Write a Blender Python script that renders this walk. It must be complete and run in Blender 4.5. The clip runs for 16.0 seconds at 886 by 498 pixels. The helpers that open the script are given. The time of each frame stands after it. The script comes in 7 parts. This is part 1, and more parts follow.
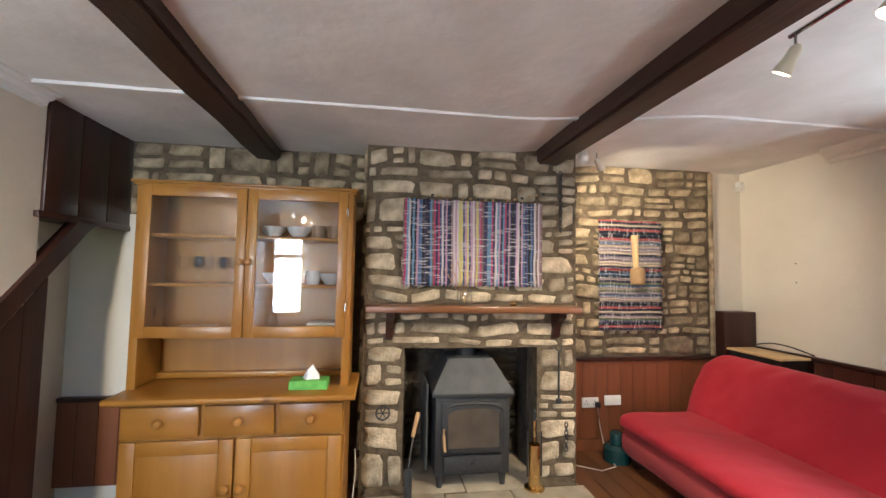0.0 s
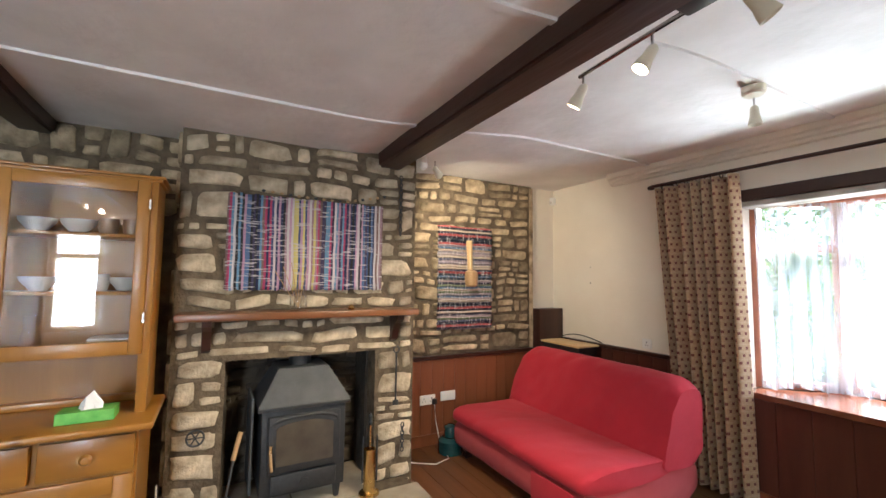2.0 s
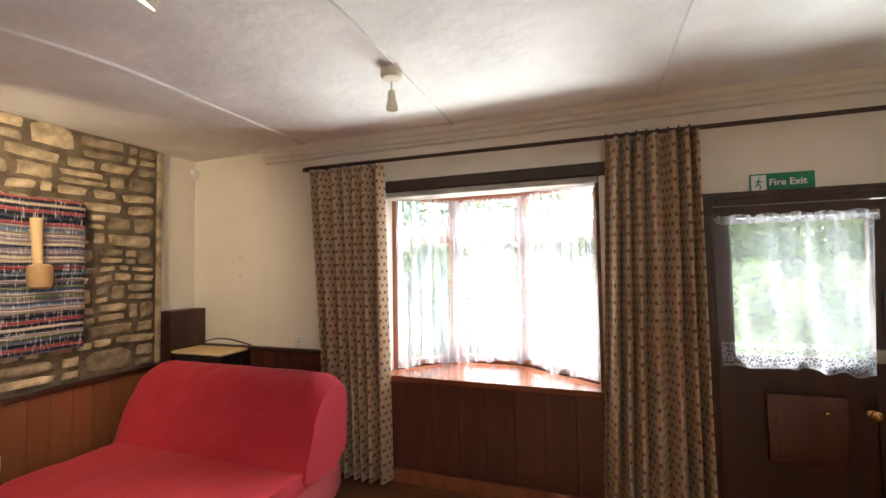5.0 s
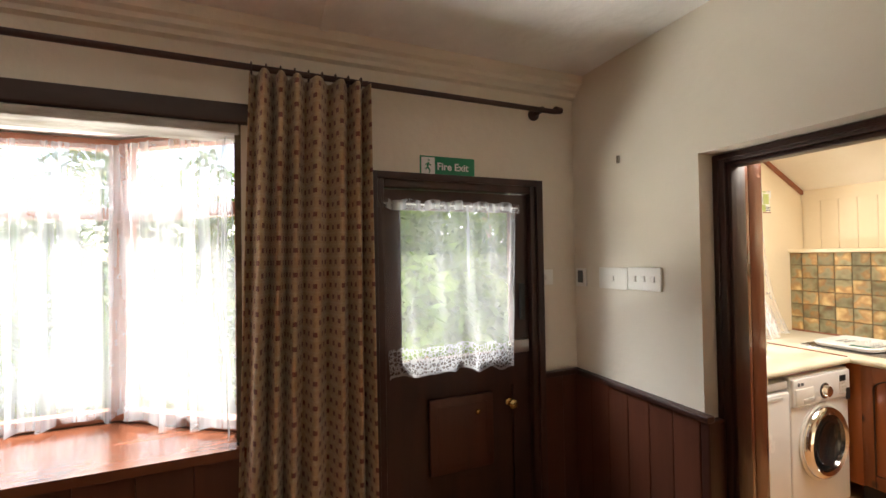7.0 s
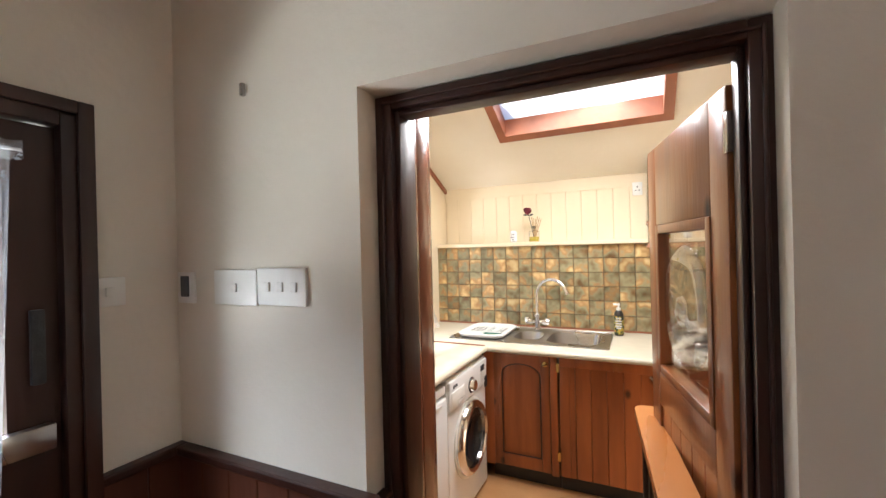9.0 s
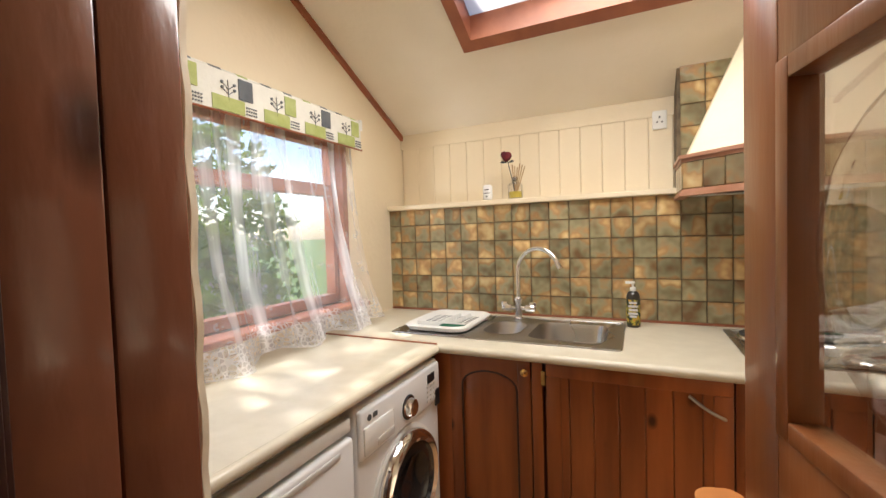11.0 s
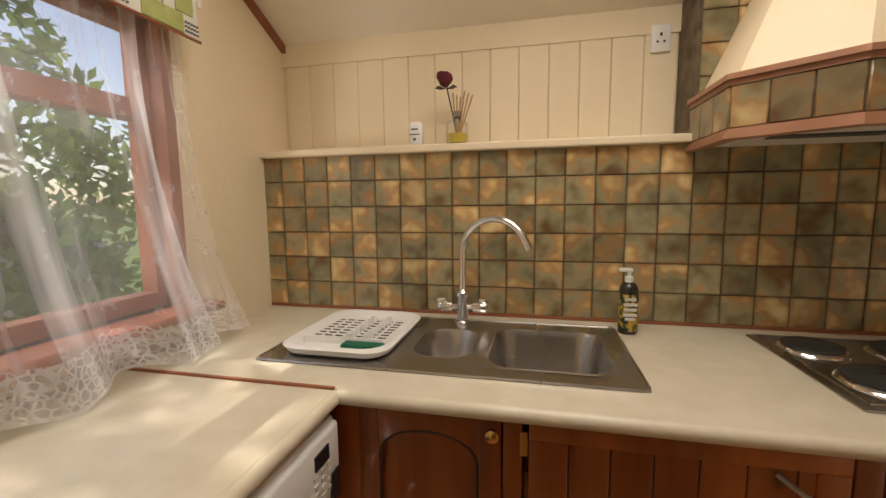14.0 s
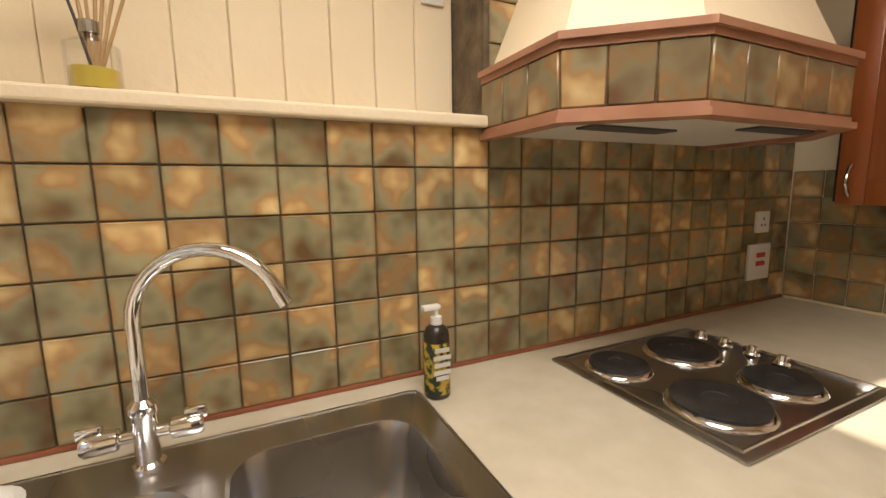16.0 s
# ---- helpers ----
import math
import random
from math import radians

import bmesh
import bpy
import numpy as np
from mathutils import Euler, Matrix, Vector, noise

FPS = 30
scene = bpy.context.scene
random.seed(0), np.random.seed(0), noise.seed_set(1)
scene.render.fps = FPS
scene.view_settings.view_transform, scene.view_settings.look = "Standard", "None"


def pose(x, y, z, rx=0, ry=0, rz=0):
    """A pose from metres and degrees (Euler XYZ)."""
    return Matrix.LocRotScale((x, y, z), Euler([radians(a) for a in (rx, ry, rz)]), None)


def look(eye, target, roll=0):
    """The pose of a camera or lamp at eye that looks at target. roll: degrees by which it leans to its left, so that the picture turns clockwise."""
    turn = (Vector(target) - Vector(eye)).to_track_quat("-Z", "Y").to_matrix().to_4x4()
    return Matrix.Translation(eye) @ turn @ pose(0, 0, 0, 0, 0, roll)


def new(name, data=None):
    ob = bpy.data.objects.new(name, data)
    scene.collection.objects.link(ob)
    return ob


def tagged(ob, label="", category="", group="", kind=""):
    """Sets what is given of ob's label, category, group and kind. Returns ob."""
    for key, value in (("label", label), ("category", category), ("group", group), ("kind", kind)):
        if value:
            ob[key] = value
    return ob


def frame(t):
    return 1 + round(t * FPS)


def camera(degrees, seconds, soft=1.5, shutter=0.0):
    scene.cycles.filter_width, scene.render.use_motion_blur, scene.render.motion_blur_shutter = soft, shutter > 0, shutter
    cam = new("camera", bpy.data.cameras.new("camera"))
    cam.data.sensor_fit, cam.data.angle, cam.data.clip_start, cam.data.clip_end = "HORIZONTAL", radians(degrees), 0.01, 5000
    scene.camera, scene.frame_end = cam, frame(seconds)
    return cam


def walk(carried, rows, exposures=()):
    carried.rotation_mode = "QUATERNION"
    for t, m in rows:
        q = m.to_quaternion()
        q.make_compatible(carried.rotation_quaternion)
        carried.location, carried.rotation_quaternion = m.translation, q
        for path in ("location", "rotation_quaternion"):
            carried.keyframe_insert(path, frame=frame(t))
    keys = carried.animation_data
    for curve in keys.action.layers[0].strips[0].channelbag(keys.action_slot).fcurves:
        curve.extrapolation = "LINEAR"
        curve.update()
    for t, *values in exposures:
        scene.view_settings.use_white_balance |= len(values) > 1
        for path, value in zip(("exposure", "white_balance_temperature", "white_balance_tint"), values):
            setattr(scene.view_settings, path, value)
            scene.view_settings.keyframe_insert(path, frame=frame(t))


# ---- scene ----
cam = camera(93.9, 16.0)
PATH = [
    (0, (0.401, 0.208, 1.567), (0.696, 2.182, 1.685), 1.0),
    (0.5, (0.42, 0.209, 1.558), (0.913, 2.143, 1.691), 0.9),
    (1, (0.444, 0.211, 1.557), (1.111, 2.091, 1.699), 0.8),
    (1.5, (0.48, 0.213, 1.568), (1.295, 2.034, 1.709), 0.8),
    (2, (0.507, 0.216, 1.567), (1.462, 1.968, 1.71), 0.7),
    (2.5, (0.543, 0.214, 1.568), (1.631, 1.886, 1.71), 0.6),
    (3, (0.607, 0.188, 1.554), (1.84, 1.756, 1.701), 0.4),
    (3.2, (0.64, 0.175, 1.564), (1.922, 1.704, 1.704), 0.5),
    (5.3, (1.199, 0.389, 1.595), (3.134, 0.885, 1.677), -0.9),
    (5.5, (1.287, 0.375, 1.578), (3.246, 0.77, 1.659), -0.8),
    (6, (1.539, 0.342, 1.58), (3.538, 0.386, 1.635), -0.9),
    (6.1, (1.571, 0.327, 1.57), (3.569, 0.268, 1.631), -0.8),
    (6.5, (1.7, 0.253, 1.573), (3.674, -0.065, 1.606), -0.8),
    (7, (1.959, 0.164, 1.584), (3.813, -0.588, 1.616), -0.9),
    (7.5, (2.118, 0.038, 1.585), (3.746, -1.123, 1.616), -1.1),
    (8, (2.28, -0.17, 1.574), (3.583, -1.687, 1.603), -1.5),
    (8.5, (2.414, -0.367, 1.581), (3.404, -2.105, 1.597), -1.5),
    (8.7, (2.448, -0.444, 1.574), (3.33, -2.239, 1.586), -1.2),
    (10.8, (2.61, -1.512, 1.416), (3.439, -3.331, 1.362), -2.0),
    (11, (2.614, -1.538, 1.399), (3.467, -3.346, 1.326), -1.8),
    (11.5, (2.649, -1.612, 1.367), (3.535, -3.4, 1.244), -1.3),
    (12, (2.707, -1.722, 1.353), (3.584, -3.512, 1.194), -1.0),
    (12.5, (2.783, -1.819, 1.351), (3.607, -3.631, 1.16), -0.8),
    (13, (2.831, -1.911, 1.347), (3.573, -3.756, 1.141), -0.6),
    (13.5, (2.891, -2.096, 1.332), (3.512, -3.985, 1.119), -0.5),
    (14, (2.953, -2.289, 1.363), (3.394, -4.227, 1.14), -0.6),
    (14.5, (2.978, -2.431, 1.378), (3.173, -4.406, 1.136), -0.6),
    (15, (3.033, -2.625, 1.416), (2.917, -4.601, 1.128), -0.8),
    (15.5, (3.056, -2.776, 1.413), (2.597, -4.702, 1.127), -0.9),
    (16, (3.025, -2.931, 1.398), (2.186, -4.726, 1.119), -0.9),
]
EXPOSURES = [(0.0, 2.05, 5500, 7), (1.5, 2.0, 5500, 7), (3.0, 1.8, 5700, 7), (5.5, 1.6, 6200, 9), (6.2, 1.4, 6300, 10), (7.0, 1.15, 6800, 11), (7.6, 1.15, 6700, 11), (8.5, 1.25, 5850, 11), (11.0, 0.6, 6200, 12), (12.5, -0.05, 6300, 13), (13.5, -0.2, 6700, 13), (14.5, 0.0, 7200, 16), (15.0, 0.15, 6750, 14), (16.0, 0.4, 6850, 14)]
walk(cam, [(t, look(eye, target, roll)) for t, eye, target, roll in PATH], EXPOSURES)

# ---- world and light ----
SUN_EL, SUN_AZ = radians(50), radians(97)
world = bpy.data.worlds.new("world")
scene.world = world
world.use_nodes = True
wn = world.node_tree.nodes
sky = wn.new("ShaderNodeTexSky")
sky.sky_type, sky.sun_disc = "NISHITA", False
sky.sun_elevation, sky.sun_rotation = SUN_EL, SUN_AZ
wn["Background"].inputs[1].default_value = 0.15
world.node_tree.links.new(sky.outputs[0], wn["Background"].inputs[0])


def sun_lamp():
    d = bpy.data.lights.new("sun", "SUN")
    d.energy, d.angle, d.color = 5.0, radians(0.6), (1, 0.95, 0.86)
    ob = new("sun", d)
    v = Vector((math.sin(SUN_AZ) * math.cos(SUN_EL), math.cos(SUN_AZ) * math.cos(SUN_EL), math.sin(SUN_EL)))
    ob.matrix_world = look(v * 30, (0, 0, 0))


# area lamps added at the openings to stand in for daylight
def window_fill(name, at, to, w, h, power, color=(0.93, 0.97, 1)):
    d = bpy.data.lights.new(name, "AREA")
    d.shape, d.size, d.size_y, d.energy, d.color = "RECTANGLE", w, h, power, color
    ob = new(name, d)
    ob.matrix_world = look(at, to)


sun_lamp()
window_fill("bay_daylight", (4.64, 1.02, 1.5), (0, 1.02, 1.3), 1.0, 1.35, 3.5)
window_fill("bay_sky", (5.5, 1.08, 3.3), (3.2, 1.08, 0.9), 2.4, 1.4, 220)
# added fill lamp, hidden below the sill, aimed up to brighten the ceiling
window_fill("bay_ceiling_fill", (5.5, 1.05, 0.1), (3.4, 1.05, 2.0), 2.0, 0.7, 80, (1, 0.99, 0.94))
window_fill("side_daylight", (-1.06, -1.75, 1.5), (-0.8, 2.0, 1.5), 0.5, 1.2, 26)
window_fill("kitchen_sky", (5.0, -2.9, 2.75), (3.4, -2.9, 0.8), 1.4, 0.7, 30)
window_fill("door_sky", (4.9, -0.74, 2.75), (3.0, -0.74, 0.6), 1.3, 1.0, 7)
# same added fill behind the door, out of sight under its glass
window_fill("door_ceiling_fill", (5.1, -0.74, 0.3), (3.2, -0.74, 2.2), 1.0, 0.6, 38, (1, 0.99, 0.94))
window_fill("rooflight_daylight", (2.85, -2.95, 2.55), (2.75, -2.75, 0), 0.95, 0.9, 22, (1, 0.95, 0.86))

# ---- materials ----
def mat(name, c1, c2=None, rough=0.6, scale=8.0, bump=0.0, bscale=60.0, metal=0.0, stretch=(1, 1, 1), spread=0.0, detail=5.0, coat=0.0, sheen=0.0, knots=0.0):
    m = bpy.data.materials.new(name)
    m.use_nodes = True
    n, l = m.node_tree.nodes, m.node_tree.links
    b = n["Principled BSDF"]
    b.inputs["Roughness"].default_value, b.inputs["Metallic"].default_value = rough, metal
    b.inputs["Coat Weight"].default_value = coat
    b.inputs["Sheen Weight"].default_value = sheen
    tc, mp = n.new("ShaderNodeTexCoord"), n.new("ShaderNodeMapping")
    mp.inputs["Scale"].default_value = stretch
    l.new(tc.outputs["Object"], mp.inputs[0])
    nz = n.new("ShaderNodeTexNoise")
    nz.inputs["Scale"].default_value, nz.inputs["Detail"].default_value = scale, detail
    l.new(mp.outputs[0], nz.inputs[0])
    r = n.new("ShaderNodeValToRGB")
    r.color_ramp.elements[0].position, r.color_ramp.elements[1].position = 0.3, 0.7
    r.color_ramp.elements[0].color, r.color_ramp.elements[1].color = (*c1, 1), (*(c2 or c1), 1)
    l.new(nz.outputs[0], r.inputs[0])
    out = r.outputs[0]
    if spread:
        oi, hs, mr = n.new("ShaderNodeObjectInfo"), n.new("ShaderNodeHueSaturation"), n.new("ShaderNodeMapRange")
        mr.inputs[3].default_value, mr.inputs[4].default_value = 1 - spread, 1 + spread
        l.new(oi.outputs["Random"], mr.inputs[0])
        l.new(mr.outputs[0], hs.inputs["Value"])
        l.new(out, hs.inputs["Color"])
        out = hs.outputs[0]
    if knots:
        vo, kr, km, oi2, ad2 = n.new("ShaderNodeTexVoronoi"), n.new("ShaderNodeValToRGB"), n.new("ShaderNodeMix"), n.new("ShaderNodeObjectInfo"), n.new("ShaderNodeVectorMath")
        mp2 = n.new("ShaderNodeMapping")
        mp2.inputs["Scale"].default_value = (1, 1, 0.62)
        l.new(tc.outputs["Object"], ad2.inputs[0]), l.new(oi2.outputs["Random"], ad2.inputs[1])
        l.new(ad2.outputs[0], mp2.inputs[0]), l.new(mp2.outputs[0], vo.inputs[0])
        vo.inputs["Scale"].default_value = knots
        e = kr.color_ramp.elements
        e[0].position, e[0].color = 0.035, (0.95, 0.95, 0.95, 1)
        e[1].position, e[1].color = 0.10, (0, 0, 0, 1)
        l.new(vo.outputs["Distance"], kr.inputs[0])
        km.data_type = "RGBA"
        l.new(kr.outputs[0], km.inputs["Factor"]), l.new(out, km.inputs["A"])
        km.inputs["B"].default_value = (c1[0] * 0.22, c1[1] * 0.18, c1[2] * 0.2, 1)
        out = km.outputs["Result"]
    l.new(out, b.inputs["Base Color"])
    rr = n.new("ShaderNodeMapRange")
    rr.inputs[3].default_value, rr.inputs[4].default_value = max(0.02, rough - 0.08), min(1, rough + 0.08)
    l.new(nz.outputs[0], rr.inputs[0])
    l.new(rr.outputs[0], b.inputs["Roughness"])
    if bump:
        n2, bp = n.new("ShaderNodeTexNoise"), n.new("ShaderNodeBump")
        n2.inputs["Scale"].default_value, n2.inputs["Detail"].default_value = bscale, 4
        l.new(mp.outputs[0], n2.inputs[0])
        bp.inputs["Strength"].default_value, bp.inputs["Distance"].default_value = bump, 0.01
        l.new(n2.outputs[0], bp.inputs["Height"])
        l.new(bp.outputs[0], b.inputs["Normal"])
    return m


def glass_mat(name, color=(1, 1, 1), rough=0.0):
    m = bpy.data.materials.new(name)
    m.use_nodes = True
    n, l = m.node_tree.nodes, m.node_tree.links
    g, t, lw, f, x = n.new("ShaderNodeBsdfGlossy"), n.new("ShaderNodeBsdfTransparent"), n.new("ShaderNodeLayerWeight"), n.new("ShaderNodeMapRange"), n.new("ShaderNodeMixShader")
    g.inputs["Roughness"].default_value = rough
    t.inputs[0].default_value = (*color, 1)
    f.inputs[1].default_value, f.inputs[2].default_value, f.inputs[3].default_value, f.inputs[4].default_value = 0.25, 1.0, 0.04, 0.6
    l.new(lw.outputs["Facing"], f.inputs[0])
    l.new(f.outputs[0], x.inputs[0]), l.new(t.outputs[0], x.inputs[1]), l.new(g.outputs[0], x.inputs[2])
    l.new(x.outputs[0], n["Material Output"].inputs[0])
    return m


def net_mat(name, clear, lace, hem=0.0, tint=(0.9, 0.9, 0.92), gather=0.0):
    """Sheer cloth: fine threads let the view through; sprigs are woven in, and a lace border of height hem runs along the foot."""
    m = bpy.data.materials.new(name)
    m.use_nodes = True
    n, l = m.node_tree.nodes, m.node_tree.links
    d, tl, t = n.new("ShaderNodeBsdfDiffuse"), n.new("ShaderNodeBsdfTranslucent"), n.new("ShaderNodeBsdfTransparent")
    d.inputs[0].default_value = tl.inputs[0].default_value = (*tint, 1)
    a, x = n.new("ShaderNodeMixShader"), n.new("ShaderNodeMixShader")
    a.inputs[0].default_value = 0.5
    l.new(d.outputs[0], a.inputs[1]), l.new(tl.outputs[0], a.inputs[2])
    tc = n.new("ShaderNodeTexCoord")

    def op(kind, p, q):
        k = n.new("ShaderNodeMath")
        k.operation = kind
        for i, v in enumerate((p, q)):
            if isinstance(v, (int, float)):
                k.inputs[i].default_value = v
            else:
                l.new(v, k.inputs[i])
        return k.outputs[0]
    sx = n.new("ShaderNodeSeparateXYZ")
    l.new(tc.outputs["UV"], sx.inputs[0])
    v, nz = n.new("ShaderNodeTexVoronoi"), n.new("ShaderNodeTexNoise")
    v.inputs["Scale"].default_value, nz.inputs["Scale"].default_value = 16, 70
    l.new(tc.outputs["UV"], v.inputs[0]), l.new(tc.outputs["UV"], nz.inputs[0])
    sprig = op("MULTIPLY", op("LESS_THAN", v.outputs["Distance"], 0.26), op("GREATER_THAN", nz.outputs[0], 0.5))
    # gathered cloth lies thicker along its pleats
    mp, st, dens = n.new("ShaderNodeMapping"), n.new("ShaderNodeTexNoise"), n.new("ShaderNodeMapRange")
    mp.inputs["Scale"].default_value = (11, 0.9, 1)
    l.new(tc.outputs["UV"], mp.inputs[0]), l.new(mp.outputs[0], st.inputs[0])
    st.inputs["Scale"].default_value, st.inputs["Detail"].default_value = 1.0, 3.0
    dens.inputs[1].default_value, dens.inputs[2].default_value, dens.inputs[4].default_value = 0.48, 0.66, gather
    l.new(st.outputs[0], dens.inputs[0])
    cover = op("ADD", op("ADD", 1 - clear, dens.outputs[0]), op("MULTIPLY", sprig, lace))
    if hem:
        w = n.new("ShaderNodeTexVoronoi")
        w.feature, w.inputs["Scale"].default_value = "DISTANCE_TO_EDGE", 55
        l.new(tc.outputs["UV"], w.inputs[0])
        border = op("LESS_THAN", sx.outputs[1], hem)
        scroll = op("MULTIPLY", border, op("LESS_THAN", w.outputs[0], 0.11))
        edge = op("LESS_THAN", sx.outputs[1], hem * 0.08)
        cover = op("ADD", cover, op("MULTIPLY", op("MAXIMUM", scroll, edge), 0.24))
    l.new(op("SUBTRACT", 1, op("MINIMUM", cover, 0.95)), x.inputs[0])
    l.new(a.outputs[0], x.inputs[1]), l.new(t.outputs[0], x.inputs[2])
    l.new(x.outputs[0], n["Material Output"].inputs[0])
    return m


def stripe_mat(name, axis, freq, colors, seed):
    m = mat(name, (1, 1, 1), rough=0.95, bump=0.8, bscale=160)
    n, l = m.node_tree.nodes, m.node_tree.links
    tc, sx, w = n.new("ShaderNodeTexCoord"), n.new("ShaderNodeSeparateXYZ"), n.new("ShaderNodeTexWhiteNoise")
    nz, ma, fl = n.new("ShaderNodeTexNoise"), n.new("ShaderNodeMath"), n.new("ShaderNodeMath")
    l.new(tc.outputs["Object"], sx.inputs[0])
    l.new(tc.outputs["Object"], nz.inputs[0])
    nz.inputs["Scale"].default_value = 5
    ma.operation = "MULTIPLY_ADD"
    l.new(nz.outputs[0], ma.inputs[0])
    ma.inputs[1].default_value = 0.022
    l.new(sx.outputs[axis], ma.inputs[2])
    mu = n.new("ShaderNodeMath")
    mu.operation = "MULTIPLY"
    mu.inputs[1].default_value = freq
    l.new(ma.outputs[0], mu.inputs[0])
    fl.operation = "FLOOR"
    l.new(mu.outputs[0], fl.inputs[0])
    w.noise_dimensions = "1D"
    ad = n.new("ShaderNodeMath")
    ad.inputs[1].default_value = seed
    l.new(fl.outputs[0], ad.inputs[0])
    l.new(ad.outputs[0], w.inputs["W"])
    r = n.new("ShaderNodeValToRGB")
    r.color_ramp.interpolation = "CONSTANT"
    for i, c in enumerate(colors):
        e = r.color_ramp.elements[i] if i < 2 else r.color_ramp.elements.new(i / len(colors))
        e.position, e.color = i / len(colors), (*c, 1)
    l.new(w.outputs[0], r.inputs[0])
    # flecks of the knotted rag strips
    wv, mx = n.new("ShaderNodeTexNoise"), n.new("ShaderNodeMix")
    mp = n.new("ShaderNodeMapping")
    mp.inputs["Scale"].default_value = (12, 5, 130) if axis == 0 else (130, 5, 12)
    l.new(tc.outputs["Object"], mp.inputs[0])
    l.new(mp.outputs[0], wv.inputs[0])
    wv.inputs["Scale"].default_value = 1.0
    rr = n.new("ShaderNodeMapRange")
    rr.inputs[1].default_value, rr.inputs[2].default_value = 0.58, 0.64
    rr.inputs[4].default_value = 0.8
    l.new(wv.outputs[0], rr.inputs[0])
    mx.data_type = "RGBA"
    l.new(rr.outputs[0], mx.inputs["Factor"])
    l.new(r.outputs[0], mx.inputs["A"])
    mx.inputs["B"].default_value = (0.62, 0.58, 0.58, 1)
    l.new(mx.outputs["Result"], n["Principled BSDF"].inputs["Base Color"])
    return m


def lamp_mat(name, color, power):
    m = bpy.data.materials.new(name)
    m.use_nodes = True
    b = m.node_tree.nodes["Principled BSDF"]
    b.inputs["Emission Color"].default_value, b.inputs["Emission Strength"].default_value = (*color, 1), power
    return m


M_PLASTER = mat("cream_painted_plaster", (0.70, 0.64, 0.54), (0.78, 0.73, 0.63), 0.75, 1.7, 0.25, 22)
M_CEIL = mat("white_ceiling_paint", (0.70, 0.685, 0.66), (0.86, 0.85, 0.83), 0.62, 2.6, 0.7, 13, detail=8)
M_KITCHEN = mat("cream_kitchen_paint", (0.76, 0.64, 0.45), (0.80, 0.69, 0.50), 0.6, 2.5, 0.2, 30)
M_KCEIL = mat("kitchen_ceiling_paint", (0.80, 0.73, 0.62), (0.84, 0.78, 0.68), 0.7, 3, 0.2, 30)
M_BEAM = mat("black_brown_beam", (0.022, 0.011, 0.008), (0.05, 0.022, 0.015), 0.45, 5, 0.5, 18, stretch=(1, 0.15, 1))
M_DARKWOOD = mat("dark_stained_wood", (0.024, 0.009, 0.007), (0.055, 0.019, 0.012), 0.36, 9, 0.12, 40, stretch=(1, 1, 0.12))
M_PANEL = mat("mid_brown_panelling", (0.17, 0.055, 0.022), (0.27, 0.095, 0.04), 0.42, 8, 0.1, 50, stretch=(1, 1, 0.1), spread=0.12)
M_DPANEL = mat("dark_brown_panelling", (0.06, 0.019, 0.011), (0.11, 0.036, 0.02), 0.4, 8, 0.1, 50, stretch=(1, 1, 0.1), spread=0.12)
M_PINE = mat("golden_pine", (0.28, 0.118, 0.013), (0.40, 0.187, 0.028), 0.36, 7, 0.06, 60, stretch=(1, 1, 0.14), coat=0.15, knots=3.2)
M_PINEH = mat("golden_pine_boards", (0.275, 0.115, 0.013), (0.39, 0.182, 0.028), 0.34, 7, 0.06, 60, stretch=(0.14, 1, 1), coat=0.15, knots=2.6)
M_KPINE = mat("red_stained_pine", (0.17, 0.042, 0.010), (0.36, 0.105, 0.026), 0.36, 11, 0.10, 60, stretch=(1, 1, 0.1), coat=0.2, spread=0.16, knots=4.5)
M_DOORPINE = mat("orange_brown_pine", (0.17, 0.052, 0.015), (0.34, 0.12, 0.034), 0.33, 9, 0.08, 60, stretch=(1, 1, 0.12), coat=0.3, knots=3.5)
M_BROWNPAINT = mat("brown_gloss_paint", (0.20, 0.074, 0.040), (0.245, 0.092, 0.048), 0.2, 6, 0.25, 24, stretch=(1, 1, 0.3), coat=0.5, knots=2.2)
M_STONE = mat("limestone_rubble", (0.14, 0.10, 0.055), (0.56, 0.45, 0.29), 0.92, 11, 1.0, 45, spread=0.38, detail=10)
M_OAKTOP = mat("orange_varnished_pine_top", (0.44, 0.15, 0.035), (0.56, 0.22, 0.06), 0.28, 7, 0.05, 60, stretch=(1, 0.14, 1), coat=0.4, knots=3.0)
M_STONEW = mat("whitened_limestone", (0.19, 0.14, 0.08), (0.66, 0.56, 0.40), 0.92, 10, 1.0, 45, spread=0.32, detail=10)
M_MORTAR = mat("brown_lime_mortar", (0.075, 0.055, 0.034), (0.19, 0.145, 0.09), 0.95, 14, 1.0, 60, detail=8)
M_SOOT = mat("sooty_fireback", (0.03, 0.025, 0.02), (0.10, 0.08, 0.055), 0.95, 5, 0.8, 25)
M_FLOOR = mat("brown_floorboards", (0.11, 0.045, 0.018), (0.2, 0.085, 0.035), 0.3, 7, 0.1, 40, stretch=(1, 0.1, 1), spread=0.15)
M_KFLOOR = mat("tan_kitchen_vinyl", (0.42, 0.21, 0.08), (0.52, 0.28, 0.12), 0.45, 5, 0.1, 40)
M_HEARTH = mat("hearth_flagstone", (0.3, 0.25, 0.18), (0.47, 0.41, 0.31), 0.85, 6, 0.4, 30, spread=0.12)
M_IRON = mat("black_cast_iron", (0.018, 0.02, 0.022), (0.036, 0.038, 0.04), 0.5, 30, 0.25, 120)
M_GREYIRON = mat("grey_stove_paint", (0.05, 0.055, 0.06), (0.075, 0.08, 0.085), 0.55, 12, 0.2, 120)
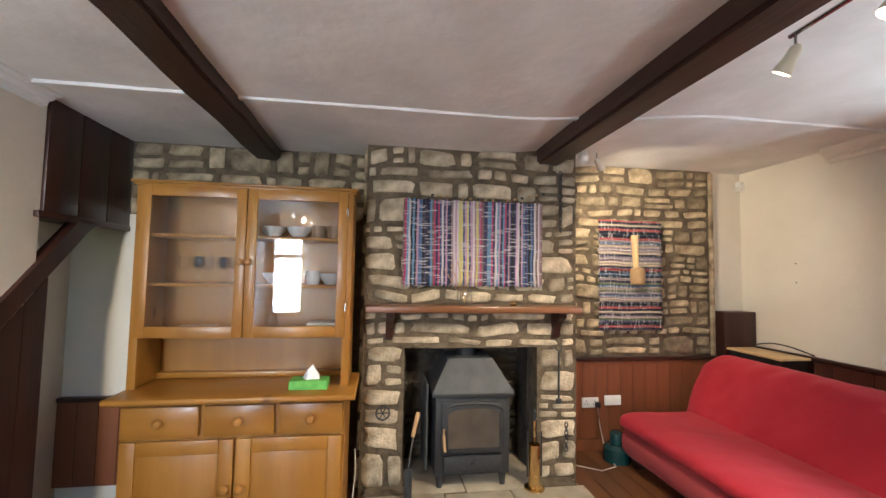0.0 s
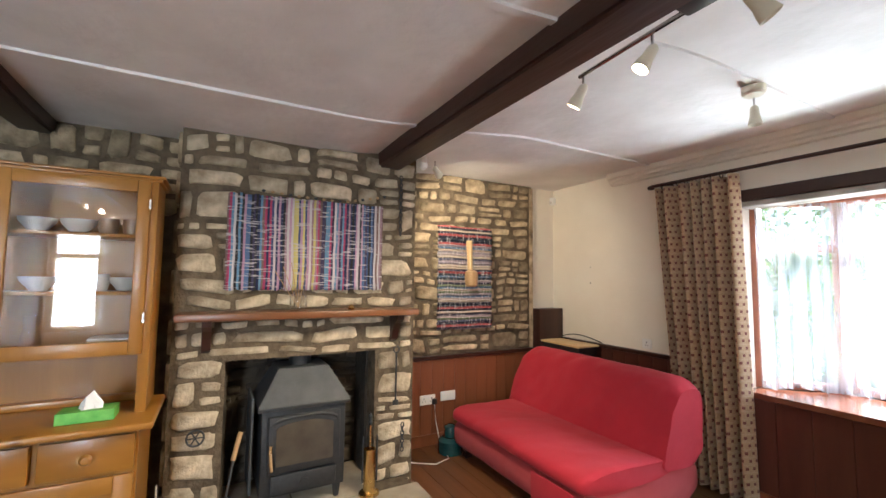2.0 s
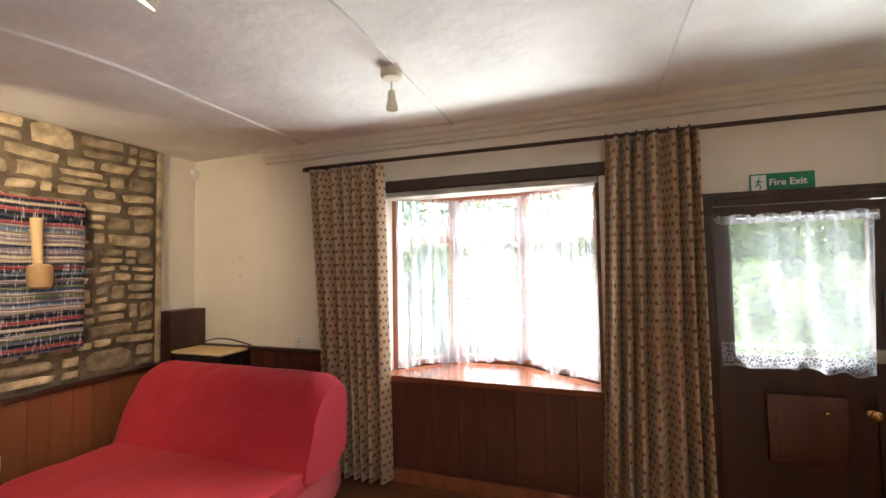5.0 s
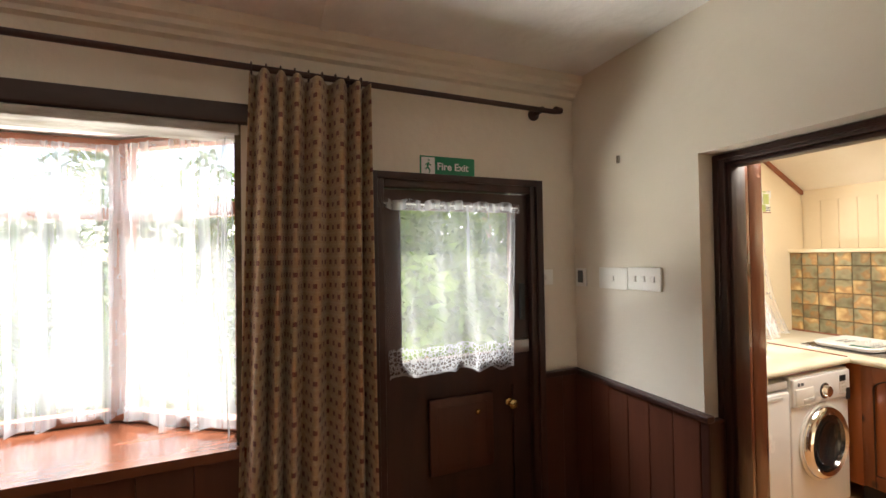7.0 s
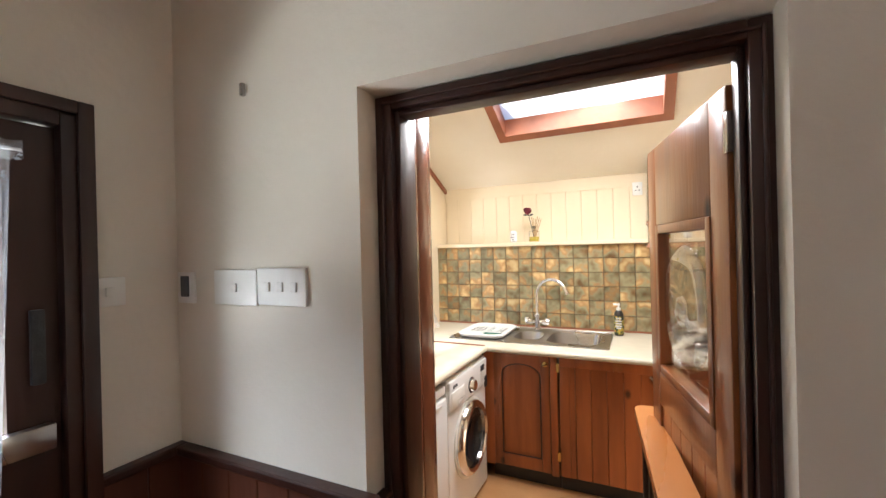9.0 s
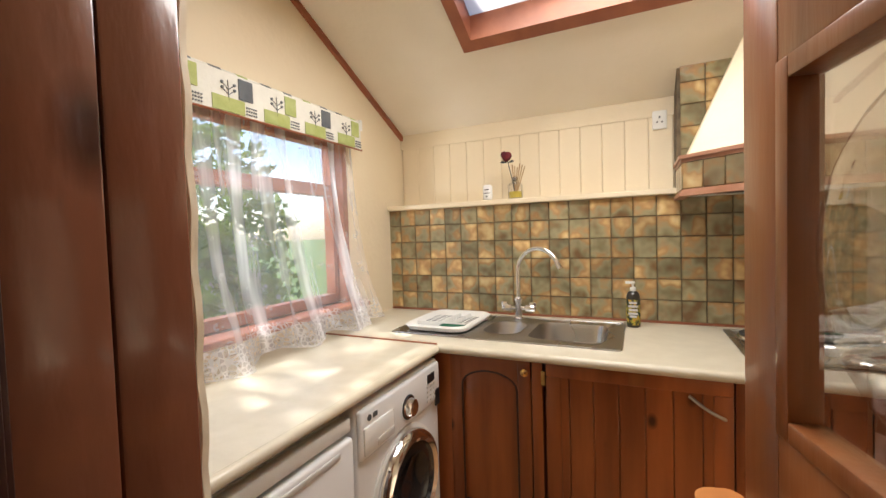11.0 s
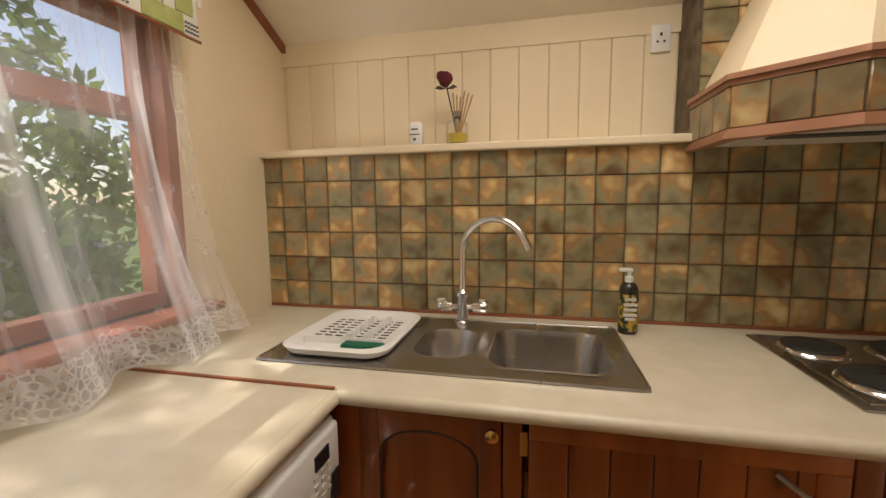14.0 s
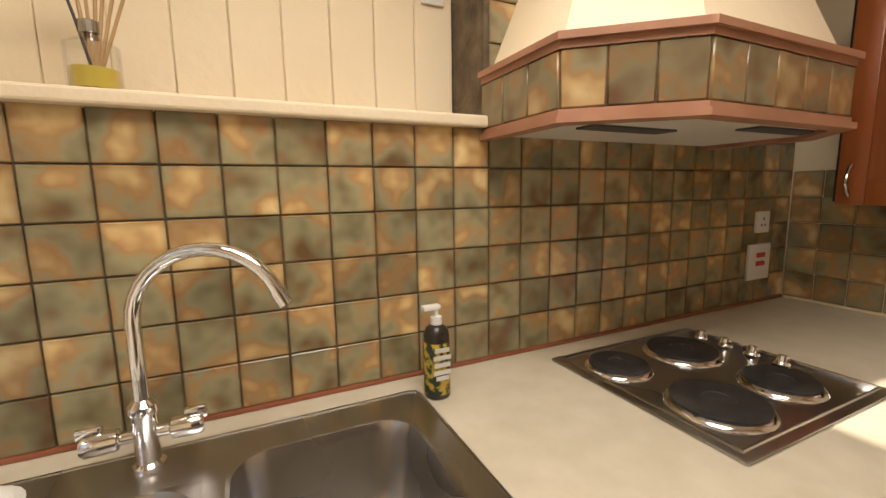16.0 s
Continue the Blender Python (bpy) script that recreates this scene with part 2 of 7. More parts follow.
M_RED = mat("red_cotton_cover", (0.42, 0.012, 0.028), (0.50, 0.02, 0.04), 0.85, 3, 0.5, 9, sheen=0.08)
M_PINK = mat("faded_red_cotton_skirt", (0.40, 0.05, 0.06), (0.46, 0.07, 0.075), 0.85, 3, 0.5, 9, sheen=0.08)
M_WORKTOP = mat("cream_laminate", (0.58, 0.52, 0.39), (0.66, 0.60, 0.47), 0.32, 14, 0.03, 90)
M_WHITE = mat("white_enamel", (0.80, 0.80, 0.79), (0.83, 0.83, 0.82), 0.25, 5, 0.0)
M_PLASTIC = mat("white_plastic", (0.76, 0.75, 0.70), (0.80, 0.79, 0.75), 0.35, 8, 0.0)
M_IVORY = mat("ivory_lamp_plastic", (0.66, 0.60, 0.46), (0.72, 0.66, 0.52), 0.35, 8, 0.0)
M_STEEL = mat("brushed_steel", (0.44, 0.425, 0.405), (0.48, 0.465, 0.445), 0.27, 2, 0.0, 200, 1.0, (1, 1, 1), detail=1.0)
M_CHROME = mat("chrome", (0.82, 0.82, 0.82), (0.86, 0.86, 0.86), 0.08, 5, 0, metal=1.0)
M_BRASS = mat("brass", (0.62, 0.42, 0.15), (0.72, 0.5, 0.2), 0.25, 12, 0, metal=1.0)
M_BLACK = mat("black_plastic", (0.012, 0.012, 0.013), (0.02, 0.02, 0.022), 0.4, 20, 0)
M_HOTPLATE = mat("black_hotplate", (0.012, 0.012, 0.012), (0.035, 0.033, 0.03), 0.5, 25, 0.2, 150)
M_GLASS = glass_mat("clear_glass")
M_STOVEGLASS = mat("smoked_stove_glass", (0.05, 0.042, 0.033), (0.10, 0.085, 0.065), 0.12, 6, 0)
M_NET = net_mat("white_net", 0.70, 0.06, 0.0, (0.72, 0.74, 0.78), 0.3)
M_LACE = net_mat("white_lace_net", 0.80, 0.10, 0.11, (0.9, 0.9, 0.92), 0.45)
M_DOORNET = net_mat("sheer_door_net", 0.86, 0.04, 0.14, (0.85, 0.87, 0.92), 0.16)
M_FROST = net_mat("frosted_rooflight_sheet", 0.3, 0.0)
M_REDWOOD = mat("red_brown_window_wood", (0.24, 0.075, 0.035), (0.33, 0.11, 0.05), 0.4, 10, 0.1, 50, stretch=(1, 0.2, 1))
M_SILLWOOD = mat("varnished_sill_wood", (0.12, 0.04, 0.02), (0.2, 0.07, 0.035), 0.2, 8, 0.05, 40, stretch=(1, 0.15, 1), coat=0.3)
M_GREEN = mat("green_sign_plastic", (0.0, 0.19, 0.085), (0.0, 0.22, 0.10), 0.4, 5, 0)
M_GRASS = mat("lawn", (0.05, 0.12, 0.02), (0.14, 0.24, 0.045), 0.9, 3, 0.6, 40)
M_TEAL = mat("dark_teal_enamel", (0.01, 0.045, 0.05), (0.015, 0.07, 0.075), 0.25, 8, 0)
M_TERRA = mat("pink_brown_moulding", (0.34, 0.16, 0.09), (0.42, 0.21, 0.13), 0.45, 12, 0.05)
M_WOODLIGHT = mat("pale_wood", (0.62, 0.43, 0.2), (0.72, 0.53, 0.28), 0.5, 9, 0.05, 60, stretch=(1, 1, 0.2))
M_MALLET = mat("worn_mallet_wood", (0.38, 0.23, 0.1), (0.48, 0.31, 0.15), 0.6, 14, 0.15, 60)
RAGS = [(0.03, 0.04, 0.10), (0.62, 0.58, 0.58), (0.10, 0.16, 0.30), (0.42, 0.06, 0.14), (0.03, 0.03, 0.035), (0.34, 0.22, 0.26), (0.15, 0.28, 0.42), (0.62, 0.55, 0.20), (0.06, 0.05, 0.10), (0.5, 0.3, 0.42), (0.2, 0.13, 0.12), (0.06, 0.09, 0.2)]
RAGS2 = [(0.02, 0.02, 0.04), (0.45, 0.38, 0.38), (0.06, 0.07, 0.12), (0.40, 0.09, 0.09), (0.02, 0.03, 0.05), (0.30, 0.26, 0.30), (0.10, 0.16, 0.26), (0.5, 0.42, 0.33), (0.04, 0.04, 0.07), (0.16, 0.20, 0.12)]
M_RAGV = stripe_mat("rag_weave_upright", 0, 72, RAGS, 3)
M_RAGH = stripe_mat("rag_weave_across", 2, 46, RAGS2, 8)


def tile_mat():
    m = mat("mottled_green_brown_glaze", (0.10, 0.085, 0.04), (0.40, 0.26, 0.12), 0.2, 7, 0.05, 30)
    n, l = m.node_tree.nodes, m.node_tree.links
    oi, tc, ad, nz, sc = n.new("ShaderNodeObjectInfo"), n.new("ShaderNodeTexCoord"), n.new("ShaderNodeVectorMath"), n.new("ShaderNodeTexNoise"), n.new("ShaderNodeMath")
    sc.operation, sc.inputs[1].default_value = "MULTIPLY", 60
    l.new(oi.outputs["Random"], sc.inputs[0])
    l.new(tc.outputs["Object"], ad.inputs[0]), l.new(sc.outputs[0], ad.inputs[1])
    nz.inputs["Scale"].default_value, nz.inputs["Detail"].default_value = 9.0, 2.0
    l.new(ad.outputs[0], nz.inputs[0])
    r = n.new("ShaderNodeValToRGB")
    for i, (p, c) in enumerate(((0.27, (0.13, 0.075, 0.032)), (0.38, (0.185, 0.16, 0.088)), (0.48, (0.26, 0.235, 0.135)), (0.56, (0.34, 0.20, 0.085)), (0.66, (0.52, 0.37, 0.17)), (0.74, (0.60, 0.47, 0.25)))):
        e = r.color_ramp.elements[i] if i < 2 else r.color_ramp.elements.new(p)
        e.position, e.color = p, (*c, 1)
    l.new(nz.outputs[0], r.inputs[0])
    n2, r2, mx = n.new("ShaderNodeTexNoise"), n.new("ShaderNodeMapRange"), n.new("ShaderNodeMix")
    n2.inputs["Scale"].default_value, n2.inputs["Detail"].default_value = 22, 6
    l.new(ad.outputs[0], n2.inputs[0])
    r2.inputs[1].default_value, r2.inputs[2].default_value, r2.inputs[4].default_value = 0.5, 0.75, 0.4
    l.new(n2.outputs[0], r2.inputs[0])
    mx.data_type = "RGBA"
    l.new(r2.outputs[0], mx.inputs["Factor"]), l.new(r.outputs[0], mx.inputs["A"])
    mx.inputs["B"].default_value = (0.24, 0.10, 0.04, 1)
    hs, mr = n.new("ShaderNodeHueSaturation"), n.new("ShaderNodeMapRange")
    mr.inputs[3].default_value, mr.inputs[4].default_value = 0.85, 1.45
    l.new(oi.outputs["Random"], mr.inputs[0]), l.new(mr.outputs[0], hs.inputs["Value"]), l.new(mx.outputs["Result"], hs.inputs["Color"])
    # the glaze runs thin and brown at each tile's edge
    sx, mxx = n.new("ShaderNodeSeparateXYZ"), n.new("ShaderNodeMix")
    l.new(tc.outputs["Object"], sx.inputs[0])

    def op(kind, a, b):
        q = n.new("ShaderNodeMath")
        q.operation = kind
        for i, v in enumerate((a, b)):
            if isinstance(v, (int, float)):
                q.inputs[i].default_value = v
            else:
                l.new(v, q.inputs[i])
        return q.outputs[0]
    far = op("ADD", op("MAXIMUM", op("ABSOLUTE", sx.outputs[0], 0), op("ABSOLUTE", sx.outputs[2], 0)), op("MULTIPLY", nz.outputs[0], 0.016))
    thin = n.new("ShaderNodeMapRange")
    thin.inputs[1].default_value, thin.inputs[2].default_value, thin.inputs[4].default_value = 0.050, 0.066, 0.42
    l.new(far, thin.inputs[0])
    mxx.data_type = "RGBA"
    l.new(thin.outputs[0], mxx.inputs["Factor"]), l.new(hs.outputs[0], mxx.inputs["A"])
    mxx.inputs["B"].default_value = (0.13, 0.07, 0.035, 1)
    l.new(mxx.outputs["Result"], n["Principled BSDF"].inputs["Base Color"])
    return m


def curtain_mat():
    m = mat("woven_tan_curtain", (0.38, 0.25, 0.14), (0.48, 0.34, 0.2), 0.9, 60, 0.4, 220, sheen=0.2)
    n, l = m.node_tree.nodes, m.node_tree.links
    uv, mp = n.new("ShaderNodeTexCoord"), n.new("ShaderNodeMapping")
    l.new(uv.outputs["UV"], mp.inputs[0])
    br = n.new("ShaderNodeTexBrick")
    br.inputs["Scale"].default_value = 1
    br.inputs["Brick Width"].default_value, br.inputs["Row Height"].default_value, br.inputs["Mortar Size"].default_value = 0.052, 0.052, 0.004
    br.inputs["Color1"].default_value = br.inputs["Color2"].default_value = (0, 0, 0, 1)
    br.inputs["Mortar"].default_value = (0.55, 0.55, 0.55, 1)
    br.offset = 0.5
    l.new(mp.outputs[0], br.inputs[0])
    sx = n.new("ShaderNodeSeparateXYZ")
    l.new(uv.outputs["UV"], sx.inputs[0])

    def op(kind, a, b):
        q = n.new("ShaderNodeMath")
        q.operation = kind
        for i, v in enumerate((a, b)):
            if isinstance(v, (int, float)):
                q.inputs[i].default_value = v
            else:
                l.new(v, q.inputs[i])
        return q.outputs[0]
    row = op("FLOOR", op("DIVIDE", sx.outputs[1], 0.052), 0)
    half = op("MULTIPLY", op("MODULO", row, 2), 0.5)
    fx = op("ABSOLUTE", op("SUBTRACT", op("FRACT", op("ADD", op("DIVIDE", sx.outputs[0], 0.052), half), 0), 0.5), 0)
    fy = op("ABSOLUTE", op("SUBTRACT", op("FRACT", op("DIVIDE", sx.outputs[1], 0.052), 0), 0.5), 0)
    dot = op("LESS_THAN", op("MAXIMUM", fx, fy), 0.2)
    mx, mx2 = n.new("ShaderNodeMix"), n.new("ShaderNodeMix")
    mx.data_type = mx2.data_type = "RGBA"
    old = n["Principled BSDF"].inputs["Base Color"].links[0].from_socket
    l.new(br.outputs[0], mx.inputs["Factor"])
    l.new(old, mx.inputs["A"])
    mx.inputs["B"].default_value = (0.50, 0.38, 0.25, 1)
    l.new(dot, mx2.inputs["Factor"])
    l.new(mx.outputs["Result"], mx2.inputs["A"])
    mx2.inputs["B"].default_value = (0.16, 0.05, 0.035, 1)
    l.new(mx2.outputs["Result"], n["Principled BSDF"].inputs["Base Color"])
    return m


def leaf_mat():
    m = mat("sunlit_leaf", (0.07, 0.15, 0.025), (0.26, 0.36, 0.08), 0.5, 1.5)
    n, l = m.node_tree.nodes, m.node_tree.links
    t, x, b = n.new("ShaderNodeBsdfTranslucent"), n.new("ShaderNodeMixShader"), n["Principled BSDF"]
    l.new(b.inputs["Base Color"].links[0].from_socket, t.inputs[0])
    x.inputs[0].default_value = 0.5
    l.new(b.outputs[0], x.inputs[1]), l.new(t.outputs[0], x.inputs[2])
    l.new(x.outputs[0], n["Material Output"].inputs[0])
    return m


M_LEAF = leaf_mat()
M_TILE = tile_mat()
M_CURTAIN = curtain_mat()

# ---- mesh helpers ----
def box(bm, x0, x1, y0, y1, z0, z1, bevel=0.0, seg=2):
    g = bmesh.ops.create_cube(bm, size=1)["verts"]
    bmesh.ops.scale(bm, vec=(x1 - x0, y1 - y0, z1 - z0), verts=g)
    bmesh.ops.translate(bm, vec=((x0 + x1) / 2, (y0 + y1) / 2, (z0 + z1) / 2), verts=g)
    if bevel:
        edges = list({e for v in g for e in v.link_edges})
        bmesh.ops.bevel(bm, geom=edges, offset=bevel, segments=seg, affect="EDGES", profile=0.5)
    return bm


def boxes(*args, bevel=0.0):
    bm = bmesh.new()
    for a in args:
        box(bm, *a, bevel=bevel)
    return bm


def rod(bm, p, q, r, r2=None, seg=12):
    p, q = Vector(p), Vector(q)
    g = bmesh.ops.create_cone(bm, cap_ends=True, segments=seg, radius1=r, radius2=r if r2 is None else r2, depth=(q - p).length)["verts"]
    m = Matrix.Translation((p + q) / 2) @ (q - p).to_track_quat("Z", "Y").to_matrix().to_4x4()
    bmesh.ops.transform(bm, matrix=m, verts=g)
    return bm


def lathe(bm, profile, at=(0, 0, 0), axis=(0, 0, 1), seg=20):
    m = Matrix.Translation(at) @ Vector(axis).to_track_quat("Z", "Y").to_matrix().to_4x4()
    rings = []
    for r, z in profile:
        rings.append([bm.verts.new(m @ Vector((r * math.cos(a), r * math.sin(a), z))) for a in (2 * math.pi * i / seg for i in range(seg))])
    for a, b in zip(rings, rings[1:]):
        for i in range(seg):
            j = (i + 1) % seg
            bm.faces.new((a[i], a[j], b[j], b[i]))
    for ring, flip in ((rings[0], True), (rings[-1], False)):
        bm.faces.new(ring[::-1] if flip else ring)
    return bm


def tube(bm, pts, r, seg=10):
    pts = [Vector(p) for p in pts]
    rings = []
    up = Vector((0, 0, 1))
    for i, p in enumerate(pts):
        d = (pts[min(i + 1, len(pts) - 1)] - pts[max(i - 1, 0)]).normalized()
        a = d.cross(up)
        a = a.normalized() if a.length > 0.05 else d.cross(Vector((0, 1, 0))).normalized()
        b = d.cross(a)
        up = -b if abs(d.z) > 0.9 else up
        rings.append([bm.verts.new(p + r * (math.cos(t) * a + math.sin(t) * b)) for t in (2 * math.pi * k / seg for k in range(seg))])
    for q, s in zip(rings, rings[1:]):
        k = min(range(seg), key=lambda o: (q[0].co - s[o].co).length)
        s[:] = s[k:] + s[:k]
        if (q[1].co - s[1].co).length > (q[1].co - s[-1].co).length:
            s[1:] = s[1:][::-1]
        for i in range(seg):
            j = (i + 1) % seg
            bm.faces.new((q[i], q[j], s[j], s[i]))
    bm.faces.new(rings[0])
    bm.faces.new(rings[-1])
    return bm


def prism(bm, poly, axis, a, b):
    """A polygon of two coordinates drawn out along x, y or z."""
    def at(p, v):
        return {"x": (v, p[0], p[1]), "y": (p[0], v, p[1]), "z": (p[0], p[1], v)}[axis]
    lo, hi = [bm.verts.new(at(p, a)) for p in poly], [bm.verts.new(at(p, b)) for p in poly]
    bm.faces.new(lo), bm.faces.new(hi)
    for i in range(len(poly)):
        j = (i + 1) % len(poly)
        bm.faces.new((lo[i], lo[j], hi[j], hi[i]))
    return bm


def obj(name, bm, material, smooth=False):
    bmesh.ops.recalc_face_normals(bm, faces=bm.faces[:])
    me = bpy.data.meshes.new(name)
    bm.to_mesh(me)
    bm.free()
    me.materials.append(material)
    if smooth:
        for p in me.polygons:
            p.use_smooth = True
        me.set_sharp_from_angle(angle=radians(38))
    return new(name, me)


def structure(name, bm, material, label, category):
    return tagged(obj(name, bm, material), label, category, kind="structure")


def thing(name, at, label, category, group=""):
    e = new(name)
    e.location = at
    e.empty_display_size = 0.1
    return tagged(e, label, category, group)


def place(ob):
    """The translation of an empty and its parents."""
    return Matrix.Translation(ob.location) if ob.parent is None else Matrix()


def part(name, bm, material, parent, label="", smooth=True):
    ob = obj(name, bm, material, smooth)
    ob.parent = parent
    if parent.type == "EMPTY":
        ob.matrix_parent_inverse = Matrix.Translation(-Vector(parent.location))
    return tagged(ob, label)


def piece(name, me, parent, at, turn=0.0):
    ob = new(name, me)
    ob.parent = parent
    base = Matrix.Translation(-Vector(parent.location)) if parent.type == "EMPTY" else Matrix()
    ob.matrix_parent_inverse = base
    ob.matrix_basis = pose(*at, 0, 0, turn)
    return ob


def single(name, bm, material, label, category, smooth=True, group=""):
    return tagged(obj(name, bm, material, smooth), label, category, group)


def ceil_z(x, y):
    k = max(0.0, min(1.0, (x - 1.1) / 1.5))
    return 2.47 + 0.145 * k * k * (3 - 2 * k)


# ---- living room shell ----
structure("floor", boxes((-1.8, 4.35, -1.9, 4.0, -0.12, -0.012)), M_FLOOR, "brown timber floorboards in the living room", "floor")
structure("floor_kitchen", boxes((0.7, 4.35, -4.3, -1.9, -0.12, 0.0)), M_KFLOOR, "tan vinyl kitchen floor", "floor")
bm = bmesh.new()
g = bmesh.ops.create_grid(bm, x_segments=40, y_segments=40, size=0.5)["verts"]
for v in g:
    x, y = -1.5 + (v.co.x + 0.5) * 5.8, -1.55 + (v.co.y + 0.5) * 5.5
    v.co = (x, y, ceil_z(x, y) + 0.006 * noise.noise(Vector((x, y, 0)) * 1.3))
ext = bmesh.ops.extrude_face_region(bm, geom=bm.faces[:])["geom"]
for v in ext:
    if isinstance(v, bmesh.types.BMVert):
        v.co.z += 0.12
ceiling = structure("ceiling", bm, M_CEIL, "uneven white painted ceiling with old filler patches", "ceiling")

WX, KY, KB = 3.96, -1.50, -1.62
# window wall with the bay and the door openings
structure("wall_east", boxes((WX, 4.26, 1.86, 3.95, 0, 2.75), (WX, 4.26, 0.30, 1.86, 0, 0.74), (WX, 4.26, 0.30, 1.86, 2.20, 2.75), (WX, 4.26, -0.27, 0.30, 0, 2.75), (WX, 4.26, -1.23, -0.27, 1.99, 2.75), (WX, 4.26, KY, -1.23, 0, 2.75)), M_PLASTER, "cream plastered wall round the bay window and door", "wall")
structure("wall_south", boxes((-1.5, -1.33, KB, KY, 0, 3.5), (-1.33, -0.8, KB, KY, 0, 0.85), (-1.33, -0.8, KB, KY, 2.12, 3.5), (-0.8, 2.25, KB, KY, 0, 3.5), (3.17, 4.26, KB, KY, 0, 3.5), (2.25, 3.17, KB, KY, 2.0, 3.5)), M_PLASTER, "cream plastered wall with the kitchen doorway", "wall")
structure("wall_west", boxes((-1.55, -1.38, KY, 2.66, 0, 2.6)), M_PLASTER, "white plastered wall beside the stairs", "wall")
structure("wall_stair_back", boxes((-1.9, -1.72, 2.3, 3.6, 0, 2.6)), M_PLASTER, "plain plaster under the stairs", "wall")
structure("wall_alcove", boxes((-1.72, 0.3, 3.42, 3.6, 0, 2.6)), M_PLASTER, "cream plaster in the alcove", "wall")
structure("wall_north", boxes((1.8, 3.61, 3.83, 3.98, 0, 2.72)), M_MORTAR, "rubble limestone wall beside the chimney breast", "wall")
structure("wall_north_end", boxes((3.61, 4.26, 3.85, 3.98, 0, 2.72)), M_PLASTER, "cream plastered end of the wall", "wall")
breast = structure("chimney_breast", boxes((0.29, 0.58, 3.14, 3.6, 0, 2.6), (1.55, 1.85, 3.14, 3.85, 0, 2.6), (0.58, 1.55, 3.14, 3.6, 1.04, 2.6), (0.58, 1.55, 3.6, 3.7, 0, 1.2), (1.55, 1.85, 3.6, 3.84, 0, 2.6)), M_MORTAR, "rubble limestone chimney breast round the fireplace", "wall")
structure("fireback", boxes((0.585, 1.545, 3.55, 3.6, 0, 1.2), (0.582, 0.60, 3.3, 3.55, 0.1, 1.035), (1.53, 1.548, 3.3, 3.55, 0.1, 1.035)), M_SOOT, "soot-stained stone back of the fireplace", "wall")

# beams and ceiling battens
def beam(x0, x1, y0, y1, z0, z1):
    bm = bmesh.new()
    box(bm, x0, x1, y0, y1, z0, z1)
    bmesh.ops.subdivide_edges(bm, edges=[e for e in bm.edges if abs(e.verts[0].co.y - e.verts[1].co.y) > 1], cuts=24)
    for v in bm.verts:
        v.co += Vector((1, 0, 0.7)) * 0.012 * noise.noise(v.co * 2.1)
    bmesh.ops.bevel(bm, geom=[e for e in bm.edges if e.calc_face_angle(0) > 0.8 and min(e.verts[0].co.z, e.verts[1].co.z) < z0 + 0.05], offset=0.015, segments=2, affect="EDGES")
    return single("ceiling_beam", bm, M_BEAM, "dark brown hewn timber beam across the ceiling", "beam", group="ceiling beams")


beam(-0.53, -0.36, -1.5, 3.42, 2.385, 2.53)
beam(1.53, 1.71, -1.5, 3.14, 2.39, 2.53)
for x0, x1, y in ((-1.38, -0.53, 2.45), (-0.36, 1.53, 2.46), (1.71, 3.9, 2.55), (1.71, 3.95, 1.28), (-0.36, 1.53, 1.28), (1.71, 3.95, -0.05)):
    bm = bmesh.new()
    n = 12
    for i in range(n):
        a, b = x0 + (x1 - x0) * i / n, x0 + (x1 - x0) * (i + 1) / n
        za, zb = ceil_z(a, y), ceil_z(b, y)
        vs = [bm.verts.new(p) for p in ((a, y - 0.022, za + 0.01), (a, y + 0.022, za + 0.01), (a, y + 0.016, za - 0.013), (a, y - 0.016, za - 0.013), (b, y - 0.022, zb + 0.01), (b, y + 0.022, zb + 0.01), (b, y + 0.016, zb - 0.013), (b, y - 0.016, zb - 0.013))]
        for f in ((0, 1, 5, 4), (1, 2, 6, 5), (2, 3, 7, 6), (3, 0, 4, 7)):
            bm.faces.new([vs[k] for k in f])
    structure("trim_batten", bm, M_CEIL, "white painted ceiling batten", "trim")
# cornices
def cornice(name, poly, axis, a, b):
    structure(name, prism(bmesh.new(), poly, axis, a, b), M_PLASTER if name == "trim_cornice_east" else M_CEIL, "stepped plaster cornice", "trim")


cornice("trim_cornice_east", [(WX + 0.01, 2.50), (WX - 0.03, 2.51), (WX - 0.035, 2.53), (WX - 0.06, 2.54), (WX - 0.065, 2.56), (WX - 0.09, 2.57), (WX - 0.1, 2.64), (WX + 0.01, 2.66)], "y", -1.5, 3.0)
cornice("trim_cornice_west", [(-1.385, 2.40), (-1.35, 2.41), (-1.345, 2.43), (-1.32, 2.44), (-1.315, 2.455), (-1.29, 2.46), (-1.28, 2.52), (-1.385, 2.52)], "y", -1.5, 2.62)

# wainscot boards and dado rails
def boards(name, x0, x1, y0, y1, z0, z1, along, width, material, label):
    base = structure(name, boxes((x0, x1, y0, y1, z0, z1)), material, label, "panelling")
    a0, a1 = (x0, x1) if along == "x" else (y0, y1)
    n = max(1, round((a1 - a0) / width))
    w = (a1 - a0) / n
    me = obj("board", box(bmesh.new(), -(w / 2 - 0.001) if along == "x" else -0.005, (w / 2 - 0.001) if along == "x" else 0.005, -0.005 if along == "x" else -(w / 2 - 0.001), 0.005 if along == "x" else (w / 2 - 0.001), z0 + 0.002, z1 - 0.002, 0.003, 1), material)
    mesh = me.data
    bpy.data.objects.remove(me)
    return base, n, w, mesh


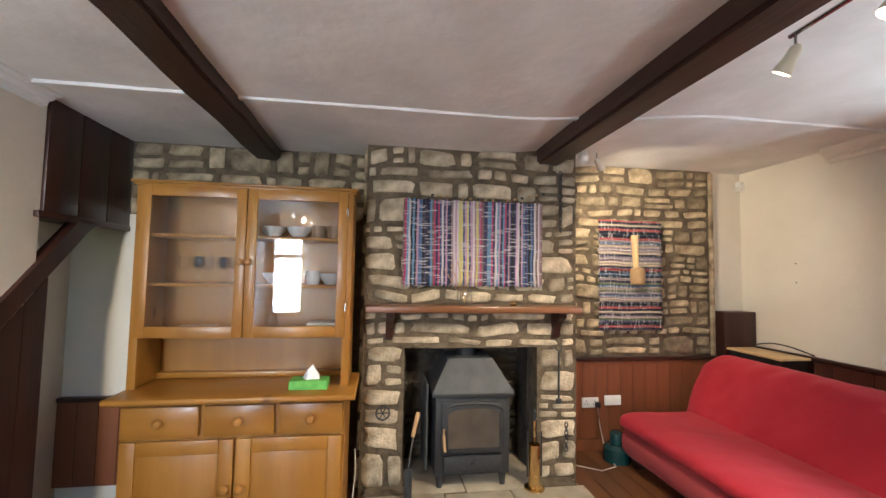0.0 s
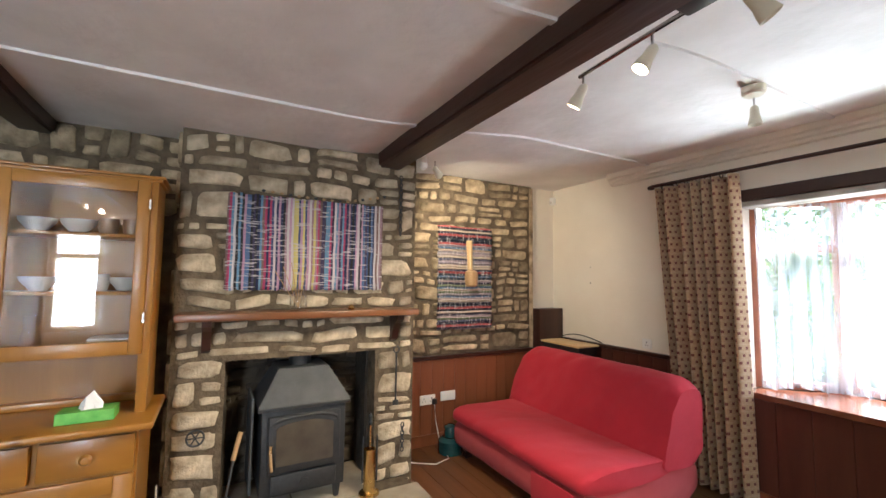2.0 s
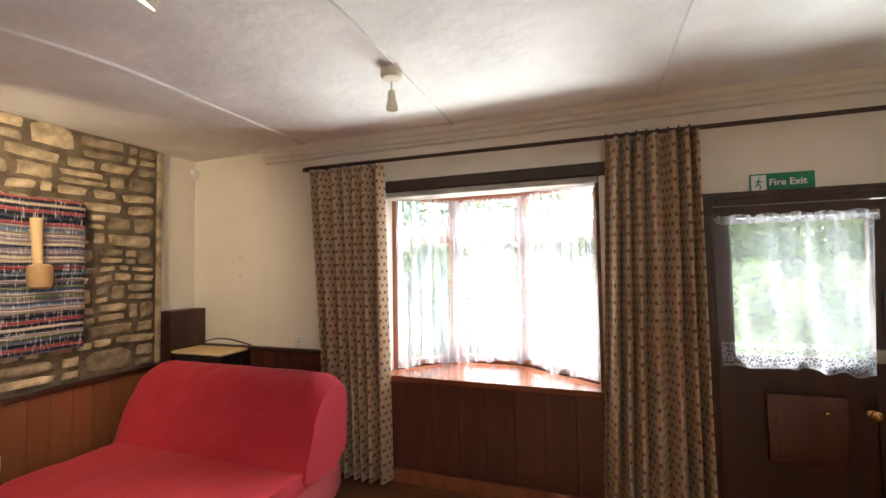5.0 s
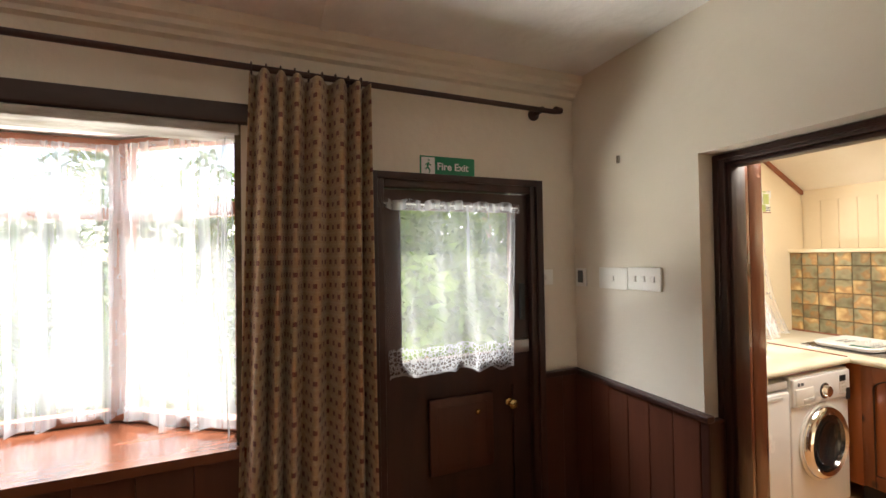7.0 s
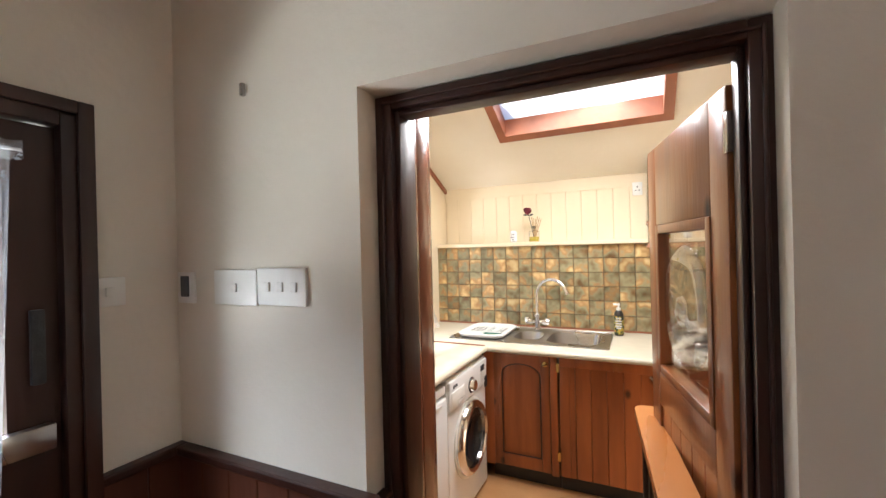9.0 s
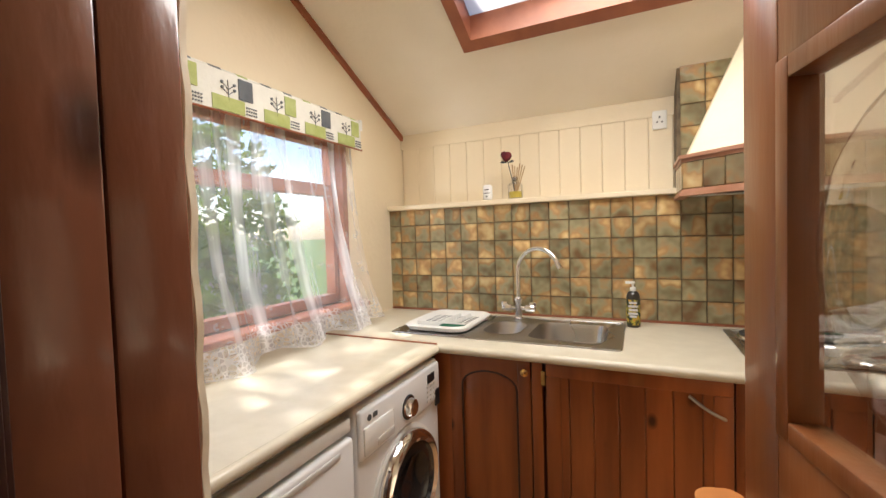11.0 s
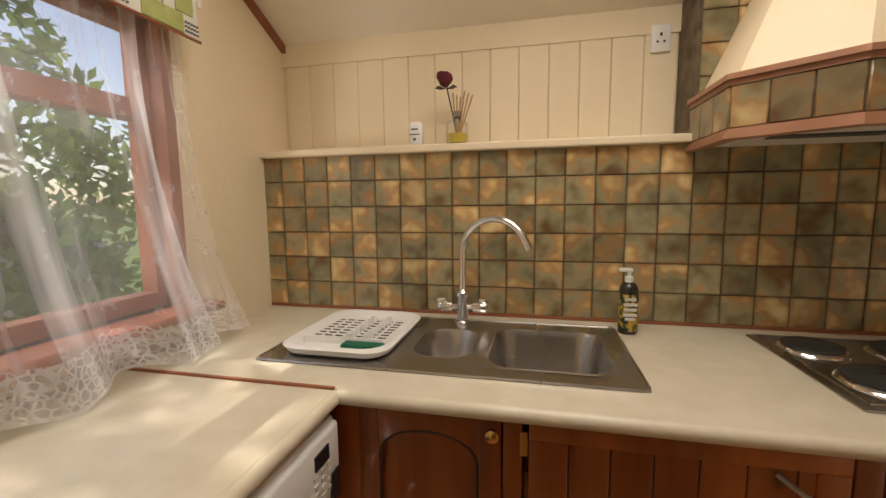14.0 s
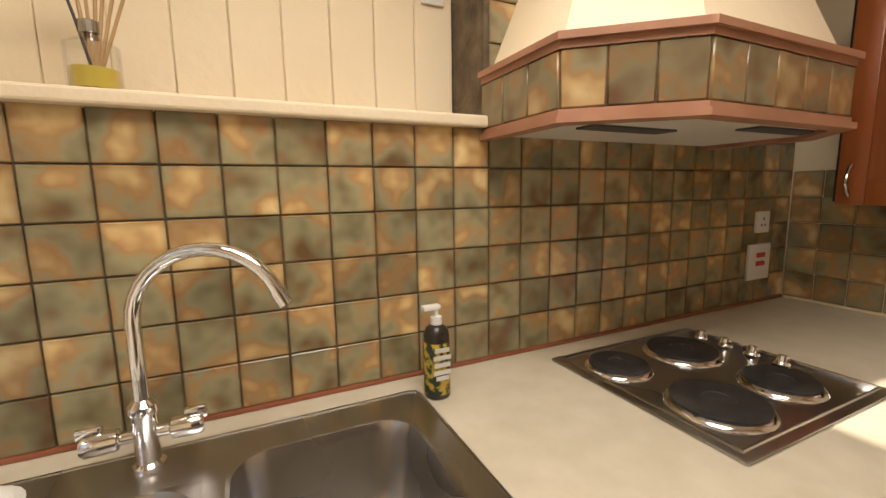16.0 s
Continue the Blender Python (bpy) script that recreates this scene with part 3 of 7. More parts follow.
PIECES = []
for args, face in (
    (("wainscot_north", 1.86, 3.6, 3.80, 3.83, 0.1, 0.79, "x", 0.12, M_PANEL, "mid-brown varnished boarding below the stone wall"), 3.797),
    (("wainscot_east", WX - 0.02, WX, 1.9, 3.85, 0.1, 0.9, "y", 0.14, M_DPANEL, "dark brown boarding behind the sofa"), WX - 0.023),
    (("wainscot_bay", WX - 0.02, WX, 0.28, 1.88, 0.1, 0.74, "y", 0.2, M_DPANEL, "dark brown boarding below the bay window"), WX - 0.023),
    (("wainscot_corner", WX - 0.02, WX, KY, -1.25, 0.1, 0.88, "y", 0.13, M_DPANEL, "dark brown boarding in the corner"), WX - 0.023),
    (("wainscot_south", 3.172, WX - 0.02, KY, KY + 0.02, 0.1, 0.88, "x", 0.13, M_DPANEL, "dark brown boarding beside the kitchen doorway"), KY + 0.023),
    (("wainscot_alcove", -1.72, -0.95, 3.39, 3.42, 0.1, 0.66, "x", 0.12, M_PANEL, "brown boarding in the alcove"), 3.387),
):
    base, n, w, mesh = boards(*args)
    for i in range(n):
        if args[7] == "x":
            PIECES.append((mesh, base, (args[1] + w * (i + 0.5), face, 0)))
        else:
            PIECES.append((mesh, base, (face, args[3] + w * (i + 0.5), 0)))
for name, b in (("trim_dado_north", (1.86, 3.61, 3.775, 3.83, 0.79, 0.825)), ("trim_dado_east", (WX - 0.045, WX, 1.9, 3.85, 0.9, 0.935)), ("trim_dado_corner", (WX - 0.04, WX, KY, -1.23, 0.88, 0.91)), ("trim_dado_south", (3.125, WX - 0.04, KY, KY + 0.045, 0.88, 0.91)), ("trim_dado_end", (3.135, 3.172, KY - 0.08, KY + 0.025, 0.05, 0.879)), ("trim_dado_alcove", (-1.72, -0.95, 3.37, 3.42, 0.66, 0.69)), ("trim_stone_edge", (3.575, 3.612, 3.80, 3.83, 0.826, 2.6))):
    structure(name, boxes(b, bevel=0.006), M_STONE if name == "trim_stone_edge" else M_DARKWOOD, "narrow edge strip" if name == "trim_stone_edge" else "dark wood dado rail", "trim")
for name, b in (("baseboard_north", (1.86, 3.6, 3.785, 3.83, 0, 0.1)), ("baseboard_east", (WX - 0.035, WX, -0.2, 3.85, 0, 0.1)), ("baseboard_south", (3.13, WX, KY, KY + 0.03, 0, 0.1))):
    structure(name, boxes(b, bevel=0.004), M_PANEL, "brown wooden skirting board", "baseboard")

# stair side: cupboard bulkhead, stair string and dark boards
def stairs():
    t = thing("stair_cupboard", (-1.38, 3.0, 1.83), "dark brown boarded cupboard high over the stairs", "cupboard")
    part("body", boxes((-1.72, -1.39, 2.66, 3.42, 1.85, 2.52)), M_DARKWOOD, t, smooth=False)
    for i in range(3):
        part("panel", box(bmesh.new(), -1.39, -1.365, 2.665 + i * 0.255, 2.665 + i * 0.255 + 0.25, 1.86, 2.5, 0.005), M_DARKWOOD, t)
    part("rail", boxes((-1.40, -1.355, 2.62, 3.42, 1.825, 1.86), bevel=0.005), M_DARKWOOD, t)
    structure("trim_stair_string", prism(bmesh.new(), [(1.2, 0.10), (3.02, 1.80), (3.1, 1.84), (2.92, 1.84), (1.2, 0.22)], "x", -1.42, -1.355), M_DARKWOOD, "dark wooden stair string rising along the wall", "trim")
    structure("stair_panel", prism(bmesh.new(), [(1.2, 0), (2.74, 0), (2.72, 1.51), (1.2, 0.1)], "x", -1.44, -1.385), M_DARKWOOD, "dark wooden boarding under the stairs", "panelling")
    for i in range(10):
        y = 1.3 + i * 0.145
        structure("trim_stair_cover", prism(bmesh.new(), [(y, 0.0), (y + 0.139, 0.0), (y + 0.139, (y - 1.2) * 0.93 + 0.2), (y, (y - 1.2) * 0.93 + 0.07)], "x", -1.39, -1.375), M_DARKWOOD, "dark upright board under the stairs", "trim")


stairs()

# kitchen shell
KX, TY, PY = 4.13, -3.93, -4.12
SL = 0.49
def slope(y):
    return 2.09 + (y - PY) * SL


structure("wall_kitchen_window", boxes((KX, 4.25, -4.3, -3.44, 0, 3.5), (KX, 4.25, -3.44, -2.36, 0, 1.03), (KX, 4.25, -3.44, -2.36, 1.95, 3.5), (KX, 4.25, -2.36, KB, 0, 3.5)), M_KITCHEN, "cream textured kitchen wall round the window", "wall")
structure("wall_kitchen_back", boxes((0.7, KX, -4.3, PY, 0, 2.3)), M_KITCHEN, "cream back wall of the kitchen", "wall")
structure("wall_splashback", boxes((2.43, KX, PY, TY, 0, 1.56), (0.89, 2.43, PY, TY, 0, 2.25)), M_MORTAR, "grouted splashback behind the worktop", "wall")
structure("wall_kitchen_west", boxes((0.7, 0.89, -4.3, KB, 0, 3.5)), M_KITCHEN, "cream end wall of the kitchen", "wall")
structure("wall_doorway_return", boxes((3.19, 3.27, -1.9, KB, 0, 3.4), (3.27, KX, -1.74, KB, 0, 3.4)), M_KITCHEN, "plaster return beside the doorway", "wall")
S0, S1, T0, T1 = 2.28, 3.42, -3.58, -2.35
bm = bmesh.new()
for x0, x1, y0, y1 in ((0.7, S0, -4.3, KB), (S1, 4.4, -4.3, KB), (S0, S1, -4.3, T0), (S0, S1, T1, KB)):
    prism(bm, [(y0, slope(y0)), (y1, slope(y1)), (y1, slope(y1) + 0.14), (y0, slope(y0) + 0.14)], "x", x0, x1)
structure("ceiling_kitchen", bm, M_KCEIL, "sloping cream kitchen ceiling with a rooflight", "ceiling")
structure("trim_shelf", boxes((2.43, KX, PY, TY + 0.035, 1.562, 1.592), bevel=0.006), M_KITCHEN, "narrow cream painted shelf over the tiles", "trim")
structure("trim_rake", prism(bmesh.new(), [(-4.12, slope(-4.12) - 0.035), (-1.75, slope(-1.75) - 0.035), (-1.75, slope(-1.75) + 0.005), (-4.12, slope(-4.12) + 0.005)], "x", KX - 0.02, KX), M_REDWOOD, "brown strip along the sloping ceiling", "trim")
structure("trim_frieze", boxes((2.43, KX, PY, PY + 0.018, 2.0, 2.1)), M_KITCHEN, "cream painted frieze board", "trim")
for i in range(14):
    x = 2.435 + i * 0.12
    structure("trim_cladding", box(bmesh.new(), x + 0.0006, x + 0.1194, PY, PY + 0.012, 1.593, 2.005, 0.003, 1), M_KITCHEN, "cream painted tongue-and-groove board", "trim")

# ---- windows and doors ----
def window(name, p, q, z0, z1, transom, material, label, opens=1):
    """An upright frame from plan point p to q, with a transom and one pane below, one above."""
    p, q = Vector((*p, 0)), Vector((*q, 0))
    d = (q - p).normalized()
    m = Matrix.Translation(p) @ Matrix.Rotation(math.atan2(d.y, d.x), 4, "Z")
    w, s = (q - p).length, 0.05
    t = tagged(new(name), label, "window", kind="structure")

    def add(n, bm, material2, parent):
        bmesh.ops.transform(bm, matrix=m, verts=bm.verts[:])
        ob = obj(n, bm, material2, False)
        ob.parent = parent
        return ob
    f = add("window_frame", boxes((0, s, -0.03, 0.03, z0, z1), (w - s, w, -0.03, 0.03, z0, z1), (s, w - s, -0.03, 0.03, z0, z0 + s), (s, w - s, -0.03, 0.03, z1 - s, z1), (s, w - s, -0.035, 0.035, transom - 0.03, transom + 0.03)), material, t)
    for a, b in ((z0 + s, transom - 0.03), (transom + 0.03, z1 - s)):
        pane = add("pane", boxes((s, w - s, -0.003, 0.003, a, b)), M_GLASS, t)
        pane.visible_shadow = False
    return t


BAY = [(4.1, 1.88), (4.52, 1.47), (4.52, 0.88), (4.1, 0.28)]
for i in range(3):
    window("window_%d" % (i + 1), BAY[i], BAY[i + 1], 0.79, 2.19, 1.82, M_REDWOOD, "red-brown timber bay window light")
structure("ceiling_bay", prism(bmesh.new(), [(3.97, 1.86), (4.1, 1.88), (4.58, 1.5), (4.58, 0.84), (4.1, 0.28), (3.97, 0.3)], "z", 2.2, 2.3), M_CEIL, "white ceiling of the bay", "ceiling")
structure("sill_bay", prism(bmesh.new(), [(WX - 0.05, 1.9), (4.1, 1.9), (4.56, 1.5), (4.56, 0.84), (4.1, 0.26), (WX - 0.05, 0.26)], "z", 0.745, 0.785), M_SILLWOOD, "varnished wooden sill board in the bay", "sill")
structure("wall_bay_outside", prism(bmesh.new(), [(4.26, 1.9), (4.56, 1.5), (4.56, 0.84), (4.26, 0.26)], "z", 0, 0.745), M_STONE, "stone base of the bay", "wall")
structure("lintel_bay", boxes((WX - 0.035, WX + 0.1, 0.24, 1.95, 2.17, 2.255), bevel=0.008), M_BEAM, "dark timber lintel over the bay", "lintel")
structure("lintel_bay_soffit", boxes((WX - 0.02, WX + 0.16, 0.305, 1.86, 2.125, 2.168), bevel=0.008), mat("flaking_white_limewash", (0.20, 0.17, 0.13), (0.62, 0.60, 0.56), 0.9, 9, 1.0, 30, stretch=(1, 0.35, 1), detail=8), "flaking limewashed underside of the lintel", "lintel")
structure("trim_bay_jamb", boxes((WX + 0.01, 4.12, 0.302, 0.325, 0.79, 2.16)), M_MORTAR, "rough stone jamb of the bay", "trim")
window("window_5", (-1.33, -1.56), (-0.8, -1.56), 0.85, 2.12, 1.8, M_REDWOOD, "timber window in the wall opposite the fireplace")
window("window_4", (4.2, -2.36), (4.2, -3.44), 1.03, 1.95, 1.66, M_REDWOOD, "red-brown timber kitchen window")
structure("trim_window_kitchen", boxes((KX - 0.015, KX + 0.06, -2.37, -2.33, 1.0, 1.97), (KX - 0.015, KX + 0.06, -3.46, -3.42, 1.0, 1.97), (KX - 0.015, KX + 0.06, -3.42, -2.37, 1.94, 1.97)), M_REDWOOD, "red-brown window lining", "trim")
structure("sill_kitchen", boxes((KX - 0.11, 4.2, -3.52, -2.22, 1.0, 1.03), bevel=0.01), M_REDWOOD, "rounded wooden window sill", "sill")


def rooflight():
    t = tagged(new("rooflight"), "brown-framed rooflight with a sloping pane", "window", kind="structure")
    for a, b, x0, x1 in ((T0, T0 + 0.06, S0, S1), (T1 - 0.06, T1, S0, S1), (T0 + 0.06, T1 - 0.06, S0, S0 + 0.06), (T0 + 0.06, T1 - 0.06, S1 - 0.06, S1)):
        ob = obj("window_frame", prism(bmesh.new(), [(a, slope(a) - 0.02), (b, slope(b) - 0.02), (b, slope(b) + 0.1), (a, slope(a) + 0.1)], "x", x0, x1), M_REDWOOD)
        ob.parent = t
    ob = obj("pane", prism(bmesh.new(), [(T0, slope(T0) + 0.1), (T1, slope(T1) + 0.1), (T1, slope(T1) + 0.106), (T0, slope(T0) + 0.106)], "x", S0, S1), M_FROST)
    ob.parent = t
    ob.visible_shadow = False


rooflight()


def fire_door():
    t = tagged(new("door_1"), "dark brown outside door with a glazed upper half", "door", kind="structure")

    def add(n, bm, material, parent=None, label=""):
        ob = obj(n, bm, material, True)
        ob.parent = parent or t
        return tagged(ob, label)
    add("door_frame", boxes((WX - 0.03, WX + 0.06, -0.33, -0.27, 0, 1.99), (WX - 0.03, WX + 0.06, -1.23, -1.17, 0, 1.99), (WX - 0.03, WX + 0.06, -1.17, -0.33, 1.925, 1.99), bevel=0.006), M_DARKWOOD)
    add("architrave", boxes((WX - 0.045, WX - 0.031, -1.245, -1.205, 0, 2.0), (WX - 0.045, WX - 0.031, -0.295, -0.255, 0, 2.0), (WX - 0.045, WX - 0.031, -1.205, -0.295, 1.965, 2.0), bevel=0.003), M_DARKWOOD)
    x0, x1 = WX + 0.005, WX + 0.045
    leaf = add("leaf", boxes((x0, x1, -0.42, -0.33, 0.01, 1.92), (x0, x1, -1.17, -1.06, 0.01, 1.92), (x0, x1, -1.06, -0.42, 1.82, 1.92), (x0, x1, -1.06, -0.42, 0.86, 1.05), (x0, x1, -1.06, -0.42, 0.01, 0.2), (x0 + 0.015, x1 - 0.01, -1.06, -0.42, 0.2, 0.86)), M_DARKWOOD)
    flap = add("pet_flap", box(bmesh.new(), WX - 0.005, x0 + 0.02, -0.93, -0.56, 0.45, 0.84, 0.012), M_DPANEL, label="framed square panel low in the door")
    add("flap_panel", box(bmesh.new(), WX - 0.009, WX, -0.89, -0.60, 0.49, 0.80, 0.006), M_DPANEL, flap)
    add("knob", lathe(bmesh.new(), [(0.003, 0), (0.014, 0.004), (0.012, 0.012), (0.004, 0.018)], (WX - 0.005, -0.83, 0.75), (-1, 0, 0)), M_BRASS, flap)
    add("door_knob", lathe(bmesh.new(), [(0.022, 0), (0.02, 0.006), (0.009, 0.012), (0.01, 0.03), (0.024, 0.04), (0.026, 0.052), (0.015, 0.064), (0.003, 0.066)], (x0, -1.03, 0.77), (-1, 0, 0)), M_BRASS, label="round brass door knob")
    add("lock", box(bmesh.new(), WX - 0.025, x0, -1.15, -1.03, 1.04, 1.11, 0.006), M_STEEL, label="brushed metal rim lock")
    add("bolt", boxes((WX - 0.015, x0, -1.135, -1.105, 1.22, 1.42), bevel=0.004), M_IRON)
    pane = add("pane", boxes((x0 + 0.018, x0 + 0.024, -1.06, -0.42, 1.05, 1.82)), M_GLASS)
    pane.visible_shadow = False


fire_door()


def kitchen_frame():
    t = tagged(new("door_2"), "dark wood doorway with a glazed pine door standing open", "door", kind="structure")

    def add(n, bm, material, parent=None, label=""):
        ob = obj(n, bm, material, True)
        ob.parent = parent or t
        return tagged(ob, label)
    add("door_frame", boxes((3.118, 3.175, -1.70, KY - 0.085, 0, 1.995), (2.245, 2.29, -1.67, KY - 0.085, 0, 1.995), (2.29, 3.118, -1.67, KY - 0.085, 1.955, 1.995), bevel=0.004), M_DARKWOOD)
    add("stop", boxes((3.10, 3.117, -1.69, KY - 0.10, 0, 1.954), (2.291, 2.304, -1.67, KY - 0.11, 0, 1.954), (2.304, 3.10, -1.66, KY - 0.10, 1.938, 1.954), bevel=0.004), M_DARKWOOD)
    add("frame_bead", boxes((3.142, 3.152, KY - 0.084, KY - 0.074, 0, 1.976), (2.262, 2.270, KY - 0.084, KY - 0.074, 0, 1.976), (2.270, 3.142, KY - 0.084, KY - 0.074, 1.968, 1.976), bevel=0.003), M_DARKWOOD)
    for y0, y1 in ((-1.80, -1.702), (-1.895, -1.802)):
        add("lining_board", box(bmesh.new(), 3.155, 3.188, y0, y1, 0, 2.3, 0.004), M_BROWNPAINT, label="glossy brown painted lining board")
    bm = bmesh.new()
    tube(bm, [(3.178 + 0.004 * math.sin(i * 1.7), -1.905, i * 0.04) for i in range(58)], 0.014, 7)
    add("plaster_bead", bm, M_KITCHEN)
    # open leaf, hinged at the doorway's far jamb
    bm0 = Matrix.Translation((2.315, KB - 0.055, 0)) @ Matrix.Rotation(radians(-78.2), 4, "Z")

    def leaf(n, bm, material, parent=None, label=""):
        bmesh.ops.transform(bm, matrix=bm0, verts=bm.verts[:])
        return add(n, bm, material, parent, label)
    W, D = 0.70, 0.038
    lf = leaf("leaf", boxes((0, 0.10, -D, 0, 0.02, 1.9), (W - 0.10, W, -D, 0, 0.02, 1.9), (0.1, W - 0.1, -D, 0, 1.62, 1.9), (0.1, W - 0.1, -D, 0, 0.98, 1.1), (0.1, W - 0.1, -D, 0, 0.02, 0.18), bevel=0.004), M_DOORPINE)
    for i in range(5):
        leaf("board", box(bmesh.new(), 0.1 + i * 0.1, 0.199 + i * 0.1, -D + 0.008, -0.008, 0.18, 0.98, 0.004, 1), M_DOORPINE, lf)
    bead = boxes((0.1, 0.13, -D - 0.003, 0.003, 1.1, 1.62), (W - 0.13, W - 0.1, -D - 0.003, 0.003, 1.1, 1.62), (0.13, W - 0.13, -D - 0.003, 0.003, 1.1, 1.13), (0.13, W - 0.13, -D - 0.003, 0.003, 1.59, 1.62), bevel=0.003)
    leaf("glazing_bead", bead, M_DOORPINE, lf)
    bm = boxes((0.13, W - 0.13, -0.022, -0.016, 1.12, 1.6))
    pane = leaf("pane", bm, M_GLASS, lf, "plain glass pane of the open door")
    pane.visible_shadow = False
    # disc put on the pane in place of the washing machine's round reflection
    bm = lathe(bmesh.new(), [(0.004, 0.03), (0.03, 0.026), (0.06, 0.012), (0.10, 0.018), (0.13, 0.010), (0.17, 0.012), (0.19, 0.0), (0.19, -0.004)], (W / 2, -0.014, 1.36), (0, 1, 0), 32)
    ob = leaf("reflection_disc", bm, M_GLASS, lf)
    for z in (0.3, 1.75):
        leaf("hinge", boxes((-0.012, 0.01, -D - 0.004, 0.003, z, z + 0.09), bevel=0.002), M_STEEL, lf)


kitchen_frame()

# ---- living room things ----
def dresser():
    t = thing("dresser", (-0.36, 2.9, 0), "golden pine dresser with two glazed doors and three drawers", "dresser")
    part("body", boxes((-0.93, 0.22, 2.66, 3.1, 0.0, 0.85)), M_PINE, t, smooth=False)
    part("top", box(bmesh.new(), -1.0, 0.28, 2.585, 3.12, 0.855, 0.888, 0.012, 3), M_PINEH, t)
    xs = [(-0.92, -0.54), (-0.515, -0.155), (-0.13, 0.21)]
    for x0, x1 in xs:
        d = part("drawer", box(bmesh.new(), x0, x1, 2.63, 2.66, 0.675, 0.835, 0.006), M_PINEH, t)
        part("knob", lathe(bmesh.new(), [(0.012, 0), (0.011, 0.012), (0.022, 0.02), (0.024, 0.03), (0.015, 0.04), (0.003, 0.042)], ((x0 + x1) / 2, 2.63, 0.755), (0, -1, 0)), M_PINE, d)
    for x0, x1, kx in ((-0.92, -0.36, -0.39), (-0.345, 0.21, -0.315)):
        d = part("door", boxes((x0, x0 + 0.075, 2.635, 2.66, 0.06, 0.655), (x1 - 0.075, x1, 2.635, 2.66, 0.06, 0.655), (x0 + 0.075, x1 - 0.075, 2.635, 2.66, 0.58, 0.655), (x0 + 0.075, x1 - 0.075, 2.635, 2.66, 0.06, 0.15), bevel=0.004), M_PINE, t)
        part("panel", box(bmesh.new(), x0 + 0.07, x1 - 0.07, 2.645, 2.659, 0.145, 0.585, 0.012), M_PINE, d)
        part("knob", lathe(bmesh.new(), [(0.012, 0), (0.011, 0.012), (0.022, 0.02), (0.024, 0.03), (0.015, 0.04), (0.003, 0.042)], (kx, 2.635, 0.40), (0, -1, 0)), M_PINE, d)
    part("plinth", boxes((-0.94, 0.23, 2.65, 3.1, 0.0, 0.06), bevel=0.004), M_PINE, t)
    # upper rack
    for x0, x1 in ((-0.985, -0.955), (0.195, 0.225)):
        part("side", box(bmesh.new(), x0, x1, 2.80, 3.1, 0.888, 2.06, 0.004), M_PINE, t)
    part("back_panel", boxes((-0.955, 0.195, 3.085, 3.1, 0.888, 2.06)), M_PINE, t, smooth=False)
    part("ledge", boxes((-0.955, 0.195, 3.03, 3.085, 0.888, 0.925), bevel=0.006), M_PINEH, t)
    for z in (1.175, 1.465, 1.755, 2.04):
        part("shelf", box(bmesh.new(), -0.955, 0.195, 2.825, 3.085, z, z + 0.018, 0.003), M_PINEH, t)
    for x0, x1 in ((-0.985, -0.94), (0.18, 0.225)):
        part("front_stile", boxes((x0, x1, 2.785, 2.80, 0.888, 2.06), bevel=0.003), M_PINE, t)
    part("cornice", boxes((-1.015, 0.255, 2.765, 3.11, 2.06, 2.075), (-1.0, 0.24, 2.775, 3.105, 2.045, 2.06), bevel=0.005), M_PINEH, t)
    for x0, x1, kx in ((-0.955, -0.385, -0.405), (-0.38, 0.195, -0.36)):
        d = part("door", boxes((x0, x0 + 0.055, 2.765, 2.785, 1.175, 2.045), (x1 - 0.055, x1, 2.765, 2.785, 1.175, 2.045), (x0 + 0.055, x1 - 0.055, 2.765, 2.785, 1.985, 2.045), (x0 + 0.055, x1 - 0.055, 2.765, 2.785, 1.175, 1.24), bevel=0.004), M_PINE, t)
        p = part("pane", boxes((x0 + 0.05, x1 - 0.05, 2.773, 2.777, 1.235, 1.99)), M_GLASS, d, smooth=False)
        p.visible_shadow = False
        part("knob", lathe(bmesh.new(), [(0.01, 0), (0.009, 0.012), (0.019, 0.018), (0.02, 0.026), (0.012, 0.036), (0.003, 0.038)], (kx, 2.765, 1.615), (0, -1, 0)), M_PINE, d)
    for z in (1.33, 1.9):
        part("hinge", boxes((0.19, 0.2, 2.758, 2.766, z, z + 0.05)), M_STEEL, t, smooth=False)


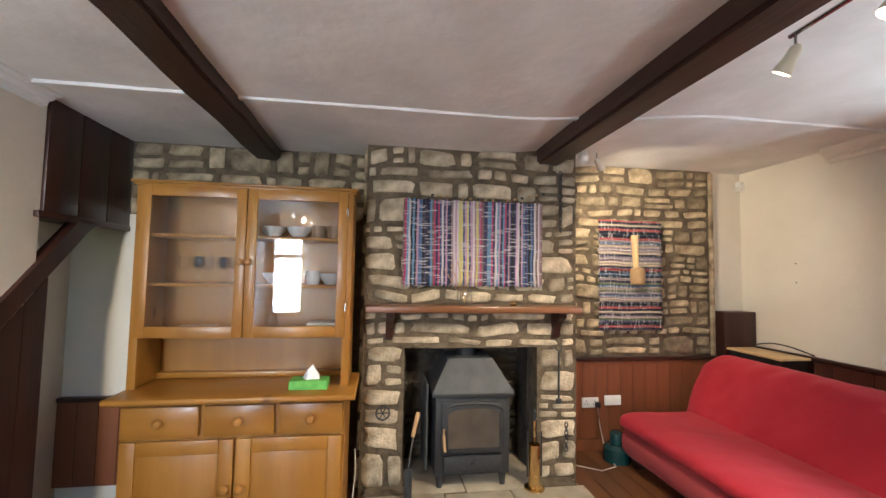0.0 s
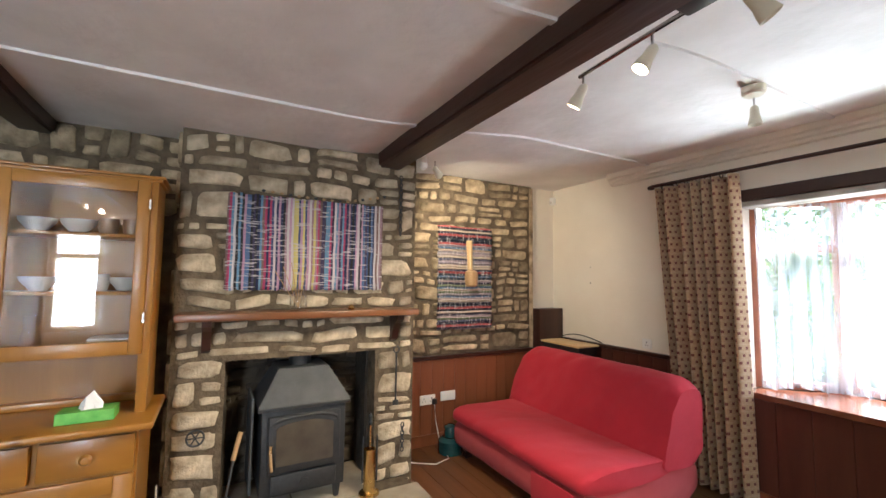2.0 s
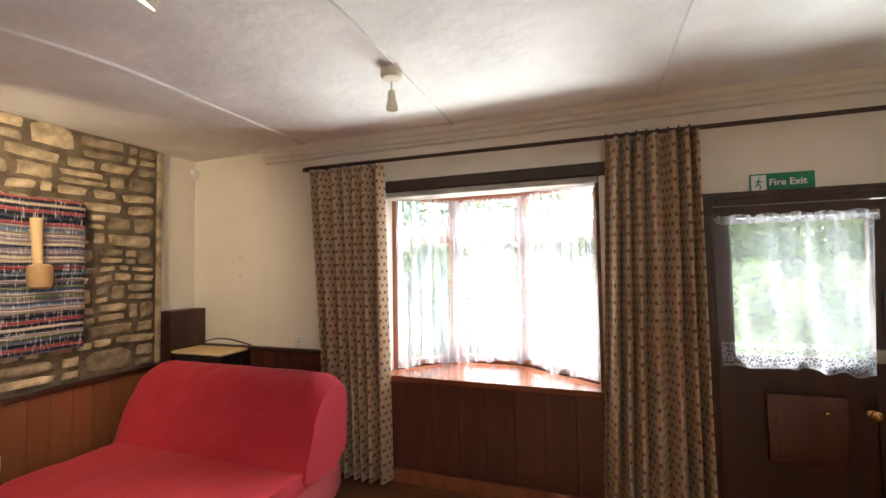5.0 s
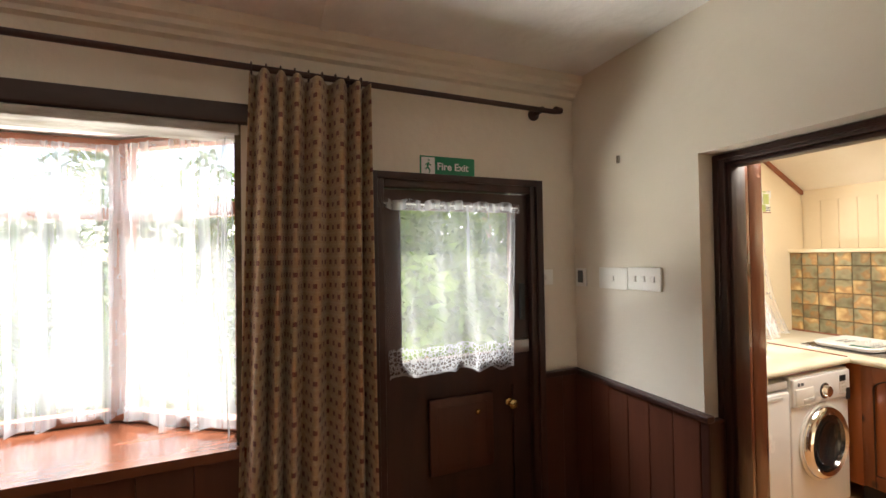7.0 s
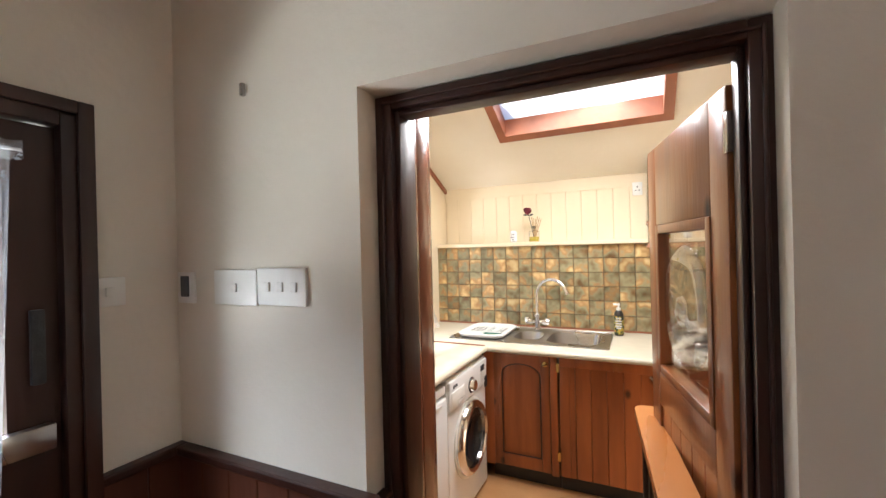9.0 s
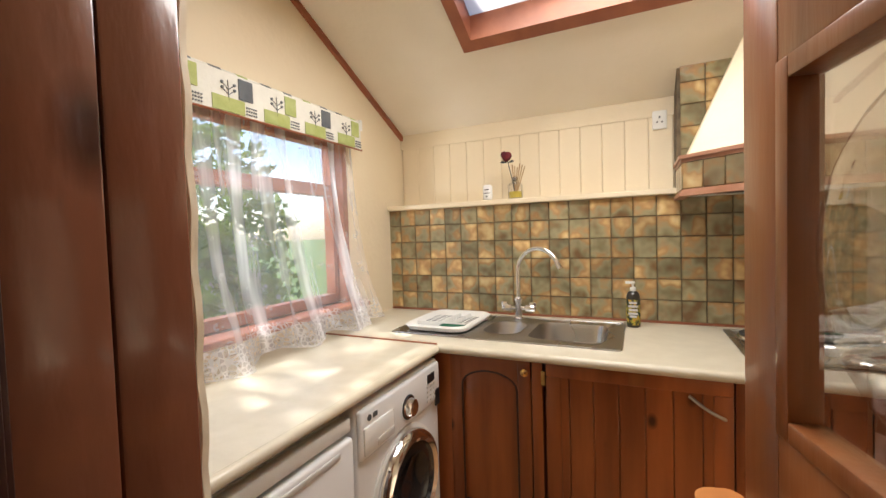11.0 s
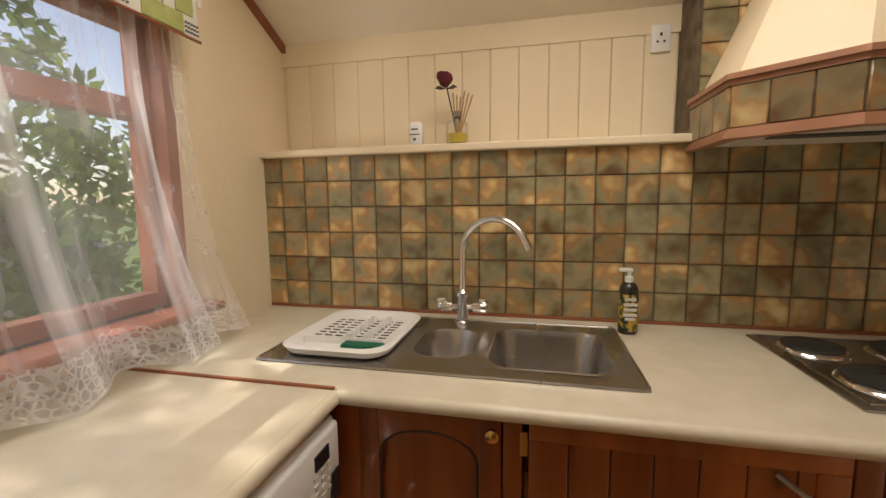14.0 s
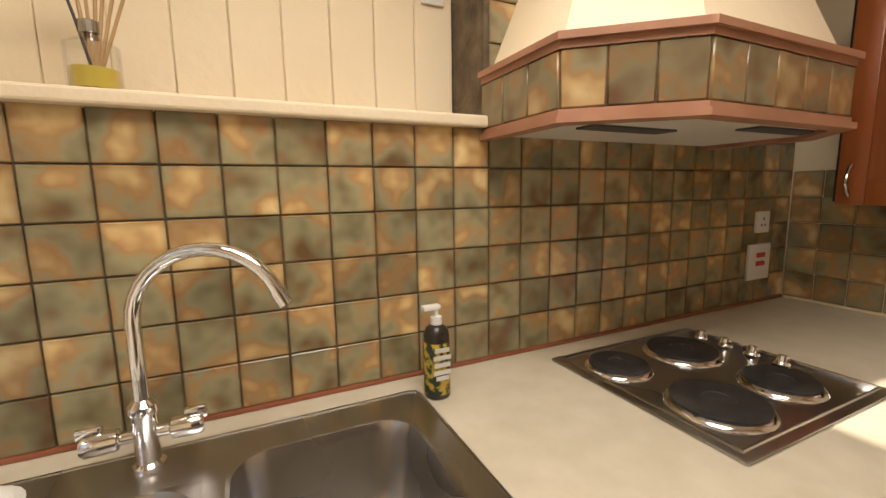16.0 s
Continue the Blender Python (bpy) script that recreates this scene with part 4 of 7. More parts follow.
dresser()
M_CHINA = mat("grey_white_china", (0.55, 0.53, 0.49), (0.66, 0.64, 0.6), 0.3, 9, 0)
M_BROWNPOT = mat("brown_stoneware", (0.22, 0.13, 0.07), (0.34, 0.21, 0.12), 0.4, 14, 0)
def crockery():
    bowl = [(0.03, 0), (0.035, 0.008), (0.07, 0.05), (0.075, 0.07), (0.070, 0.07), (0.03, 0.016), (0.002, 0.014)]
    mug = [(0.034, 0), (0.042, 0.03), (0.042, 0.085), (0.038, 0.085), (0.036, 0.012), (0.002, 0.01)]
    goblet = [(0.032, 0), (0.03, 0.004), (0.004, 0.01), (0.004, 0.07), (0.028, 0.095), (0.034, 0.13), (0.028, 0.165), (0.026, 0.165), (0.031, 0.13), (0.025, 0.1), (0.002, 0.09)]
    for x, y, z, prof, m, lab in ((-0.28, 2.96, 1.773, bowl, M_CHINA, "small grey-white china bowl on the dresser shelf"), (-0.12, 2.95, 1.773, bowl, M_CHINA, "small grey-white china bowl on the dresser shelf"), (0.0, 2.95, 1.773, mug, M_BROWNPOT, "brown stoneware mug on the dresser shelf"), (0.1, 2.96, 1.773, mug, M_BROWNPOT, "brown stoneware mug on the dresser shelf"), (-0.45, 2.93, 1.773, mug, M_BROWNPOT, "brown stoneware mug on the dresser shelf"), (-0.02, 2.93, 1.483, mug, M_CHINA, "pale china mug on the dresser shelf"), (0.08, 2.97, 1.483, bowl, M_CHINA, "grey-white china bowl on the dresser shelf"), (-0.25, 2.93, 1.483, bowl, M_CHINA, "wide pale bowl on the dresser shelf")):
        single("mug" if prof is mug else "bowl", lathe(bmesh.new(), prof, (x, y, z)), m, lab, "mug" if prof is mug else "bowl")
    for i, (x, y) in enumerate(((-0.78, 2.93), (-0.71, 2.97), (-0.64, 2.92), (-0.56, 2.96), (-0.49, 2.92), (-0.74, 3.02), (-0.6, 3.03))):
        single("wine_glass", lathe(bmesh.new(), goblet, (x, y, 1.483), seg=14), M_GLASS, "clear stemmed wine glass on the dresser shelf", "glass", group="wine glasses")
    single("glass_jug", lathe(bmesh.new(), [(0.035, 0), (0.045, 0.05), (0.028, 0.11), (0.035, 0.17), (0.032, 0.17), (0.025, 0.11), (0.04, 0.05), (0.002, 0.006)], (-0.27, 2.95, 1.193)), M_GLASS, "clear glass carafe on the dresser shelf", "carafe")
    for x, n in ((-0.7, 2), (0.07, 4)):
        for i in range(n):
            z = 1.194 + i * 0.014
            single("book", box(bmesh.new(), x - 0.11, x + 0.10, 2.85 + 0.01 * (i % 2), 3.02, z, z + 0.0125, 0.002, 1), M_CHINA if i % 2 else M_WOODLIGHT, "thin paper booklet lying on the dresser shelf", "book")
    t = thing("tissue_box", (0.02, 2.75, 0.888), "green cardboard tissue box with a white tissue", "tissue box")
    green = mat("green_leaf_card", (0.09, 0.36, 0.05), (0.2, 0.55, 0.1), 0.5, 22, 0)
    part("carton", box(bmesh.new(), -0.10, 0.115, 2.70, 2.82, 0.889, 0.94, 0.003, 1), green, t)
    bm = bmesh.new()
    g = bmesh.ops.create_cone(bm, cap_ends=False, segments=14, radius1=0.055, radius2=0.004, depth=0.085)["verts"]
    bmesh.ops.subdivide_edges(bm, edges=bm.edges[:], cuts=2)
    for v in bm.verts:
        v.co.x += 0.03 * noise.noise(v.co * 30) + 0.01
        v.co.y = v.co.y * 0.5 + 0.02 * noise.noise(v.co * 26 + Vector((5, 0, 0)))
        v.co += Vector((0.01, 2.76, 0.978))
    part("tissue", bm, M_WHITE, t, "crumpled white tissue")


crockery()


def stove():
    t = thing("wood_stove", (1.05, 3.2, 0.12), "black cast-iron wood stove with a sloping grey hood", "stove")
    part("body", boxes((0.79, 1.31, 3.03, 3.42, 0.21, 0.74), bevel=0.01), M_IRON, t)
    part("top_plate", boxes((0.765, 1.335, 3.0, 3.44, 0.735, 0.757), bevel=0.006), M_IRON, t)
    bm = bmesh.new()
    lo = [(0.765, 3.0), (1.335, 3.0), (1.335, 3.44), (0.765, 3.44)]
    hi = [(0.89, 3.14), (1.215, 3.14), (1.215, 3.42), (0.89, 3.42)]
    a, b = [bm.verts.new((*p, 0.757)) for p in lo], [bm.verts.new((*p, 0.965)) for p in hi]
    bm.faces.new(a), bm.faces.new(b)
    for i in range(4):
        bm.faces.new((a[i], a[(i + 1) % 4], b[(i + 1) % 4], b[i]))
    bmesh.ops.bevel(bm, geom=bm.edges[:], offset=0.006, segments=2, affect="EDGES")
    part("hood", bm, M_GREYIRON, t, "grey sloping smoke hood")
    part("flue", rod(bmesh.new(), (1.05, 3.3, 0.96), (1.05, 3.3, 1.2), 0.075, seg=20), M_IRON, t)
    part("door", boxes((0.83, 1.27, 3.005, 3.03, 0.36, 0.70), bevel=0.008), M_IRON, t)
    arch = [(0.875, 0.40), (1.225, 0.40), (1.225, 0.62)] + [(1.05 + 0.175 * math.cos(a), 0.62 + 0.04 * math.sin(a)) for a in (math.pi * k / 10 for k in range(1, 10))] + [(0.875, 0.62)]
    part("glass", prism(bmesh.new(), arch, "y", 3.0, 3.006), M_STOVEGLASS, t, "smoky stove glass", False)
    rim = [(0.85 + 0.0, 0.66)] + [(1.05 + 0.2 * math.cos(a), 0.645 + 0.05 * math.sin(a)) for a in (math.pi - math.pi * k / 12 for k in range(13))]
    part("door_rim", tube(bmesh.new(), [(x, 3.0, z) for x, z in rim[1:]], 0.009, 6), M_IRON, t)
    part("ash_door", boxes((0.85, 1.25, 3.005, 3.03, 0.235, 0.345), bevel=0.008), M_IRON, t)
    part("knob", lathe(bmesh.new(), [(0.012, 0), (0.012, 0.012), (0.026, 0.016), (0.026, 0.026), (0.01, 0.03)], (1.05, 3.005, 0.29), (0, -1, 0)), M_IRON, t)
    part("handle", tube(bmesh.new(), [(0.845, 2.995, 0.53), (0.84, 2.965, 0.50), (0.845, 2.955, 0.43), (0.85, 2.96, 0.4)], 0.009, 8), M_MALLET, t, "wooden door handle")
    part("side_shield", boxes((0.735, 0.75, 3.1, 3.42, 0.22, 0.80), bevel=0.004), M_GREYIRON, t)
    for x in (0.83, 1.27):
        for y in (3.07, 3.38):
            part("leg", rod(bmesh.new(), (x, y, 0.121), (x, y, 0.215), 0.018, 0.03, 8), M_IRON, t)


stove()
hearth = structure("hearth", boxes((0.33, 1.80, 2.72, 3.55, 0.0, 0.11)), M_MORTAR, "raised flagstone hearth", "hearth")
for i, (x0, x1, y0, y1) in enumerate(((0.33, 0.85, 2.7, 3.0), (0.86, 1.30, 2.7, 2.98), (1.31, 1.83, 2.68, 2.99), (0.60, 1.0, 3.01, 3.54), (1.01, 1.53, 3.0, 3.54))):
    ob = obj("flagstone", box(bmesh.new(), x0, x1, y0, y1, 0.10, 0.122, 0.008), M_HEARTH, True)
    ob.parent = hearth


def mantel():
    t = thing("mantel_shelf", (1.0, 3.0, 1.3), "dark varnished wooden mantel shelf on two brackets", "shelf")
    bm = box(bmesh.new(), 0.31, 1.80, 2.93, 3.15, 1.305, 1.35, 0.008)
    part("board", bm, mat("varnished_mantel_wood", (0.13, 0.05, 0.018), (0.24, 0.1, 0.04), 0.3, 8, 0.08, 50, stretch=(0.12, 1, 1)), t)
    for x in (0.47, 1.68):
        prof = [(3.14, 1.305), (2.98, 1.305), (2.985, 1.27), (3.03, 1.24), (3.08, 1.19), (3.10, 1.12), (3.14, 1.10)]
        part("bracket", prism(bmesh.new(), prof, "x", x - 0.025, x + 0.025), M_DARKWOOD, t, smooth=False)
    j = thing("glass_jar", (0.98, 3.03, 1.35), "clear glass jar with dry sticks on the mantel", "jar")
    part("jar", lathe(bmesh.new(), [(0.05, 0), (0.055, 0.01), (0.055, 0.09), (0.03, 0.12), (0.032, 0.14), (0.028, 0.14), (0.026, 0.12), (0.05, 0.09), (0.05, 0.012), (0.002, 0.01)], (0.98, 3.03, 1.351)), M_GLASS, j)
    for k in range(5):
        part("stick", rod(bmesh.new(), (0.98, 3.03, 1.37), (0.98 + 0.05 * (k - 3), 3.02 + 0.01 * k, 1.60 + 0.03 * (k % 3)), 0.0025, seg=5), M_MALLET, j)
    single("brass_trinket", lathe(bmesh.new(), [(0.02, 0), (0.024, 0.012), (0.012, 0.03), (0.003, 0.035)], (1.32, 3.0, 1.351)), M_BRASS, "small brass trinket on the mantel", "ornament")


mantel()


def cloth(name, u0, u1, v0, v1, at, nu, nv, wave, material, label, category, thick=0.008):
    """A hanging cloth; at(u, v, w) gives its place, and w its swing off the plane."""
    bm = bmesh.new()
    uv = bm.loops.layers.uv.new("UVMap")
    rows = []
    for i in range(nu + 1):
        u = u0 + (u1 - u0) * i / nu
        rows.append([bm.verts.new(at(u, v0 + (v1 - v0) * k / nv, wave(u, (k / nv)))) for k in range(nv + 1)])
    length = 0.0
    for i in range(nu):
        step = (rows[i + 1][nv // 2].co - rows[i][nv // 2].co).length
        for k in range(nv):
            f = bm.faces.new((rows[i][k], rows[i + 1][k], rows[i + 1][k + 1], rows[i][k + 1]))
            va, vb = (v1 - v0) * k / nv, (v1 - v0) * (k + 1) / nv
            for lp, q in zip(f.loops, ((length, va), (length + step, va), (length + step, vb), (length, vb))):
                lp[uv].uv = q
        length += step
    ob = single(name, bm, material, label, category)
    if thick:
        md = ob.modifiers.new("solid", "SOLIDIFY")
        md.thickness = thick
    return ob


random.seed(4)
cloth("rag_rug_hanging", 0.55, 1.57, 1.48, 2.09, lambda u, v, w: (u + 0.01 * noise.noise(Vector((v * 4, 3, 0))), 3.105 - w, v + 0.012 * noise.noise(Vector((u * 30, 0, v * 2)))), 140, 14, lambda u, k: 0.006 * math.sin(u * 145) + 0.006 * noise.noise(Vector((u * 6, k * 2, 0))), M_RAGV, "many-coloured striped rag rug hung on the chimney breast", "rug", 0.012)
cloth("rag_rug_hanging", 1.07, 2.09, 2.39, 3.02, lambda v, u, w: (u + 0.012 * noise.noise(Vector((v * 30, 0, u))), 3.775 - w, v + 0.02 * noise.noise(Vector((u * 5, 1, 0)))), 130, 14, lambda u, k: 0.006 * math.sin(u * 220) + 0.006 * noise.noise(Vector((u * 5, k * 2, 4))), M_RAGH, "striped rag rug hung on the stone wall", "rug", 0.012)
t = thing("wooden_mallet", (2.75, 3.74, 1.5), "worn wooden mallet with a pale handle hung on the rug", "mallet")
part("handle", rod(bmesh.new(), (2.725, 3.735, 1.95), (2.74, 3.735, 1.64), 0.032, 0.024, 12), M_WOODLIGHT, t)
part("head", lathe(bmesh.new(), [(0.045, 0), (0.06, 0.015), (0.068, 0.1), (0.062, 0.15), (0.03, 0.165)], (2.75, 3.73, 1.49), seg=18), M_MALLET, t)


def sofa():
    t = thing("sofa", (3.0, 2.75, 0), "low sofa under a loose red cotton cover", "sofa")

    def blob(name, prof, y0, y1, material, amp, label="", round_end=0.1, crease=0.0):
        """A padded form with a loose cover: the profile is smoothed, drawn along y and drawn in at both ends."""
        pts = [Vector(p) for p in prof]
        for _ in range(3):
            nxt = []
            for k in range(len(pts)):
                p, q = pts[k], pts[(k + 1) % len(pts)]
                nxt += [p * 0.78 + q * 0.22, p * 0.22 + q * 0.78]
            pts = nxt
        mid = sum(pts, Vector((0, 0))) / len(pts)
        bm = bmesh.new()
        n, rings = 70, []
        for i in range(n + 1):
            y = y0 + (y1 - y0) * i / n
            e = min(y - y0, y1 - y)
            k = 1 - (0.28 * (1 - e / round_end) ** 2.4 if e < round_end else 0)
            rings.append([bm.verts.new((mid.x + (p.x - mid.x) * (0.5 + 0.5 * k), y, mid.y + (p.y - mid.y) * k if p.y > mid.y else p.y)) for p in pts])
        m = len(pts)
        for a, b in zip(rings, rings[1:]):
            for k in range(m):
                bm.faces.new((a[k], a[(k + 1) % m], b[(k + 1) % m], b[k]))
        bm.faces.new(rings[0]), bm.faces.new(rings[-1])
        for v in bm.verts:
            c = v.co
            w = noise.noise(Vector((c.x * 3, c.y * 4, c.z * 4))) + 0.35 * noise.noise(c * 9)
            pull = abs(noise.noise(Vector((c.x * 2 + c.y * 3.5, c.z * 7 + c.y * 2, 4)))) ** 0.6 - 0.4
            w += crease * pull + 0.5 * crease * math.sin(c.y * 24 + c.z * 9 + 3 * w) * max(0, noise.noise(Vector((c.y * 2, c.z * 2, 9))))
            v.co += Vector((-amp * w, amp * w * 0.4, amp * w * 0.7 if c.z > 0.1 else 0))
        return part(name, bm, material, t, label)
    blob("seat_cover", [(2.42, 0.28), (2.41, 0.40), (2.6, 0.43), (2.9, 0.41), (3.15, 0.40), (3.32, 0.38), (3.32, 0.28)], 1.99, 3.53, M_RED, 0.012, crease=0.7, round_end=0.05)
    blob("back_cover", [(3.08, 0.30), (3.14, 0.48), (3.24, 0.70), (3.32, 0.86), (3.44, 0.90), (3.58, 0.87), (3.63, 0.72), (3.62, 0.30)], 1.98, 3.62, M_RED, 0.016, crease=0.9, round_end=0.16)
    blob("skirt", [(2.43, 0.02), (2.425, 0.34), (2.9, 0.34), (3.58, 0.34), (3.60, 0.02)], 2.005, 3.51, M_PINK, 0.008, "faded red cotton skirt of the cover", crease=1.0, round_end=0.03)
    part("pocket", boxes((2.405, 2.418, 2.06, 2.44, 0.04, 0.30), bevel=0.004), M_RED, t, "darker flap on the skirt")
    for y in (2.1, 3.4):
        part("foot", boxes((2.5, 2.56, y, y + 0.06, 0, 0.05)), M_DARKWOOD, t, smooth=False)


sofa()


def corner():
    single("boxed_pipe", boxes((3.615, 3.955, 3.70, 3.845, 0.0, 1.25), bevel=0.004), M_DARKWOOD, "dark wooden box in the corner", "box")
    t = thing("corner_shelf", (3.75, 3.4, 0.9), "pale wooden shelf board on a dark frame in the corner", "shelf")
    part("board", boxes((3.62, 3.90, 3.15, 3.69, 0.905, 0.925), bevel=0.003), M_WOODLIGHT, t)
    part("frame", boxes((3.64, 3.89, 3.17, 3.67, 0.82, 0.904)), M_BLACK, t, smooth=False)
    for x in (3.66, 3.86):
        for y in (3.2, 3.62):
            part("leg", boxes((x - 0.015, x + 0.015, y - 0.015, y + 0.015, 0, 0.82)), M_BLACK, t, smooth=False)
    single("black_cable", tube(bmesh.new(), [(3.90 - 0.04 * math.sin(math.pi * k / 12), 3.66 - 0.045 * k, 0.95 + 0.05 * math.sin(math.pi * k / 12)) for k in range(13)], 0.006, 6), M_BLACK, "black cable looped over the corner shelf", "cable")
    s = thing("alarm_sensor", (3.72, 3.82, 2.46), "small white movement sensor high on the wall", "sensor")
    part("case", box(bmesh.new(), 3.90, 3.955, 3.79, 3.845, 2.44, 2.53, 0.01), M_PLASTIC, s)
    part("lens", box(bmesh.new(), 3.893, 3.90, 3.80, 3.835, 2.45, 2.48, 0.003), M_CHINA, s)


corner()


def plate(name, c, axis, w, h, label, slots=0, buttons=0):
    """A wall plate at c; axis is the wall's normal."""
    t = thing(name, c, label, name.replace("_", " "))
    n = Vector(axis)
    u = Vector((0, 0, 1)).cross(n)
    m = Matrix((u, Vector((0, 0, 1)), n)).transposed().to_4x4()
    m.translation = Vector(c)

    def add(nm, b, material, bev=0.003):
        bm = box(bmesh.new(), *b, bev)
        bmesh.ops.transform(bm, matrix=m, verts=bm.verts[:])
        part(nm, bm, material, t)
    add("face", (-w / 2, w / 2, -h / 2, h / 2, 0, 0.012), M_PLASTIC)
    for k in range(buttons):
        x = (k - (buttons - 1) / 2) * w / (buttons + 0.6)
        add("rocker", (x - 0.012, x + 0.012, -0.014, 0.014, 0.012, 0.018), M_PLASTIC, 0.002)
    for k in range(slots):
        x = (k - (slots - 1) / 2) * w / 2
        for a, b, d, e in ((-0.004, 0.004, 0.008, 0.02), (-0.016, -0.008, -0.016, -0.008), (0.008, 0.016, -0.016, -0.008)):
            add("socket_hole", (x + a, x + b, d, e, 0.0118, 0.0128), M_BLACK, 0.0)
    return t


plate("wall_socket", (2.305, 3.79, 0.425), (0, -1, 0), 0.16, 0.088, "white double wall socket with a plug", 2)
plate("wall_socket", (2.525, 3.79, 0.44), (0, -1, 0), 0.16, 0.088, "blank white double wall plate", 0)
plate("wall_socket", (-1.12, 3.38, 0.22), (0, -1, 0), 0.1, 0.088, "small ivory wall socket near the floor", 1)
plate("wall_socket", (3.96, 2.66, 1.0), (-1, 0, 0), 0.088, 0.088, "cream wall socket above the dado rail", 1)
plate("light_switch", (3.96, -1.287, 1.45), (-1, 0, 0), 0.088, 0.088, "cream light switch beside the door", 0, 1)
plate("light_switch", (3.655, KY, 1.45), (0, 1, 0), 0.196, 0.112, "ivory double switch plate on the wall", 0, 1)
plate("light_switch", (3.456, KY, 1.455), (0, 1, 0), 0.196, 0.112, "ivory triple switch plate on the wall", 0, 3)
t = plate("thermostat", (3.90, KY, 1.445), (0, 1, 0), 0.085, 0.105, "small white thermostat with a grey display")
part("display", boxes((3.88, 3.92, KY + 0.0115, KY + 0.016, 1.415, 1.485)), M_GREYIRON, t, smooth=False)
single("wall_hook", box(bmesh.new(), 3.595, 3.61, KY, KY + 0.014, 2.05, 2.09, 0.003), M_STEEL, "small metal hook on the wall", "hook")
for z in (1.705, 1.54):
    single("screw", lathe(bmesh.new(), [(0.006, 0), (0.005, 0.004), (0.001, 0.005)], (3.96, 3.303, z), (-1, 0, 0), 8), M_IRON, "small dark screw in the plaster wall", "screw")
t = thing("plug", (2.37, 3.76, 0.41), "black plug with a white lead to the floor", "plug")
part("body", box(bmesh.new(), 2.345, 2.39, 3.745, 3.777, 0.385, 0.435, 0.006), M_BLACK, t)
part("lead", tube(bmesh.new(), [(2.365, 3.755, 0.39), (2.37, 3.74, 0.25), (2.40, 3.72, 0.08), (2.42, 3.65, 0.012), (2.35, 3.45, 0.008), (2.2, 3.4, 0.008), (2.05, 3.5, 0.008), (1.92, 3.62, 0.012)], 0.005, 6), M_PLASTIC, t)
single("wall_lead", tube(bmesh.new(), [(0.265, 3.07, 0.40), (0.27, 3.05, 0.25), (0.26, 3.0, 0.12), (0.23, 2.97, 0.01), (0.27, 2.9, 0.006), (0.31, 2.97, 0.006)], 0.005, 6), M_PLASTIC, "thin white lead beside the chimney breast", "cable")
t = thing("camping_lantern", (2.42, 3.62, 0), "dark teal lantern standing on the floor", "lantern")
part("base", lathe(bmesh.new(), [(0.11, 0), (0.115, 0.02), (0.11, 0.11), (0.075, 0.14)], (2.44, 3.58, 0.0)), M_TEAL, t)
part("globe", lathe(bmesh.new(), [(0.05, 0), (0.06, 0.03), (0.05, 0.07)], (2.44, 3.58, 0.14)), M_TEAL, t)
part("cap", lathe(bmesh.new(), [(0.06, 0), (0.055, 0.02), (0.02, 0.04)], (2.44, 3.58, 0.21)), M_TEAL, t)


